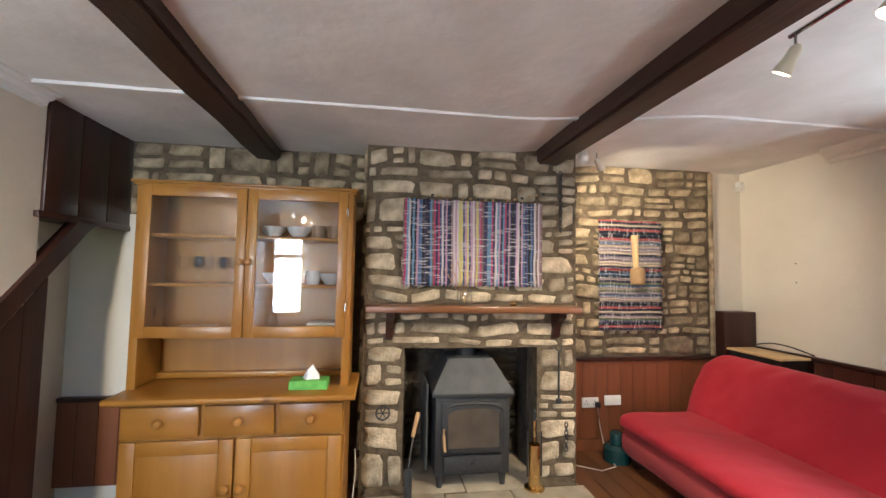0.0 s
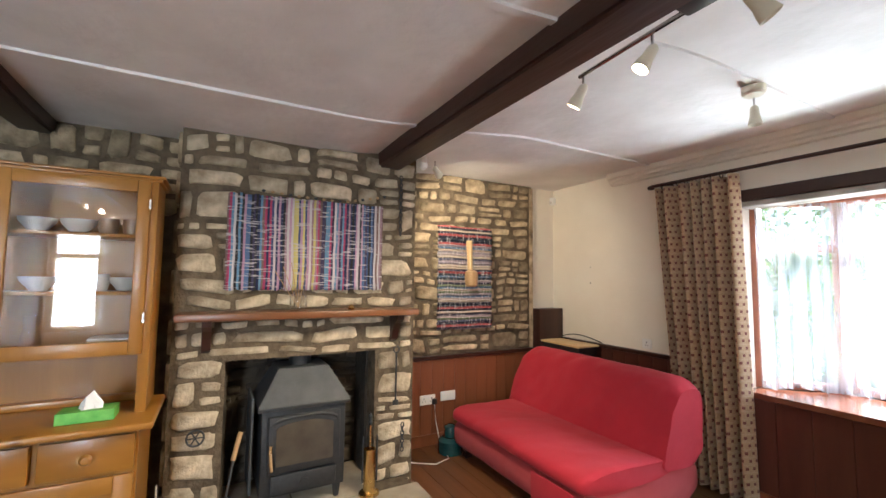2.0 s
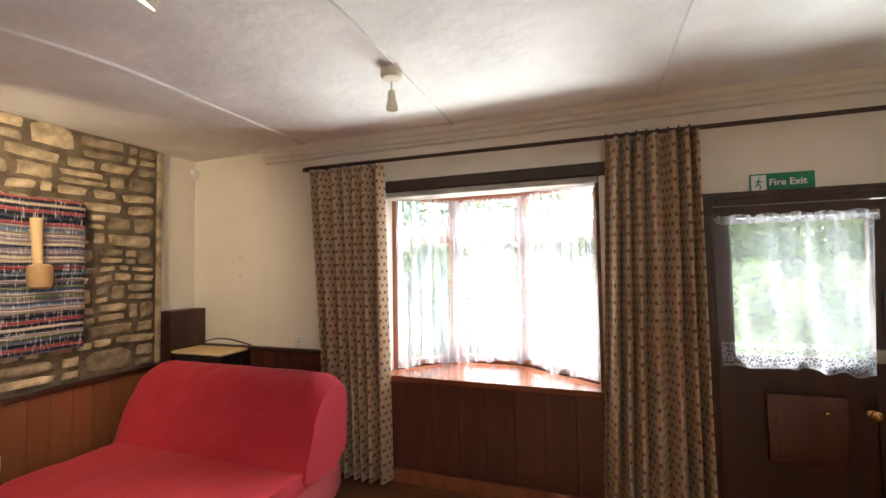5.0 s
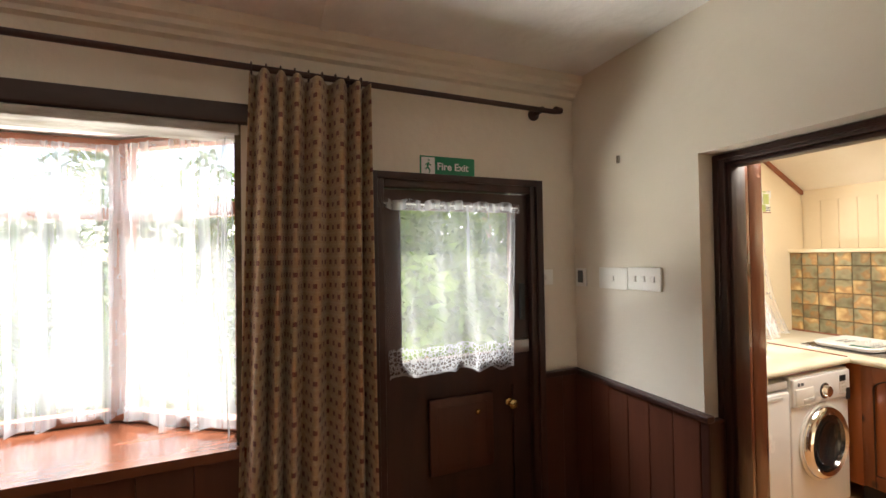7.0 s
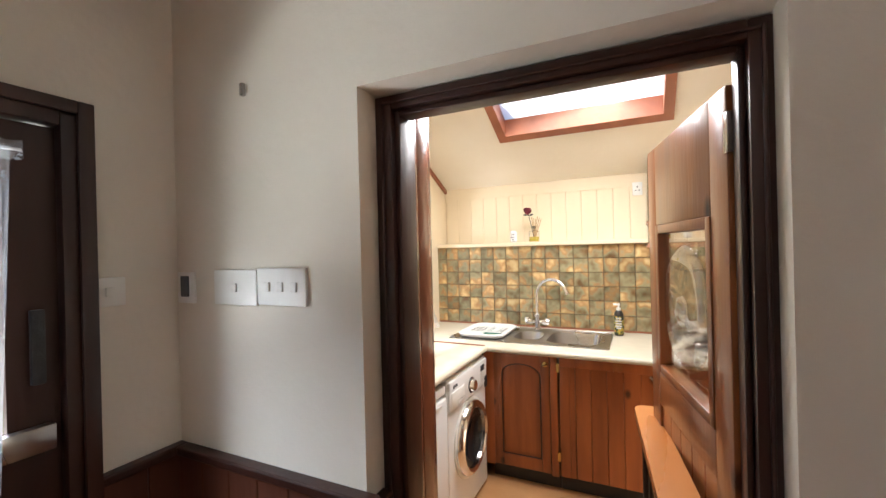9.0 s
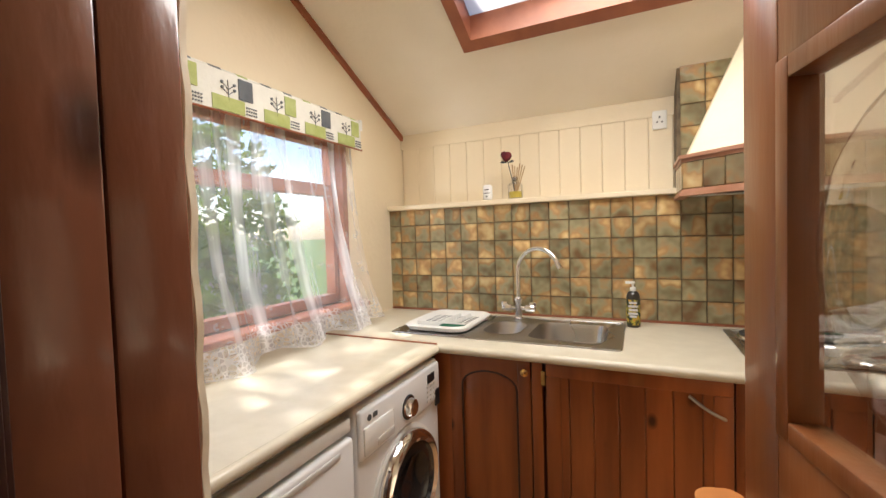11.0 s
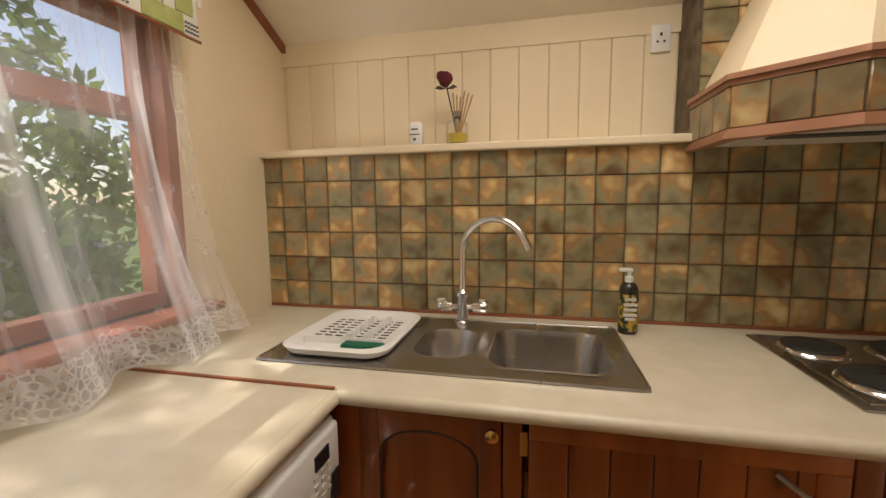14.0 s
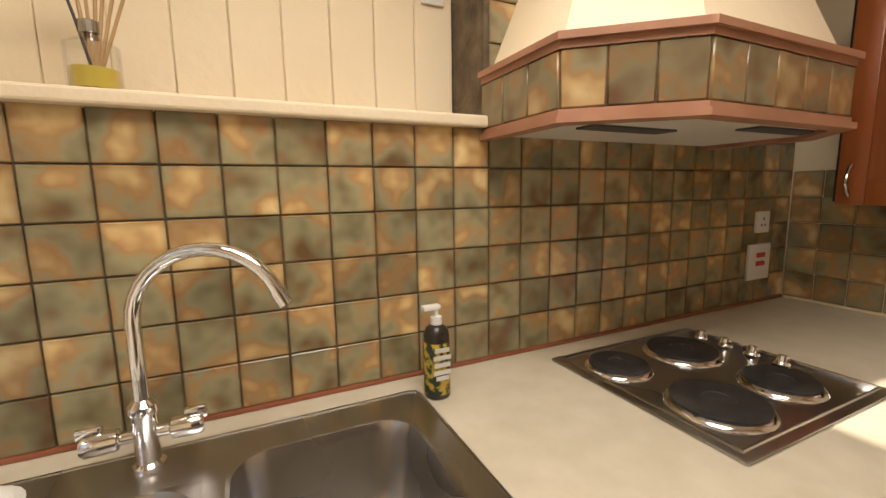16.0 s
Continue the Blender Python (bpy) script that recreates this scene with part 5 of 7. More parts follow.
def fire_tools():
    t = thing("companion_set", (1.47, 2.98, 0.12), "brass fireside companion set with hanging tools", "fire tools")
    part("base", lathe(bmesh.new(), [(0.07, 0), (0.068, 0.012), (0.02, 0.02)], (1.47, 2.98, 0.121)), M_BRASS, t)
    part("cup", lathe(bmesh.new(), [(0.04, 0), (0.04, 0.28), (0.036, 0.28), (0.036, 0.01), (0.002, 0.01)], (1.47, 2.98, 0.135)), M_BRASS, t)
    part("stem", rod(bmesh.new(), (1.47, 2.98, 0.13), (1.47, 2.98, 0.58), 0.007), M_BRASS, t)
    part("finial", lathe(bmesh.new(), [(0.008, 0), (0.016, 0.02), (0.009, 0.04), (0.014, 0.06), (0.003, 0.08)], (1.47, 2.98, 0.57)), M_IRON, t)
    for k, dx in enumerate((-0.05, 0.05)):
        part("tool", rod(bmesh.new(), (1.47 + dx, 2.98, 0.2), (1.47 + dx, 2.98, 0.5), 0.006), M_IRON, t)
    s = thing("fire_shovel", (0.60, 2.98, 0.12), "small black shovel leaning in the hearth", "shovel")
    part("handle", rod(bmesh.new(), (0.64, 3.02, 0.48), (0.68, 3.08, 0.62), 0.014), M_MALLET, s, "wooden handle")
    part("shaft", rod(bmesh.new(), (0.61, 2.97, 0.3), (0.645, 3.02, 0.49), 0.007), M_IRON, s)
    part("blade", box(bmesh.new(), 0.585, 0.635, 2.94, 2.965, 0.123, 0.31, 0.006), M_IRON, s)
    p = thing("poker", (1.66, 3.1, 0.7), "black iron poker hung beside the fireplace", "poker")
    part("shaft", rod(bmesh.new(), (1.69, 3.08, 1.02), (1.69, 3.08, 0.68), 0.007), M_IRON, p)
    part("loop", tube(bmesh.new(), [(1.69 + 0.022 * math.sin(a), 3.08, 1.045 + 0.022 * math.cos(a)) for a in (2 * math.pi * k / 14 for k in range(14))], 0.005, 6), M_IRON, p)
    part("tip", box(bmesh.new(), 1.67, 1.71, 3.07, 3.09, 0.65, 0.685, 0.004), M_IRON, p)
    for x, z0, n in ((1.70, 2.32, 16), (1.745, 0.5, 7)):
        c = thing("iron_chain", (x, 3.08, z0), "hanging black iron chain with small rings", "chain")
        for k in range(n):
            z = z0 - k * 0.028
            a = radians(90 * (k % 2))
            part("link", tube(bmesh.new(), [(x + 0.012 * math.cos(q) * math.cos(a), 3.075 + 0.012 * math.cos(q) * math.sin(a), z + 0.019 * math.sin(q)) for q in (2 * math.pi * i / 10 for i in range(11))], 0.004, 5), M_IRON, c)
    w = thing("wheel_ornament", (0.42, 3.09, 0.55), "small iron wheel fixed on the stone", "ornament")
    part("rim", tube(bmesh.new(), [(0.44 + 0.045 * math.cos(a), 3.085, 0.62 + 0.045 * math.sin(a)) for a in (2 * math.pi * i / 18 for i in range(19))], 0.006, 6), M_IRON, w)
    for k in range(3):
        a = math.pi * k / 3
        part("spoke", rod(bmesh.new(), (0.44 - 0.045 * math.cos(a), 3.085, 0.62 - 0.045 * math.sin(a)), (0.44 + 0.045 * math.cos(a), 3.085, 0.62 + 0.045 * math.sin(a)), 0.004, seg=6), M_IRON, w)


fire_tools()
b = thing("bead_garland", (1.1, 3.1, 2.14), "string of small wooden beads over the hanging rug", "garland")
for k in range(16):
    x = 0.75 + k * 0.055
    part("bead", lathe(bmesh.new(), [(0.003, 0), (0.012, 0.006), (0.012, 0.014), (0.003, 0.02)], (x, 3.09, 2.11 - 0.02 * math.sin(math.pi * k / 15) + (0.045 if k > 10 else 0) * (k - 10) / 5), seg=8), M_MALLET if k % 3 else M_IRON, b)


# curtains on the rod
def curtain_rod():
    t = thing("curtain_rod", (3.87, 0.6, 2.4), "dark wooden curtain pole with rings over the bay", "curtain rod")
    part("pole", rod(bmesh.new(), (3.87, 2.50, 2.405), (3.87, -1.30, 2.385), 0.014, seg=14), M_DARKWOOD, t)
    for y, s in ((2.50, 1), (-1.30, -1)):
        part("finial", lathe(bmesh.new(), [(0.014, 0), (0.022, 0.008), (0.02, 0.03), (0.016, 0.05), (0.004, 0.055)], (3.87, y, 2.395), (0, s, 0)), M_DARKWOOD, t)
    for y in (2.40, -1.22):
        part("bracket", rod(bmesh.new(), (3.865, y, 2.39), (3.96, y, 2.385), 0.016), M_DARKWOOD, t)
        part("rosette", lathe(bmesh.new(), [(0.034, 0), (0.034, 0.012), (0.02, 0.02)], (3.96, y, 2.385), (-1, 0, 0)), M_DARKWOOD, t)
    for y0, y1 in ((1.84, 2.45), (-0.24, 0.28)):
        for k in range(9):
            y = y0 + (y1 - y0) * (k + 0.5) / 9
            part("ring", tube(bmesh.new(), [(3.87 + 0.024 * math.cos(a), y, 2.39 + 0.024 * math.sin(a)) for a in (2 * math.pi * i / 12 for i in range(13))], 0.004, 5), M_DARKWOOD, t)


curtain_rod()


def curtain(y0, y1, b0, b1, z0, seed):
    def put(u, v, w):
        k = (v - z0) / (2.375 - z0)
        a, b = b0 + (y0 - b0) * k, b1 + (y1 - b1) * k
        return (3.865 - w, a + (b - a) * u, v)
    return cloth("curtain", 0, 1, z0, 2.375, put, 150, 26, lambda u, k: (0.048 + 0.016 * (1 - k)) * math.sin(u * 2 * math.pi * 6.5 + seed + 1.2 * math.sin(u * 9 + seed) + 0.5 * (1 - k)) + 0.012 * noise.noise(Vector((u * 7, k * 1.5, seed))), M_CURTAIN, "tan woven curtain with small dark red squares, drawn aside", "curtain", 0.004)


curtain(2.46, 1.82, 2.30, 1.79, 0.03, 1.0)
curtain(0.26, -0.25, 0.33, -0.26, 0.03, 4.0)
def folds(u, k, seed, full):
    """Soft uneven pleats, tight at the heading and loose at the foot."""
    q = u * full + 1.6 * noise.noise(Vector((u * 3.1, seed, 0))) + 0.5 * (1 - k) * noise.noise(Vector((u * 5, 7, seed)))
    top = 0.010 * math.sin(q * 25)
    low = 0.036 * math.sin(q * 7.5) + 0.016 * math.sin(q * 13 + seed) + 0.03 * noise.noise(Vector((u * 4, k * 1.5, seed)))
    return top * k + low * (1 - k) ** 0.7


for i in range(3):
    a, b = Vector((*BAY[i], 0)), Vector((*BAY[i + 1], 0))
    d = (b - a).normalized()
    n = Vector((-d.y, d.x, 0))
    n = n if n.x < 0 else -n
    cloth("net_curtain", 0, 1, 0.80, 2.15, lambda u, v, w, a=a, b=b, n=n, i=i: a + (b - a) * (0.02 + 0.96 * u + 0.05 * (2.15 - v) * noise.noise(Vector((u * 3, i * 5, 0)))) + n * (0.085 + w) + Vector((0, 0, max(0.789, v + 0.06 * (noise.noise(Vector((u * 3.2, i * 9, 2))) + 0.1) * (2.15 - v)))), 120, 20, lambda u, k, i=i: folds(u, k, 3.3 * i + 1, 1.0 + 0.2 * i), M_NET, "white net curtain gathered across the bay window", "net curtain", 0)
cloth("net_curtain", 0, 1, 0.79, 2.13, lambda u, v, w: (4.0 + 0.09 * u - w, 0.36 + 0.05 * math.sin((v - 0.8) * 2) * u, v), 20, 14, lambda u, k: 0.02 * math.sin(u * 18) + 0.02 * (1 - k), M_NET, "white net curtain end hanging at the bay jamb", "net curtain", 0)
cloth("net_curtain", 0, 1, 0.0, 0.87, lambda u, v, w: (3.925 - w, -0.305 - 0.76 * u + 0.09 * (0.87 - v) * (u - 0.5), 0.985 + v + 0.07 * noise.noise(Vector((u * 6, 2, 1))) * (0.87 - v) - 0.012 * abs(math.sin(u * 40)) * (v > 0.84)), 110, 22, lambda u, k: folds(u, k, 8, 1.3) * 0.55, M_DOORNET, "white lace-edged net curtain over the door glass", "net curtain", 0)
cloth("net_heading", 0, 1, 0.0, 0.05, lambda u, v, w: (3.918 - w, -0.285 - 0.80 * u, 1.815 + v + 0.006 * math.sin(u * 37)), 90, 4, lambda u, k: 0.008 * math.sin(u * 95 + 2 * math.sin(u * 9)), M_NET, "gathered white heading of the door net", "net curtain", 0)
single("net_wire", rod(bmesh.new(), (3.935, -0.30, 1.845), (3.935, -1.09, 1.84), 0.004, seg=6), M_PLASTIC, "thin white curtain wire on the door", "curtain wire")


def sign():
    t = thing("exit_sign", (WX, -0.68, 2.05), "green and white fire exit sign over the door", "sign")
    part("board", box(bmesh.new(), WX - 0.008, WX - 0.001, -0.835, -0.525, 1.995, 2.10, 0.002, 1), M_GREEN, t)
    part("pictogram_panel", boxes((WX - 0.0105, WX - 0.0078, -0.605, -0.532, 2.003, 2.092)), M_WHITE, t, smooth=False)
    bm = bmesh.new()
    for (y0, z0), (y1, z1), w in (((-0.57, 2.065), (-0.565, 2.04), 0.007), ((-0.565, 2.042), (-0.578, 2.025), 0.005), ((-0.578, 2.025), (-0.573, 2.01), 0.005), ((-0.565, 2.042), (-0.553, 2.028), 0.005), ((-0.57, 2.06), (-0.585, 2.05), 0.004), ((-0.569, 2.06), (-0.552, 2.052), 0.004), ((-0.573, 2.074), (-0.573, 2.079), 0.007)):
        rod(bm, (WX - 0.0105, y0, z0), (WX - 0.0105, y1, z1), w * 0.7, seg=6)
    part("pictogram", bm, M_GREEN, t)
    c = bpy.data.curves.new("lettering", "FONT")
    c.body, c.size, c.extrude, c.offset = "Fire Exit", 0.053, 0.001, 0.0012
    ob = new("lettering_curve", c)
    bpy.context.view_layer.update()
    me = bpy.data.meshes.new_from_object(ob.evaluated_get(bpy.context.evaluated_depsgraph_get()))
    bpy.data.objects.remove(ob)
    me.transform(Matrix.Translation((WX - 0.0105, -0.617, 2.03)) @ Matrix(((0, 0, -1, 0), (-1, 0, 0, 0), (0, 1, 0, 0), (0, 0, 0, 1))))
    me.materials.append(M_WHITE)
    let = new("lettering", me)
    let.parent = t
    let.matrix_parent_inverse = Matrix.Translation(-Vector(t.location))


sign()
M_BULB = lamp_mat("lit_spot_bulb", (1, 0.78, 0.5), 18)


def spot_head(t, at, to, lit, energy=0.0, cone=110):
    at, to = Vector(at), Vector(to)
    d = (to - at).normalized()
    arm = part("arm", rod(bmesh.new(), at + Vector((0, 0, 0.06)), at, 0.005, seg=8), M_STEEL, t)
    h = part("spot_head", lathe(bmesh.new(), [(0.010, -0.018), (0.020, -0.005), (0.023, 0.04), (0.030, 0.065), (0.033, 0.085), (0.030, 0.085), (0.025, 0.06), (0.002, 0.055)], at, d, 18), M_IVORY, t)
    part("bulb", lathe(bmesh.new(), [(0.025, 0.0), (0.023, 0.008), (0.010, 0.013), (0.002, 0.014)], at + d * 0.06, d, 14), M_BULB if lit else M_PLASTIC, h)
    if lit:
        l = bpy.data.lights.new("spot_glow", "SPOT")
        l.energy, l.spot_size, l.spot_blend, l.color, l.shadow_soft_size = energy, radians(cone), 0.8, (1, 0.76, 0.48), 0.03
        ob = new("spot_glow", l)
        ob.matrix_world = look(at + d * 0.105, at + d)


def spots():
    t = thing("spot_track", (1.85, 1.0, 2.5), "ceiling track with four ivory spotlights beside the beam", "spotlight")
    part("track", tube(bmesh.new(), [(1.87, 1.48, 2.46), (1.84, 1.1, 2.46), (1.81, 0.7, 2.46), (1.80, 0.2, 2.46)], 0.009, 8), M_STEEL, t)
    part("mount", boxes((1.77, 1.85, 0.82, 0.93, 2.47, 2.53), bevel=0.01), M_IVORY, t)
    part("clip", boxes((1.70, 1.78, 0.84, 0.95, 2.40, 2.47), bevel=0.008), M_BLACK, t)
    for at, to, lit, e in (((1.87, 1.46, 2.40), (1.75, 1.75, 1.9), True, 30), ((1.85, 1.12, 2.40), (1.6, 1.3, 1.9), True, 26), ((1.835, 0.80, 2.40), (2.1, 0.55, 1.9), False, 0), ((1.815, 0.45, 2.40), (1.2, 0.2, 2.0), True, 24)):
        spot_head(t, at, to, lit, e)
    s = thing("ceiling_spotlight", (2.96, 1.30, 2.55), "single ivory ceiling spotlight", "spotlight")
    part("rose", lathe(bmesh.new(), [(0.055, 0.045), (0.055, 0.012), (0.045, 0.0), (0.002, 0)], (2.96, 1.30, 2.555)), M_IVORY, s)
    spot_head(s, (2.96, 1.30, 2.48), (2.97, 1.29, 1.9), False)
    p = thing("ceiling_spotlight", (-0.8, -1.0, 2.44), "ceiling fitting with two lit ivory spotlights", "spotlight")
    part("rose", lathe(bmesh.new(), [(0.055, 0.045), (0.055, 0.012), (0.045, 0.0), (0.002, 0)], (-0.8, -1.0, 2.44)), M_IVORY, p)
    spot_head(p, (-0.86, -1.0, 2.385), (-2.3, 3.4, 1.1), True, 70, 38)
    spot_head(p, (-0.74, -1.0, 2.385), (-0.6, 0.2, 1.2), True, 8)
    c = thing("ceiling_bulb", (1.85, 3.0, 2.45), "small white ceiling spotlight beside the beam end", "spotlight")
    part("base", lathe(bmesh.new(), [(0.03, 0), (0.03, 0.03), (0.02, 0.05)], (1.84, 3.0, 2.45)), M_PLASTIC, c)
    part("bulb", lathe(bmesh.new(), [(0.012, 0), (0.036, 0.02), (0.04, 0.05), (0.02, 0.08)], (1.84, 3.0, 2.38)), M_PLASTIC, c)
    spot_head(c, (1.93, 2.97, 2.40), (3.1, 3.85, 1.75), True, 22)


spots()

# ---- kitchen things ----
FY = -3.19
def worktops():
    t = thing("worktop", (2.3, -3.5, 0.9), "cream laminate worktop with a steel sink and hob let in", "worktop")
    x0, x1, y0, y1 = 2.70, 3.74, -3.82, -3.34
    h0, h1 = 1.68, 2.24
    part("slab", boxes((0.892, h0, TY, FY, 0.867, 0.905), (h0, h1, TY, -3.82, 0.867, 0.905), (h0, h1, -3.33, FY, 0.867, 0.905), (h1, x0, TY, FY, 0.867, 0.905), (x0, x1, TY, y0, 0.867, 0.905), (x0, x1, y1, FY, 0.867, 0.905), (x1, KX, TY, FY - 0.002, 0.867, 0.905)), M_WORKTOP, t, smooth=False)
    part("front_edge", rod(bmesh.new(), (0.892, FY - 0.001, 0.886), (3.43, FY - 0.001, 0.886), 0.019, seg=14), M_WORKTOP, t)
    part("back_bead", boxes((0.892, KX, TY, TY + 0.012, 0.905, 0.917), bevel=0.003), M_REDWOOD, t, "brown sealing strip")
    s = thing("side_worktop", (3.8, -2.5, 0.9), "cream laminate worktop along the window wall", "worktop")
    part("slab", boxes((3.44, KX, FY, -1.73, 0.865, 0.902)), M_WORKTOP, s, smooth=False)
    part("front_edge", rod(bmesh.new(), (3.437, FY, 0.884), (3.437, -1.87, 0.884), 0.018, seg=14), M_WORKTOP, s)
    part("joint_strip", boxes((3.44, KX, FY - 0.006, FY + 0.004, 0.9, 0.908)), M_REDWOOD, s, smooth=False)
    part("upstand", boxes((KX - 0.012, KX, -3.19, -1.73, 0.903, 0.93)), M_KITCHEN, s, smooth=False)


worktops()


def sink():
    t = thing("sink", (3.2, -3.58, 0.905), "brushed steel sink with one and a half bowls", "sink")
    x0, x1, y0, y1, z = 2.68, 3.76, -3.835, -3.32, 0.911
    b1, b2, b3 = (2.74, 3.09, -3.74, -3.38), (3.13, 3.33, -3.70, -3.42), (3.38, 3.71, -3.78, -3.36)

    def rounded(b, r, n=6):
        pts = []
        for cx, cy, a0 in ((b[1] - r, b[3] - r, 0), (b[0] + r, b[3] - r, 90), (b[0] + r, b[2] + r, 180), (b[1] - r, b[2] + r, 270)):
            pts += [(cx + r * math.cos(radians(a0 + 90 * k / n)), cy + r * math.sin(radians(a0 + 90 * k / n))) for k in range(n + 1)]
        return pts
    rim = bmesh.new()
    cells = [(x0, b1[0], y0, y1), (b1[0], b1[1], y0, b1[2]), (b1[0], b1[1], b1[3], y1), (b1[1], b2[0], y0, y1), (b2[0], b2[1], y0, b2[2]), (b2[0], b2[1], b2[3], y1), (b2[1], x1, y0, y1)]
    for c in cells:
        box(rim, *c, 0.903, z)
    part("rim", rim, M_STEEL, t, smooth=False)
    part("rim_edge", tube(bmesh.new(), [(x, y, 0.909) for x, y in rounded((x0, x1, y0, y1), 0.025)] + [(x1, y1 - 0.025, 0.909)], 0.005, 6), M_STEEL, t)
    for nm, b, depth, r in (("main_bowl", b1, 0.16, 0.07), ("half_bowl", b2, 0.11, 0.08)):
        bm = bmesh.new()
        levels = [(0.0, -0.004, r), (0.002, 0.004, r), (-0.02, 0.012, r), (-depth + 0.03, 0.022, r), (-depth + 0.008, 0.035, r * 0.9), (-depth, 0.06, r * 0.6)]
        rings = []
        for dz, ins, rr in levels:
            rings.append([bm.verts.new((x, y, z + 0.001 + dz)) for x, y in rounded((b[0] + ins, b[1] - ins, b[2] + ins, b[3] - ins), max(0.02, rr))])
        for a, c in zip(rings, rings[1:]):
            for i in range(len(a)):
                bm.faces.new((a[i], a[(i + 1) % len(a)], c[(i + 1) % len(c)], c[i]))
        bm.faces.new(rings[-1])
        # corners between the square opening and the round bowl
        corner_at = [(b[1], b[3]), (b[0], b[3]), (b[0], b[2]), (b[1], b[2])]
        for q, (cx, cy) in enumerate(corner_at):
            cv = bm.verts.new((cx, cy, z))
            for k in range(6):
                bm.faces.new((cv, rings[0][q * 7 + k], rings[0][q * 7 + k + 1]))
        bowl = part(nm, bm, M_STEEL, t)
        cx, cy = (b[0] + b[1]) / 2, (b[2] + b[3]) / 2
        d = part("drain", lathe(bmesh.new(), [(0.042, 0), (0.04, 0.004), (0.03, 0.003), (0.028, 0.001), (0.001, 0.001)], (cx, cy, z - depth + 0.002)), M_CHROME, bowl)
        d.matrix_parent_inverse = Matrix()
        for k in range(4):
            a = math.pi * k / 4
            part("strainer_slot", rod(bmesh.new(), (cx - 0.02 * math.cos(a), cy - 0.02 * math.sin(a), z - depth + 0.005), (cx + 0.02 * math.cos(a), cy + 0.02 * math.sin(a), z - depth + 0.005), 0.003, seg=6), M_BLACK, bowl)
    r = thing("drying_rack", (3.54, -3.56, 0.912), "white plastic dish drainer with a green cloth in it", "dish rack")
    bm = bmesh.new()
    lv = [(0.0, 0.03), (0.002, 0.0), (0.022, -0.012), (0.03, -0.002), (0.028, 0.008), (0.008, 0.03)]
    rings = [[bm.verts.new((x, y, 0.915 + dz)) for x, y in rounded((b3[0] + i, b3[1] - i, b3[2] + i, b3[3] - i), 0.07)] for dz, i in lv]
    for a, c in zip(rings, rings[1:]):
        for i in range(len(a)):
            bm.faces.new((a[i], a[(i + 1) % len(a)], c[(i + 1) % len(c)], c[i]))
    bm.faces.new(rings[-1])
    part("tray", bm, M_PLASTIC, r)
    for i in range(9):
        for k in range(7):
            if k == 3:
                continue
            x, y = 3.43 + k * 0.038, -3.71 + i * 0.03
            part("slot", boxes((x, x + 0.026, y, y + 0.009, 0.9225, 0.9245)), M_BLACK, r, smooth=False)
    for i in range(8):
        y = -3.70 + i * 0.035
        for x in (3.47, 3.53):
            part("prong", boxes((x, x + 0.02, y, y + 0.008, 0.923, 0.948), bevel=0.002), M_PLASTIC, r)
    part("divider", boxes((3.41, 3.68, -3.455, -3.448, 0.923, 0.945), bevel=0.002), M_PLASTIC, r)
    single("green_cloth", box(bmesh.new(), 3.40, 3.53, -3.445, -3.40, 0.925, 0.94, 0.005), mat("green_scourer", (0.0, 0.09, 0.05), (0.01, 0.13, 0.07), 0.9, 60, 0.5, 200), "dark green folded cloth in the dish drainer", "cloth")
    p = thing("kitchen_tap", (3.22, -3.79, 0.911), "chrome swan-neck mixer tap with two handles", "tap")
    part("base", lathe(bmesh.new(), [(0.026, 0), (0.026, 0.008), (0.02, 0.014), (0.02, 0.1), (0.023, 0.105), (0.023, 0.12), (0.014, 0.13)], (3.22, -3.785, 0.911)), M_CHROME, p)
    neck = [(3.22, -3.785, 1.03 + 0.035 * k) for k in range(5)] + [(3.22 - 0.12 * (1 - math.cos(a)), -3.785 + 0.04 * (1 - math.cos(a)), 1.18 + 0.125 * math.sin(a)) for a in (math.pi * k / 16 for k in range(15))]
    part("spout", tube(bmesh.new(), neck, 0.0125, 14), M_CHROME, p)
    e, f = Vector(neck[-1]), (Vector(neck[-1]) - Vector(neck[-2])).normalized()
    part("nozzle", rod(bmesh.new(), e, e + f * 0.03, 0.0145, seg=14), M_CHROME, p)
    for s in (-1, 1):
        part("crossbar", rod(bmesh.new(), (3.22, -3.785, 0.975), (3.22 + s * 0.05, -3.785, 0.975), 0.011), M_CHROME, p)
        part("handle", lathe(bmesh.new(), [(0.012, 0), (0.019, 0.004), (0.021, 0.03), (0.021, 0.05), (0.017, 0.056), (0.003, 0.057)], (3.22 + s * 0.036, -3.785, 0.975), (s, 0, 0)), M_CHROME, p)
        part("lever", box(bmesh.new(), min(3.22 + s * 0.06, 3.22 + s * 0.098), max(3.22 + s * 0.06, 3.22 + s * 0.098), -3.793, -3.777, 0.985, 1.008, 0.005), M_CHROME, p)


sink()


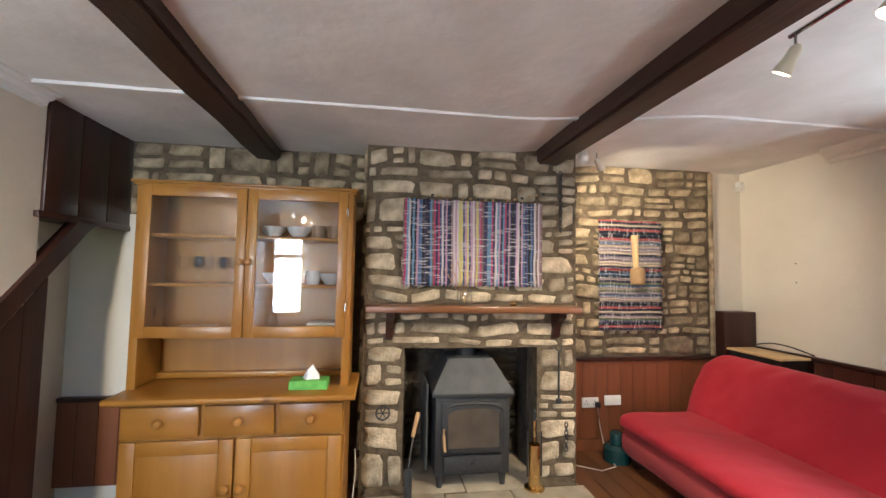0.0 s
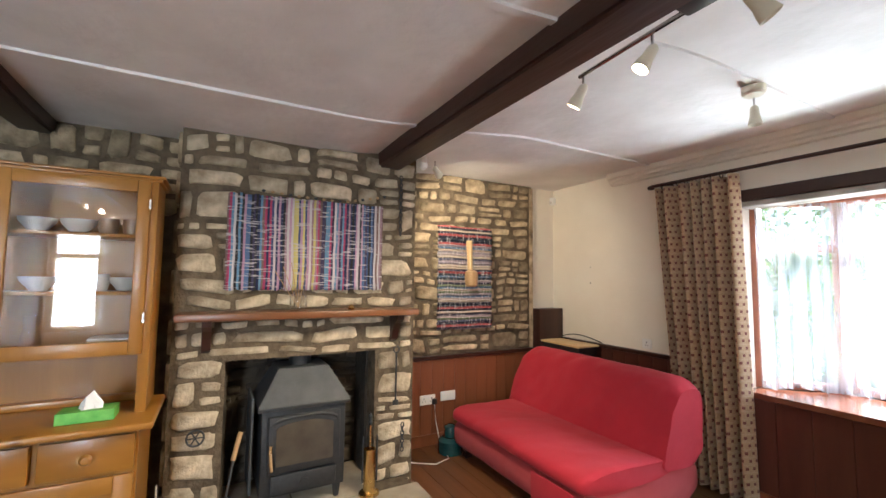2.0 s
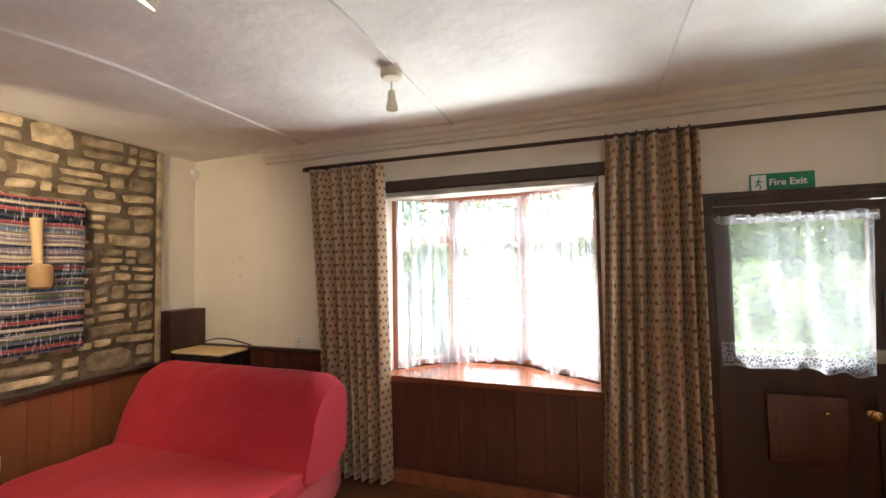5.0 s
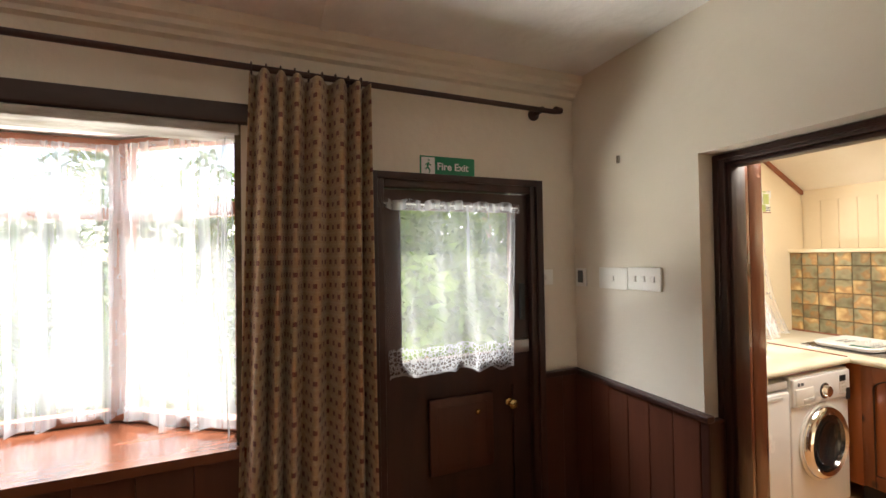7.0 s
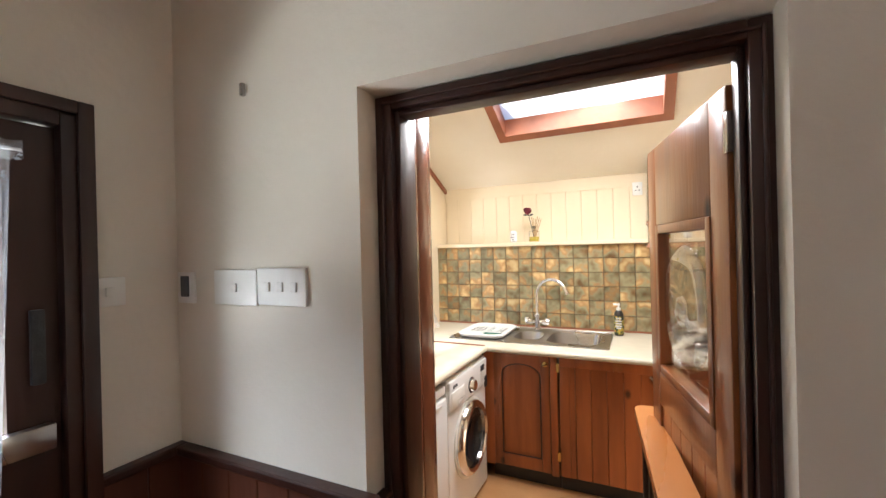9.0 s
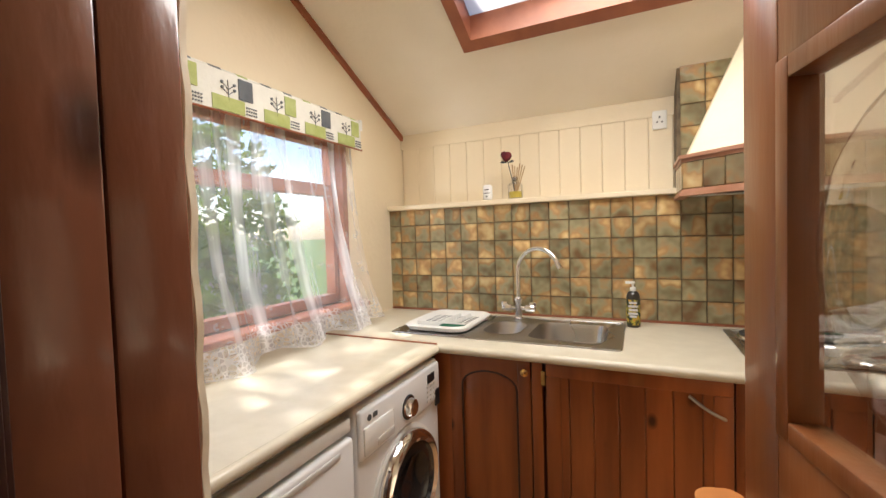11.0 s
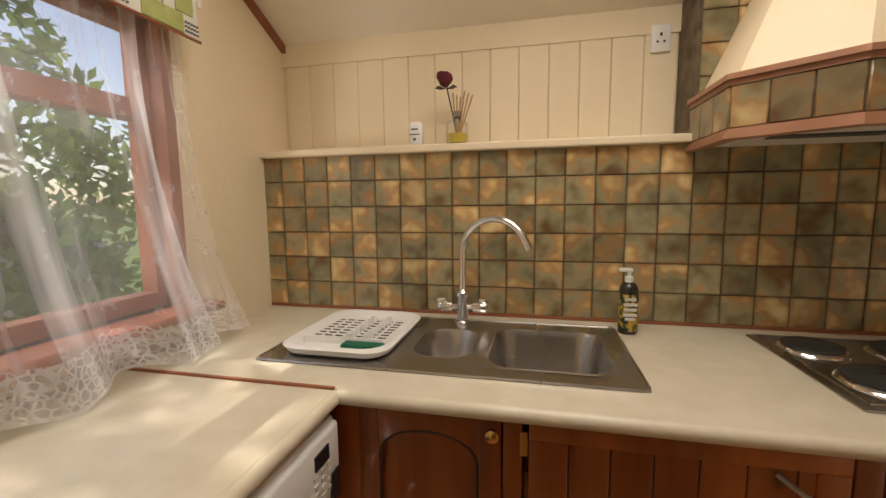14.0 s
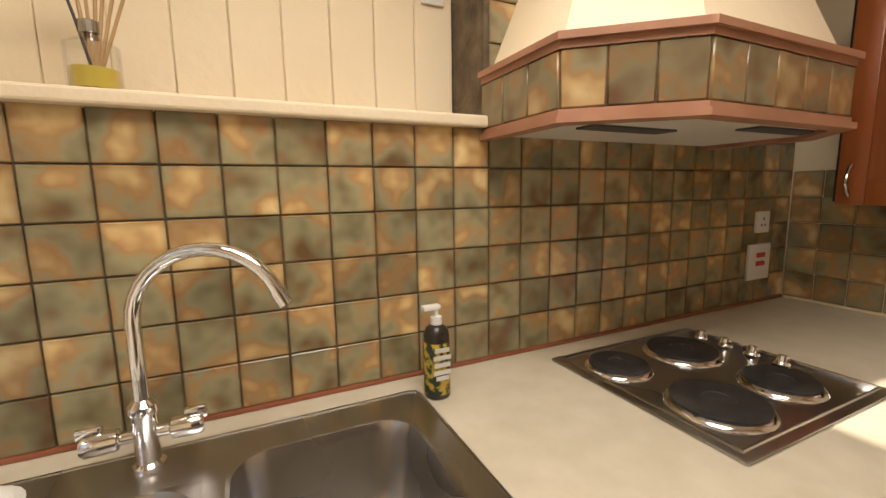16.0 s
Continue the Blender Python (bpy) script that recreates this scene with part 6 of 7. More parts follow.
def hob():
    t = thing("electric_hob", (1.96, -3.58, 0.905), "stainless steel hob with four black electric plates", "hob")
    part("tray", box(bmesh.new(), 1.665, 2.26, -3.84, -3.31, 0.903, 0.913, 0.006, 2), M_STEEL, t)
    part("raised_edge", tube(bmesh.new(), [(1.69, -3.815, 0.914), (2.235, -3.815, 0.914), (2.235, -3.335, 0.914), (1.69, -3.335, 0.914), (1.69, -3.815, 0.914)], 0.005, 6), M_STEEL, t)
    for x, y, r in ((2.145, -3.70, 0.075), (1.90, -3.69, 0.092), (2.11, -3.455, 0.098), (1.875, -3.45, 0.078)):
        ring = part("plate_ring", lathe(bmesh.new(), [(r + 0.013, 0), (r + 0.012, 0.003), (r + 0.003, 0.011), (r - 0.004, 0.012)], (x, y, 0.913), seg=36), M_CHROME, t)
        part("hotplate", lathe(bmesh.new(), [(r, 0.008), (r, 0.018), (r - 0.006, 0.021), (r * 0.34, 0.02), (r * 0.32, 0.017), (0.001, 0.017)], (x, y, 0.913), seg=36), M_HOTPLATE, ring)
    for k in range(4):
        part("knob", lathe(bmesh.new(), [(0.02, 0), (0.019, 0.006), (0.015, 0.01), (0.014, 0.026), (0.003, 0.028)], (1.735, -3.74 + k * 0.075, 0.913), (-0.2, 0, 1)), M_CHROME, t)


hob()


def soap():
    t = thing("soap_bottle", (2.64, -3.80, 0.905), "dark soap bottle with a flowery label and pump", "bottle")
    dark = mat("dark_bottle_plastic", (0.02, 0.016, 0.012), (0.035, 0.03, 0.025), 0.3, 20, 0)
    part("bottle", lathe(bmesh.new(), [(0.028, 0), (0.031, 0.005), (0.031, 0.155), (0.024, 0.172), (0.012, 0.18)], (2.64, -3.80, 0.906)), dark, t)
    lab = mat("flowery_label", (0.02, 0.06, 0.015), (0.72, 0.2, 0.03), 0.5, 48, 0)
    e = lab.node_tree.nodes["Color Ramp"].color_ramp.elements
    e.new(0.45).color, e.new(0.55).color = (0.02, 0.02, 0.02, 1), (0.5, 0.42, 0.05, 1)
    part("label", lathe(bmesh.new(), [(0.0315, 0), (0.0318, 0.001), (0.0318, 0.125), (0.0315, 0.126)], (2.64, -3.80, 0.918)), lab, t, "colourful flowery label")
    bm = bmesh.new()
    for k, (z, w) in enumerate(((1.03, 0.018), (1.012, 0.022), (0.994, 0.02), (0.976, 0.022), (0.962, 0.016))):
        box(bm, 2.64 - w, 2.64 + w, -3.7685, -3.766, z - 0.005, z + 0.005)
    part("label_bars", bm, M_CHINA, t, smooth=False)
    part("collar", lathe(bmesh.new(), [(0.014, 0), (0.014, 0.018), (0.006, 0.02), (0.006, 0.035)], (2.64, -3.80, 1.085)), M_PLASTIC, t)
    part("pump", box(bmesh.new(), 2.63, 2.675, -3.81, -3.79, 1.12, 1.133, 0.004), M_PLASTIC, t)


soap()


def cabinets():
    def base(x0, x1, label):
        t = thing("base_cabinet", ((x0 + x1) / 2, -3.5, 0), label, "cabinet", "kitchen base cabinets")
        part("carcass", boxes((x0, x1, TY + 0.01, -3.262, 0.1, 0.70)), M_KPINE, t, smooth=False)
        part("plinth", boxes((x0, x1, -3.9, -3.30, 0, 0.1)), M_BLACK, t, smooth=False)
        return t

    def boards_door(t, x0, x1, handle):
        d = part("door", boxes((x0, x1, -3.262, -3.25, 0.11, 0.858)), M_KPINE, t, smooth=False)
        n = max(2, round((x1 - x0) / 0.095))
        w = (x1 - x0) / n
        for i in range(n):
            part("board", box(bmesh.new(), x0 + i * w + 0.001, x0 + (i + 1) * w - 0.001, -3.25, -3.238, 0.11, 0.86, 0.003, 1), M_KPINE, d)
        for nm, b in (("rail", (x0, x1, -3.262, -3.233, 0.80, 0.861)), ("stile", (x0, x0 + 0.06, -3.262, -3.234, 0.11, 0.799)), ("stile", (x1 - 0.06, x1, -3.262, -3.234, 0.11, 0.799))):
            part(nm, boxes(b, bevel=0.003), M_KPINE, d)
        hx = handle
        pts = [(hx + 0.055 - 0.11 * k / 10, -3.231 + 0.024 * math.sin(math.pi * k / 10), 0.79 - 0.07 * k / 10) for k in range(11)]
        part("handle", tube(bmesh.new(), pts, 0.006, 8), M_STEEL, d, "steel bow handle")
    t = base(2.98, 3.43, "red-stained pine corner cabinet with an arched panel door")
    part("stile", boxes((3.40, 3.475, -3.262, -3.24, 0.1, 0.866)), M_KPINE, t, smooth=False)
    d = part("door", boxes((3.03, 3.085, -3.262, -3.238, 0.11, 0.858), (3.345, 3.40, -3.262, -3.238, 0.11, 0.858), (3.085, 3.345, -3.262, -3.238, 0.11, 0.19), bevel=0.003), M_KPINE, t)
    top = [(3.085, 0.858), (3.345, 0.858), (3.345, 0.72)] + [(3.215 + 0.13 * math.cos(a), 0.72 + 0.075 * math.sin(a)) for a in (math.pi * k / 12 for k in range(1, 12))] + [(3.085, 0.72)]
    part("arched_rail", prism(bmesh.new(), top, "y", -3.262, -3.238), M_KPINE, d, smooth=False)
    part("panel", boxes((3.085, 3.345, -3.262, -3.254, 0.19, 0.80)), M_KPINE, d, smooth=False)
    # dark tube laid along the panel edge to draw its shadow gap
    ring = [(3.089, 0.194), (3.341, 0.194), (3.341, 0.72)] + [(3.215 + 0.126 * math.cos(a), 0.72 + 0.071 * math.sin(a)) for a in (math.pi * k / 12 for k in range(1, 12))] + [(3.089, 0.72), (3.089, 0.194)]
    part("bead", tube(bmesh.new(), [(x, -3.2405, z) for x, z in ring], 0.0045, 6), M_DARKWOOD, d, "dark line drawn as the shadow gap round the arched panel")
    part("knob", lathe(bmesh.new(), [(0.009, 0), (0.008, 0.01), (0.016, 0.018), (0.016, 0.026), (0.006, 0.032)], (3.05, -3.238, 0.81), (0, 1, 0)), M_BRASS, d)
    part("post", boxes((2.98, 3.025, -3.262, -3.235, 0.1, 0.866), bevel=0.003), M_KPINE, t)
    for z in (0.2, 0.76):
        part("hinge", boxes((2.968, 2.985, -3.24, -3.232, z, z + 0.06)), M_BRASS, t, smooth=False)
    t = base(2.32, 2.975, "red-stained boarded pine cabinet below the sink")
    boards_door(t, 2.32, 2.965, 2.40)
    part("repair_patch", boxes((2.60, 2.655, -3.234, -3.2305, 0.805, 0.855)), M_DOORPINE, t, smooth=False)
    t = base(1.75, 2.315, "red-stained boarded pine cabinet below the hob")
    boards_door(t, 1.76, 2.26, 2.17)
    part("post", boxes((2.265, 2.315, -3.262, -3.236, 0.1, 0.866), bevel=0.003), M_KPINE, t)
    t = base(0.9, 1.745, "red-stained boarded pine cabinet in the corner")
    boards_door(t, 0.95, 1.74, 1.1)
    # wall cupboard
    w = thing("wall_cupboard", (1.05, -3.3, 1.33), "red-brown panelled wall cupboard with a bow handle", "cupboard")
    part("carcass", boxes((0.892, 1.20, -3.66, -3.05, 1.34, 2.05)), M_BLACK, w, smooth=False)
    d = part("door", boxes((1.202, 1.225, -3.645, -3.57, 1.33, 2.06), (1.202, 1.225, -3.135, -3.06, 1.33, 2.06), (1.202, 1.225, -3.57, -3.135, 1.33, 1.41), (1.202, 1.225, -3.57, -3.135, 1.97, 2.06), bevel=0.004), M_KPINE, w)
    part("panel", boxes((1.202, 1.215, -3.57, -3.135, 1.41, 1.97)), M_KPINE, d, smooth=False)
    part("handle", tube(bmesh.new(), [(1.225 + 0.03 * math.sin(math.pi * k / 10), -3.61, 1.36 + 0.1 * k / 10) for k in range(11)], 0.006, 8), M_STEEL, d, "steel bow handle")


cabinets()


def appliances():
    t = thing("washing_machine", (3.75, -2.89, 0), "white front-loading washing machine with a chrome door", "washing machine")
    part("body", box(bmesh.new(), 3.44, 4.05, -3.185, -2.59, 0.02, 0.845, 0.012, 3), M_WHITE, t)
    part("control_panel", box(bmesh.new(), 3.425, 3.45, -3.18, -2.595, 0.665, 0.835, 0.012, 3), M_WHITE, t)
    part("drawer", box(bmesh.new(), 3.419, 3.43, -2.79, -2.61, 0.68, 0.775, 0.008), M_PLASTIC, t)
    part("drawer_grip", box(bmesh.new(), 3.4165, 3.421, -2.785, -2.68, 0.688, 0.715, 0.004), M_CHINA, t)
    part("dial", lathe(bmesh.new(), [(0.042, 0), (0.042, 0.006), (0.036, 0.008), (0.032, 0.026), (0.026, 0.03), (0.002, 0.03)], (3.425, -2.90, 0.735), (-1, 0, 0), 28), M_CHROME, t)
    part("dial_ring", lathe(bmesh.new(), [(0.047, 0), (0.047, 0.004), (0.04, 0.006), (0.002, 0.006)], (3.4255, -2.90, 0.735), (-1, 0, 0), 28), M_BLACK, t)
    part("display", boxes((3.421, 3.426, -3.12, -3.06, 0.77, 0.805)), M_BLACK, t, smooth=False)
    part("badge", boxes((3.421, 3.426, -3.165, -3.125, 0.65, 0.72)), M_BLACK, t, smooth=False)
    bm = bmesh.new()
    for i in range(3):
        for k in range(4):
            box(bm, 3.422, 3.4255, -3.15 + 0.03 * i + 0.02, -3.15 + 0.03 * i + 0.036, 0.69 + k * 0.02, 0.699 + k * 0.02)
    part("buttons", bm, M_CHINA, t, smooth=False)
    bm = bmesh.new()
    lathe(bm, [(0.011, 0), (0.011, 0.002), (0.001, 0.002)], (3.425, -2.645, 0.80), (-1, 0, 0), 14)
    box(bm, 3.4225, 3.4255, -2.69, -2.665, 0.792, 0.808)
    part("maker_mark", bm, M_GREYIRON, t, "small dark maker's mark", False)
    c = (3.44, -2.885, 0.43)
    door = part("door_ring", lathe(bmesh.new(), [(0.215, 0), (0.215, 0.02), (0.205, 0.04), (0.185, 0.05), (0.168, 0.04), (0.165, 0.02), (0.164, 0.0)], c, (-1, 0, 0), 40), M_CHROME, t)
    part("door_surround", lathe(bmesh.new(), [(0.23, 0), (0.23, 0.008), (0.21, 0.010), (0.2, 0)], c, (-1, 0, 0), 40), M_PLASTIC, door)
    part("porthole", lathe(bmesh.new(), [(0.166, 0.006), (0.166, 0.03), (0.13, 0.035), (0.1, 0.012), (0.002, 0.002)], c, (-1, 0, 0), 36), mat("dark_porthole_glass", (0.01, 0.011, 0.012), (0.02, 0.022, 0.025), 0.06, 5, 0), door)
    part("red_tray", boxes((3.47, 3.6, -3.05, -2.62, 0.846, 0.862)), M_RED, t, smooth=False)
    f = thing("freezer", (3.75, -2.28, 0), "white under-counter freezer with a recessed grip", "freezer")
    part("body", box(bmesh.new(), 3.48, 4.05, -2.57, -2.02, 0.02, 0.83, 0.008), M_WHITE, f)
    part("door", box(bmesh.new(), 3.432, 3.478, -2.57, -2.02, 0.06, 0.77, 0.012, 3), M_WHITE, f)
    part("top_trim", box(bmesh.new(), 3.44, 3.48, -2.57, -2.02, 0.785, 0.83, 0.008), M_PLASTIC, f)
    part("grip", boxes((3.427, 3.435, -2.50, -2.10, 0.735, 0.752), bevel=0.003), M_CHINA, f)
    for (tt, xs, ys) in ((t, (3.5, 3.98), (-3.12, -2.66)), (f, (3.52, 3.98), (-2.5, -2.08))):
        for x in xs:
            for y in ys:
                part("foot", rod(bmesh.new(), (x, y, 0.0), (x, y, 0.03), 0.02), M_BLACK, tt)


appliances()


def hood():
    t = thing("cooker_hood", (1.96, -3.7, 1.54), "cream plastered cooker hood with a tiled band and mouldings", "cooker hood")
    lo = [(2.44, TY + 0.002), (2.44, -3.62), (2.23, -3.445), (1.69, -3.445), (1.48, -3.62), (1.48, TY + 0.002)]

    def scaled(k, g=0.0):
        return [(1.96 + (x - 1.96) * k, TY + 0.002 + (y - TY - 0.002) * (k + g)) for x, y in lo]
    part("band", prism(bmesh.new(), scaled(0.985), "z", 1.55, 1.68), M_MORTAR, t, smooth=False)
    part("underside", prism(bmesh.new(), scaled(0.97), "z", 1.543, 1.55), M_PLASTIC, t, smooth=False)
    for z0, z1, k in ((1.53, 1.545, 1.02), (1.545, 1.558, 1.0), (1.675, 1.69, 1.0), (1.69, 1.705, 1.02)):
        bm = bmesh.new()
        o, i = scaled(k), scaled(0.93)
        for q in range(5):
            vs = [bm.verts.new((*p, z)) for z in (z0, z1) for p in (o[q], o[q + 1], i[q + 1], i[q])]
            for fc in ((0, 1, 2, 3), (4, 5, 6, 7), (0, 1, 5, 4), (1, 2, 6, 5), (2, 3, 7, 6), (3, 0, 4, 7)):
                bm.faces.new([vs[n] for n in fc])
        part("moulding", bm, M_TERRA, t, "pink-brown wooden moulding", False)
    bm = bmesh.new()
    a = [bm.verts.new((*p, 1.70)) for p in scaled(0.95)]
    b = [bm.verts.new((*p, 2.34)) for p in scaled(0.36, 0.1)]
    bm.faces.new(a), bm.faces.new(b)
    for i in range(6):
        bm.faces.new((a[i], a[(i + 1) % 6], b[(i + 1) % 6], b[i]))
    part("canopy", bm, M_KITCHEN, t, smooth=False)
    part("grille", boxes((2.02, 2.30, -3.72, -3.66, 1.538, 1.545)), M_GREYIRON, t, smooth=False)
    part("grille", boxes((1.6, 1.88, -3.6, -3.54, 1.538, 1.545)), M_GREYIRON, t, smooth=False)
    o = scaled(0.985)
    for q, n in ((0, 3), (1, 3), (2, 5), (3, 3)):
        p0, p1 = Vector((*o[q], 0)), Vector((*o[q + 1], 0))
        d = (p1 - p0) / n
        ang = math.degrees(math.atan2(d.y, d.x))
        w = d.length
        for i in range(n):
            bm = box(bmesh.new(), -w / 2 + 0.0015, w / 2 - 0.0015, -0.006, 0.006, 1.56, 1.674, 0.003, 1)
            bmesh.ops.transform(bm, matrix=pose(*(p0 + d * (i + 0.5)), 0, 0, ang), verts=bm.verts[:])
            part("tile", bm, M_TILE, t)


hood()
t = plate("cooker_switch", (1.115, TY + 0.008, 1.085), (0, 1, 0), 0.15, 0.15, "white cooker switch with red rockers")
red = mat("red_rocker", (0.5, 0.02, 0.015), (0.55, 0.03, 0.02), 0.35, 9, 0)
for z in (1.07, 1.105):
    part("rocker", boxes((1.09, 1.14, TY + 0.02, TY + 0.027, z, z + 0.018)), red, t, smooth=False)
plate("wall_socket", (1.11, TY + 0.008, 1.25), (0, 1, 0), 0.088, 0.088, "small white socket above the cooker switch", 1)
plate("wall_socket", (2.50, PY + 0.012, 1.98), (0, 1, 0), 0.07, 0.1, "cream socket high beside the tiled pier", 1)


def shelf_things():
    t = thing("reed_diffuser", (3.27, -3.99, 1.592), "glass reed diffuser with yellow oil and a dried rose", "diffuser")
    part("bottle", lathe(bmesh.new(), [(0.042, 0), (0.044, 0.004), (0.044, 0.085), (0.018, 0.10), (0.016, 0.115), (0.014, 0.115), (0.016, 0.098), (0.041, 0.084), (0.041, 0.006), (0.002, 0.005)], (3.27, -3.96, 1.593)), M_GLASS, t)
    part("oil", lathe(bmesh.new(), [(0.04, 0.005), (0.04, 0.042), (0.002, 0.042)], (3.27, -3.96, 1.593)), mat("yellow_oil", (0.55, 0.42, 0.05), (0.6, 0.48, 0.08), 0.15, 5, 0), t, "yellow oil")
    part("collar", lathe(bmesh.new(), [(0.017, 0), (0.017, 0.022), (0.012, 0.024)], (3.27, -3.96, 1.70)), M_STEEL, t)
    for k in range(6):
        part("reed", rod(bmesh.new(), (3.27, -3.96, 1.60), (3.27 - 0.017 * k + 0.02, -3.96 + 0.006 * (k - 3), 1.80 - 0.010 * (k % 3)), 0.0034, seg=6), M_MALLET, t)
    part("stem", tube(bmesh.new(), [(3.27, -3.96, 1.62), (3.29, -3.955, 1.73), (3.31, -3.95, 1.82)], 0.003, 6), M_IRON, t)
    bm = bmesh.new()
    for k in range(9):
        a = 2.4 * k
        lathe(bm, [(0.002, 0), (0.016, 0.012), (0.02, 0.03), (0.012, 0.045)], (3.315 + 0.01 * math.cos(a) * (k / 9), -3.95 + 0.01 * math.sin(a), 1.815 + 0.002 * k), (0.25 * math.cos(a), 0.25 * math.sin(a), 1), 8)
    part("rose", bm, mat("dried_rose", (0.06, 0.005, 0.012), (0.14, 0.01, 0.02), 0.8, 60, 0.4), t, "dark dried rose")
    for s in (-1, 1):
        part("leaf", prism(bmesh.new(), [(3.312, 1.81), (3.312 + s * 0.03, 1.825), (3.312 + s * 0.045, 1.815), (3.312 + s * 0.025, 1.808)], "y", -3.952, -3.949), M_IRON, t, smooth=False)
    f = thing("air_freshener", (3.44, -3.95, 1.592), "small white plug-in air freshener standing on the shelf", "air freshener")
    part("case", box(bmesh.new(), 3.41, 3.468, -3.97, -3.93, 1.593, 1.69, 0.018, 4), M_WHITE, f)
    part("vents", boxes((3.425, 3.452, -3.931, -3.928, 1.655, 1.66), (3.42, 3.458, -3.931, -3.928, 1.635, 1.639), (3.434, 3.444, -3.931, -3.928, 1.612, 1.622)), M_GREYIRON, f, smooth=False)


shelf_things()
def kitchen_blind():
    t = thing("roller_blind", (4.05, -2.9, 1.95), "rolled-up green, white and grey patterned blind", "blind")
    pal = [mat("blind_white", (0.72, 0.70, 0.62), (0.78, 0.76, 0.68), 0.8, 20, 0.1), mat("blind_green", (0.36, 0.40, 0.12), (0.46, 0.5, 0.2), 0.8, 20, 0.1), mat("blind_grey", (0.10, 0.11, 0.12), (0.15, 0.16, 0.17), 0.8, 20, 0.1)]
    part("roll", rod(bmesh.new(), (4.05, -3.49, 2.03), (4.05, -2.30, 2.03), 0.026, seg=18), pal[0], t)
    for k in range(10):
        y = -3.45 + k * 0.118
        part("roll_patch", rod(bmesh.new(), (4.05, y, 2.03), (4.05, y + 0.05, 2.03), 0.0268, seg=18), pal[2 if k % 3 else 1], t)
    part("hanging_cloth", boxes((4.022, 4.028, -3.48, -2.31, 1.885, 2.04)), pal[0], t, smooth=False)
    for k in range(5):
        y = -2.32 - k * 0.235
        part("patch", boxes((4.018, 4.021, y - 0.16, y - 0.02, 1.89, 1.945)), pal[1], t, smooth=False)
        part("patch", boxes((4.018, 4.021, y - 0.20, y - 0.135, 1.95, 2.03)), pal[2 if k % 2 else 1], t, smooth=False)
        bm = bmesh.new()
        for i in range(5):
            for j in range(3):
                rod(bm, (4.0215, y - 0.17 - i * 0.011, 1.90 + j * 0.013), (4.0175, y - 0.17 - i * 0.011, 1.90 + j * 0.013), 0.0035, seg=6)
        part("dots", bm, pal[2], t, smooth=False)
        bm = bmesh.new()
        tube(bm, [(4.0195, y - 0.09, 1.93), (4.0195, y - 0.09, 1.97), (4.0195, y - 0.088, 2.01)], 0.002, 4)
        for s in (-1, 1):
            for z in (1.955, 1.975):
                rod(bm, (4.0195, y - 0.09, z), (4.0195, y - 0.09 + s * 0.025, z + 0.02), 0.0015, seg=4)
                rod(bm, (4.0215, y - 0.09 + s * 0.027, z + 0.022), (4.0175, y - 0.09 + s * 0.027, z + 0.022), 0.006, seg=8)
        part("twig", bm, pal[2], t, smooth=False)
    part("bracket", boxes((4.03, KX, -3.51, -3.495, 2.0, 2.06)), M_PLASTIC, t, smooth=False)
    part("bottom_bar", rod(bmesh.new(), (4.025, -3.49, 1.885), (4.025, -2.30, 1.885), 0.005, seg=8), M_REDWOOD, t)
    def hang(u, v, w):
        low = (1 - v) ** 2
        z = 1.93 - (1.03 + 0.06 * noise.noise(Vector((u * 4.2, 3, 0))) - 0.05 * u) * (1 - v)
        return (4.07 - w - 0.10 * low - 0.10 * max(0, 0.25 - v), -2.34 - (1.09 + 0.06 * low) * u + 0.05 * low * (0.5 - u) + 0.05 * low * noise.noise(Vector((u * 3, 8, 0))), max(0.912, z))
    cloth("net_curtain", 0, 1, 0.0, 1.0, hang, 170, 30, lambda u, k: folds(u, k, 5, 2.0) * 1.25, M_LACE, "white lace net curtain over the kitchen window", "net curtain", 0)


kitchen_blind()
t = thing("extension_lead", (3.75, -2.02, 0.905), "cream four-way extension socket with a coiled lead", "extension lead")
part("case", box(bmesh.new(), 3.64, 3.71, -2.19, -1.89, 0.903, 0.935, 0.006), M_IVORY, t)
for k in range(3):
    y = -2.15 + k * 0.09
    part("socket_holes", boxes((3.668, 3.676, y, y + 0.014, 0.9345, 0.9355), (3.655, 3.665, y + 0.03, y + 0.036, 0.9345, 0.9355), (3.68, 3.69, y + 0.03, y + 0.036, 0.9345, 0.9355)), M_BLACK, t, smooth=False)
part("lead", tube(bmesh.new(), [(3.675, -2.19, 0.918)] + [(3.74 - 0.09 * math.cos(a), -2.20 - 0.06 * math.sin(a) * 0.8, 0.915) for a in (0.3 + k * 0.3 for k in range(9))] + [(3.88, -2.05, 0.912), (3.95, -1.92, 0.912), (3.98, -1.8, 0.912)], 0.005, 6), M_IVORY, t)
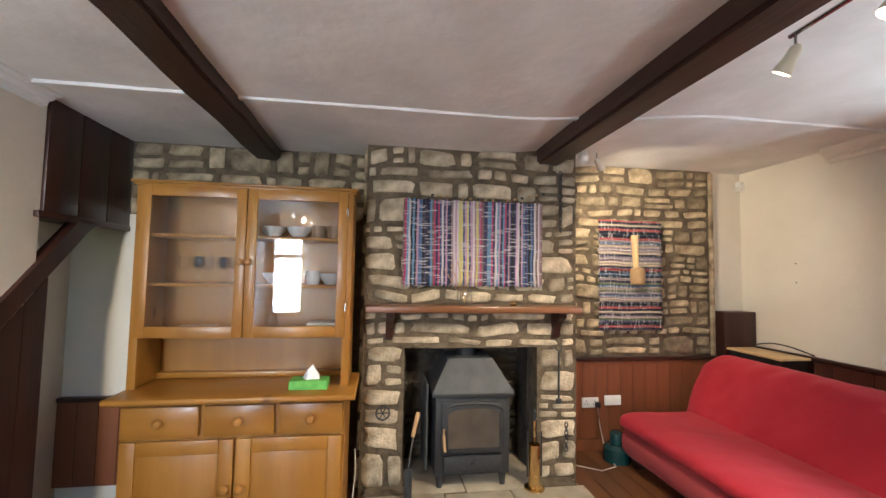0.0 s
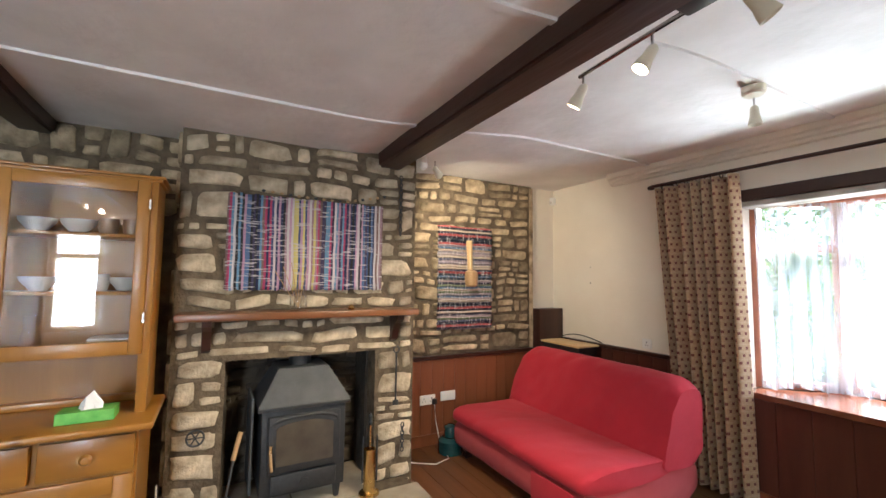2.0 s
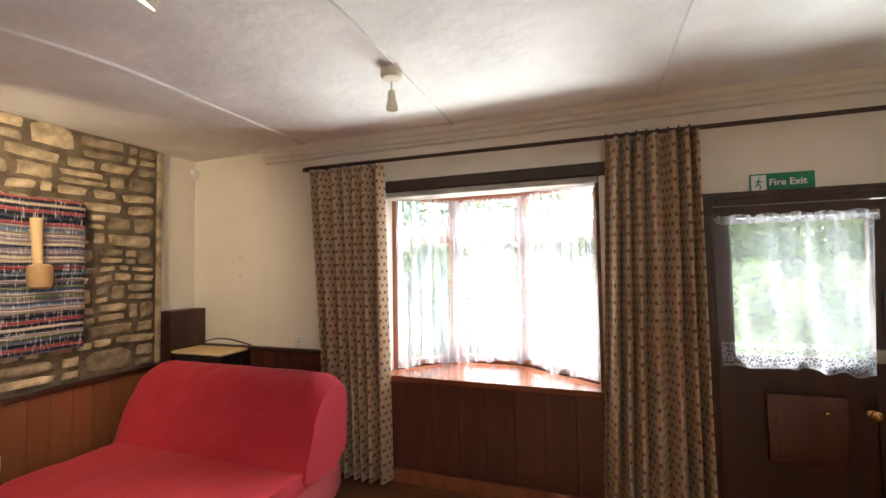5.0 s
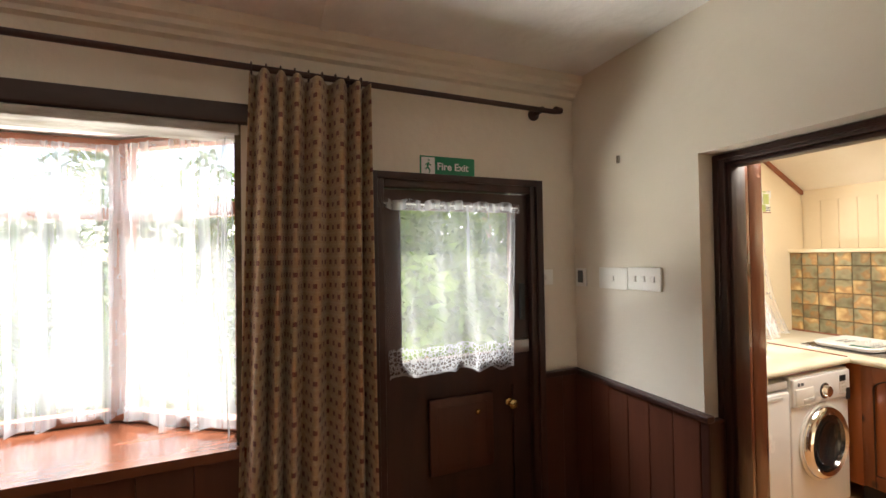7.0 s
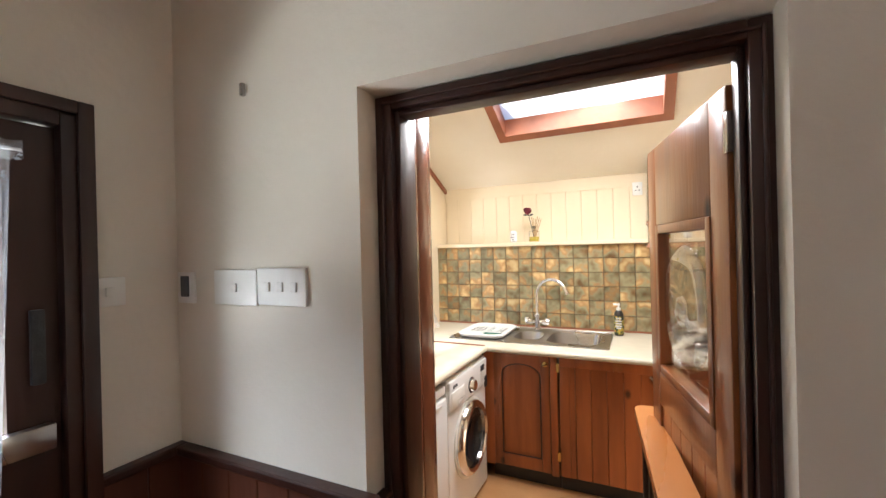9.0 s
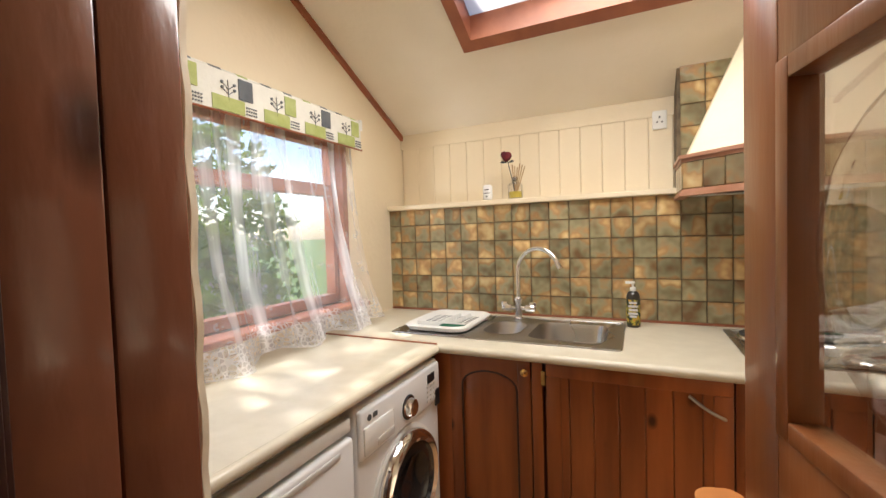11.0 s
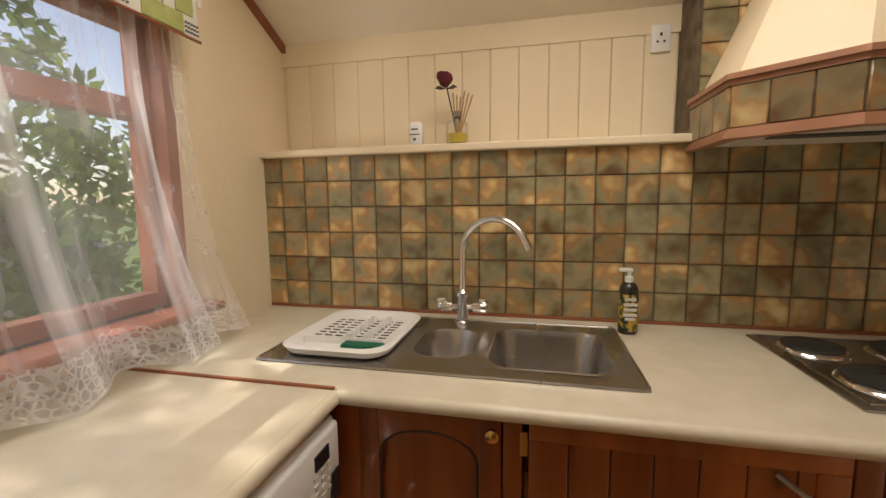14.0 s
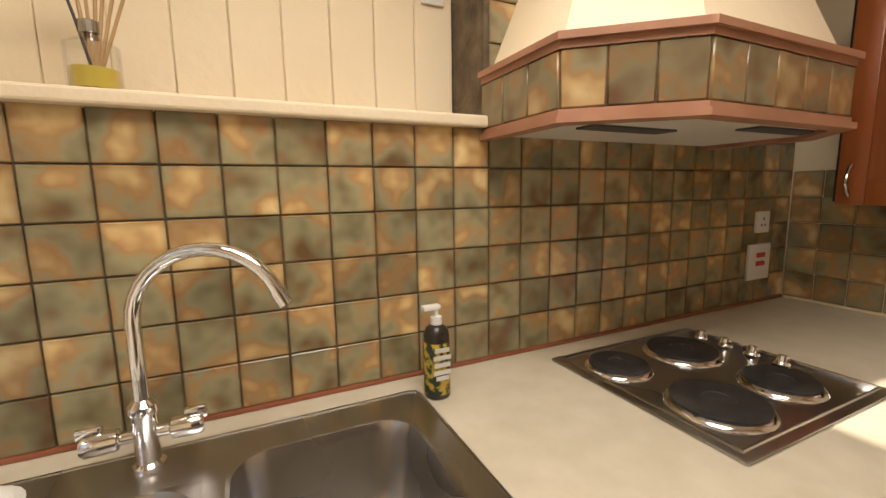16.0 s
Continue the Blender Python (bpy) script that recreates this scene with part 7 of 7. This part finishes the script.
def side_table():
    t = thing("narrow_table", (2.44, -2.1, 0), "narrow orange pine table with rounded corners and black legs", "table")

    def outline(g):
        pts = []
        for cx, cy, a0, r in ((2.425, -1.80, 0, 0.04), (2.40, -1.80, 90, 0.04), (2.472, -2.425, 180, 0.03), (2.485, -2.41, 270, 0.04)):
            pts += [(cx + (r + g) * math.cos(radians(a0 + 15 * k)), cy + (r + g) * math.sin(radians(a0 + 15 * k))) for k in range(7)]
        return pts
    bm = prism(bmesh.new(), outline(0), "z", 0.868, 0.9)
    bmesh.ops.bevel(bm, geom=[e for e in bm.edges if e.calc_face_angle(0) > 1.2], offset=0.007, segments=2, affect="EDGES")
    part("tabletop", bm, M_OAKTOP, t)
    part("rim", prism(bmesh.new(), outline(-0.004), "z", 0.845, 0.867), M_BLACK, t)
    for x, y in ((2.44, -1.84), (2.41, -1.84), (2.49, -2.38), (2.47, -2.39)):
        part("leg", rod(bmesh.new(), (x, y, 0), (x, y, 0.846), 0.010, seg=8), M_BLACK, t)


side_table()
ob = lathe(bmesh.new(), [(0.05, 0), (0.055, 0.05), (0.05, 0.16), (0.03, 0.2)], (4.05, -2.13, 1.03))
single("wall_pull_box", ob, M_PLASTIC, "white rounded holder hanging near the window sill", "holder")

# ---- outside ----
structure("ground", boxes((-300, 400, -300, 300, -0.4, -0.13)), M_GRASS, "rough grass outside the windows", "ground")


def bush(at, r, h, n, seed):
    rng = random.Random(seed)
    t = thing("bush", at, "dense sunlit green garden shrub", "shrub", "garden shrubs")
    part("stem", rod(bmesh.new(), (at[0], at[1], at[2] - 0.15), (at[0], at[1], at[2] + h * 0.6), 0.05, 0.02, 7), M_MALLET, t)
    bm = bmesh.new()
    for _ in range(n):
        a, z = rng.uniform(0, 6.283), rng.random() ** 0.7
        q = r * (0.55 + 0.45 * rng.random()) * math.sqrt(max(0.05, 1 - (z - 0.25) ** 2)) * (1 + 0.3 * noise.noise(Vector((a, z * 3, seed))))
        c = Vector((at[0] + q * math.cos(a), at[1] + q * math.sin(a), at[2] + h * z * (1 + 0.15 * math.sin(3 * a + seed))))
        s = rng.uniform(0.07, 0.15)
        u = Vector((rng.uniform(-1, 1), rng.uniform(-1, 1), rng.uniform(-1, 1))).normalized()
        w = u.orthogonal().normalized()
        bm.faces.new([bm.verts.new(c + p) for p in (u * s, w * s * 0.4, -u * s, -w * s * 0.4)])
    part("foliage", bm, M_LEAF, t, smooth=False)


for i, (x, y, r, h) in enumerate(((6.6, -1.5, 0.9, 1.5), (6.4, -3.4, 0.9, 1.2), (7.0, -2.6, 1.0, 1.6), (8.4, -1.0, 1.5, 3.4), (7.2, -0.6, 1.1, 1.7), (7.6, -2.2, 1.2, 2.0), (7.0, -4.2, 1.1, 1.5), (8.6, -3.2, 1.4, 2.7), (9.2, 0.2, 1.5, 2.4), (7.4, 1.2, 1.0, 1.2), (8.2, 3.2, 1.3, 1.9), (9.2, -5.8, 1.7, 3.2), (10.5, -1.6, 1.8, 3.6), (10.5, 2.4, 1.8, 3.2), (11, 5.6, 2.0, 3.4))):
    bush((x, y, -0.12), r, h, 2600, i)

def tree(at, h, r, n, seed):
    rng = random.Random(seed)
    t = thing("tree", at, "tall garden tree with a thin crown, added to dapple the sun", "tree")
    base = Vector(at)
    part("trunk", tube(bmesh.new(), [base + Vector((0.15 * math.sin(k), 0.1 * math.cos(k * 1.3), h * k / 8)) for k in range(9)], 0.09, 8), M_MALLET, t)
    bm = bmesh.new()
    tips = []
    for k in range(16):
        a, z = 2.4 * k, h * (0.55 + 0.4 * k / 16)
        q = base + Vector((r * math.cos(a) * rng.uniform(0.5, 1), r * math.sin(a) * rng.uniform(0.5, 1), z + rng.uniform(0.2, 0.8)))
        rod(bm, base + Vector((0, 0, z - 0.3)), q, 0.03, 0.008, 5)
        tips.append(q)
    part("limbs", bm, M_MALLET, t)
    bm = bmesh.new()
    for _ in range(n):
        q = rng.choice(tips)
        c = q + Vector((rng.gauss(0, 0.38), rng.gauss(0, 0.38), rng.gauss(0, 0.3)))
        s = rng.uniform(0.06, 0.13)
        u = Vector((rng.uniform(-1, 1), rng.uniform(-1, 1), rng.uniform(-1, 1))).normalized()
        w = u.orthogonal().normalized()
        bm.faces.new([bm.verts.new(c + p) for p in (u * s, w * s * 0.5, -u * s, -w * s * 0.5)])
    part("crown", bm, M_LEAF, t, smooth=False)


# added towards the sun, crown mostly out of view, to dapple the kitchen worktop
tree((8.7, -3.4, -0.13), 7.2, 1.7, 4200, 5)

# ---- stones, tiles and boards ----
def stones(parent, y, x0, x1, z0, z1, seed, material, big=1.0, holes=()):
    rng = random.Random(seed)
    z = z0
    while z < z1 - 0.03:
        h = min(rng.choice((0.06, 0.09, 0.12, 0.14, 0.17)) * rng.uniform(0.85, 1.15) * big, z1 - z)
        if z1 - z - h < 0.06:
            h = z1 - z
        x = x0 - rng.uniform(0, 0.05)
        while x < x1 - 0.03:
            w = rng.choice((0.09, 0.14, 0.2, 0.27, 0.34)) * rng.uniform(0.8, 1.2) * big * (0.75 + h * 2)
            a, b = max(x, x0), min(x + w, x1)
            if x1 - b < 0.07:
                b = x1
            split = h > 0.11 * big and rng.random() < 0.4
            for q, (c, d) in enumerate(((z, z + h * 0.45), (z + h * 0.45, z + h)) if split else ((z, z + h),)):
                if b - a < 0.04 or any(a < e[1] and b > e[0] and c < e[3] and d > e[2] for e in holes):
                    continue
                stone(parent, y, a, b, c, d, rng, material)
            x = b if b == x1 else x + w
        z += h


def stone(parent, y, a, b, c, d, rng, material):
    g = rng.uniform(0.006, 0.013)
    a, b, c, d = a + g, b - g, c + g, d - g
    cx, cz, hw, hh = (a + b) / 2, (c + d) / 2, (b - a) / 2, (d - c) / 2
    deep = rng.uniform(0.008, 0.026)
    n, seed3 = 12, 1.5
    tilt, tx = rng.uniform(-0.12, 0.12), rng.uniform(-0.15, 0.15)
    bm = bmesh.new()
    rings = [[], [], []]
    for k in range(n):
        t = 2 * math.pi * (k + 0.5) / n
        ca, sa = math.cos(t), math.sin(t)
        e = 0.34
        px = math.copysign(abs(ca) ** e, ca) * hw * rng.uniform(0.8, 1.0)
        pz = math.copysign(abs(sa) ** e, sa) * hh * rng.uniform(0.76, 1.0) + tilt * px * hh / max(hw, 0.05)
        wx, wz = (0.028 * noise.noise(Vector(((cx + px) * 4, seed3, (cz + pz) * 4 + 9))), 0.034 * noise.noise(Vector(((cx + px) * 3.2, 5 + seed3, (cz + pz) * 3.2))))
        px, pz = px + wx, pz + wz
        rings[0].append(bm.verts.new((px, 0.004, pz)))
        rings[1].append(bm.verts.new((px * 0.96, -deep * rng.uniform(0.6, 0.95), pz * 0.94)))
        rings[2].append(bm.verts.new((px * 0.78, -deep * (1.1 + tx * ca + rng.uniform(-0.25, 0.35)), pz * 0.72)))
    for p, q in zip(rings, rings[1:]):
        for i in range(n):
            bm.faces.new((p[i], p[(i + 1) % n], q[(i + 1) % n], q[i]))
    hub = bm.verts.new((0, -deep * rng.uniform(0.9, 1.5), 0))
    for i in range(n):
        bm.faces.new((rings[2][i], rings[2][(i + 1) % n], hub))
    ob = obj("stone", bm, material)
    for p in ob.data.polygons:
        p.use_smooth = True
    ob.parent = parent
    ob.matrix_basis = pose(cx, y, cz)


stones(breast, 3.142, 0.29, 1.85, 1.36, 2.47, 1, M_STONEW)
stones(breast, 3.142, 0.29, 1.85, 1.05, 1.30, 2, M_STONEW, 1.25)
stones(breast, 3.142, 0.29, 0.58, 0.0, 1.05, 3, M_STONEW, 1.2)
stones(breast, 3.142, 1.55, 1.85, 0.0, 1.05, 4, M_STONEW, 1.2)
stones(bpy.data.objects["fireback"], 3.55, 0.6, 1.54, 0.12, 1.05, 5, M_SOOT)
stones(bpy.data.objects["wall_north"], 3.832, 1.86, 3.57, 0.83, 2.62, 6, M_STONE)
alcove = bpy.data.objects["wall_alcove"]
structure("wall_alcove_stone", boxes((-1.36, 0.29, 3.41, 3.42, 1.95, 2.5), (0.12, 0.29, 3.41, 3.42, 0, 1.95)), M_MORTAR, "rubble stone above the dresser", "wall")
stones(bpy.data.objects["wall_alcove_stone"], 3.41, -1.36, 0.29, 1.95, 2.48, 7, M_STONE)
for seed, zc in enumerate((0.2, 0.45, 0.7, 0.95, 1.2, 1.5, 1.8, 2.1, 2.35)):
    rng = random.Random(40 + seed)
    ob = obj("stone", box(bmesh.new(), 0.268, 0.292, 3.16, 3.4, zc - 0.1, zc + 0.1, 0.01), M_STONE, True)
    ob.parent = breast

TS = 0.1085
tile = box(bmesh.new(), -TS / 2 + 0.0015, TS / 2 - 0.0015, 0, 0.007, -TS / 2 + 0.0015, TS / 2 - 0.0015, 0.0025, 1)
probe = obj("tile", tile, M_TILE)
tile_mesh = probe.data
bpy.data.objects.remove(probe)
splash = bpy.data.objects["wall_splashback"]
TX0 = 2.852
for row in range(12):
    z = 0.915 + TS * (row + 0.5)
    for col in range(-20, 13):
        x = TX0 + TS * (col + 0.5)
        if x - TS / 2 < 0.885 or x + TS / 2 > KX + 0.03:
            continue
        if row >= 6 and x > 2.43:
            continue
        if row >= 6 and x < 1.3:
            continue
        piece("tile", tile_mesh, splash, (x, TY, z))
west = bpy.data.objects["wall_kitchen_west"]
for row in range(5):
    for col in range(6):
        ob = piece("tile", tile_mesh, west, (0.89, TY + 0.008 + TS * (col + 0.5), 0.915 + TS * (row + 0.5)), -90)
for mesh, base, at in PIECES:
    piece("board", mesh, base, at)
fl = bpy.data.objects["floor"]
me = obj("floorboard", box(bmesh.new(), -0.074, 0.074, -1.7, 2.85, -0.014, 0.0, 0.002, 1), M_FLOOR)
fb = me.data
bpy.data.objects.remove(me)
for i in range(36):
    piece("floorboard", fb, fl, (-1.3 + i * 0.15, 1.0 if i % 2 else 0.99, 0))
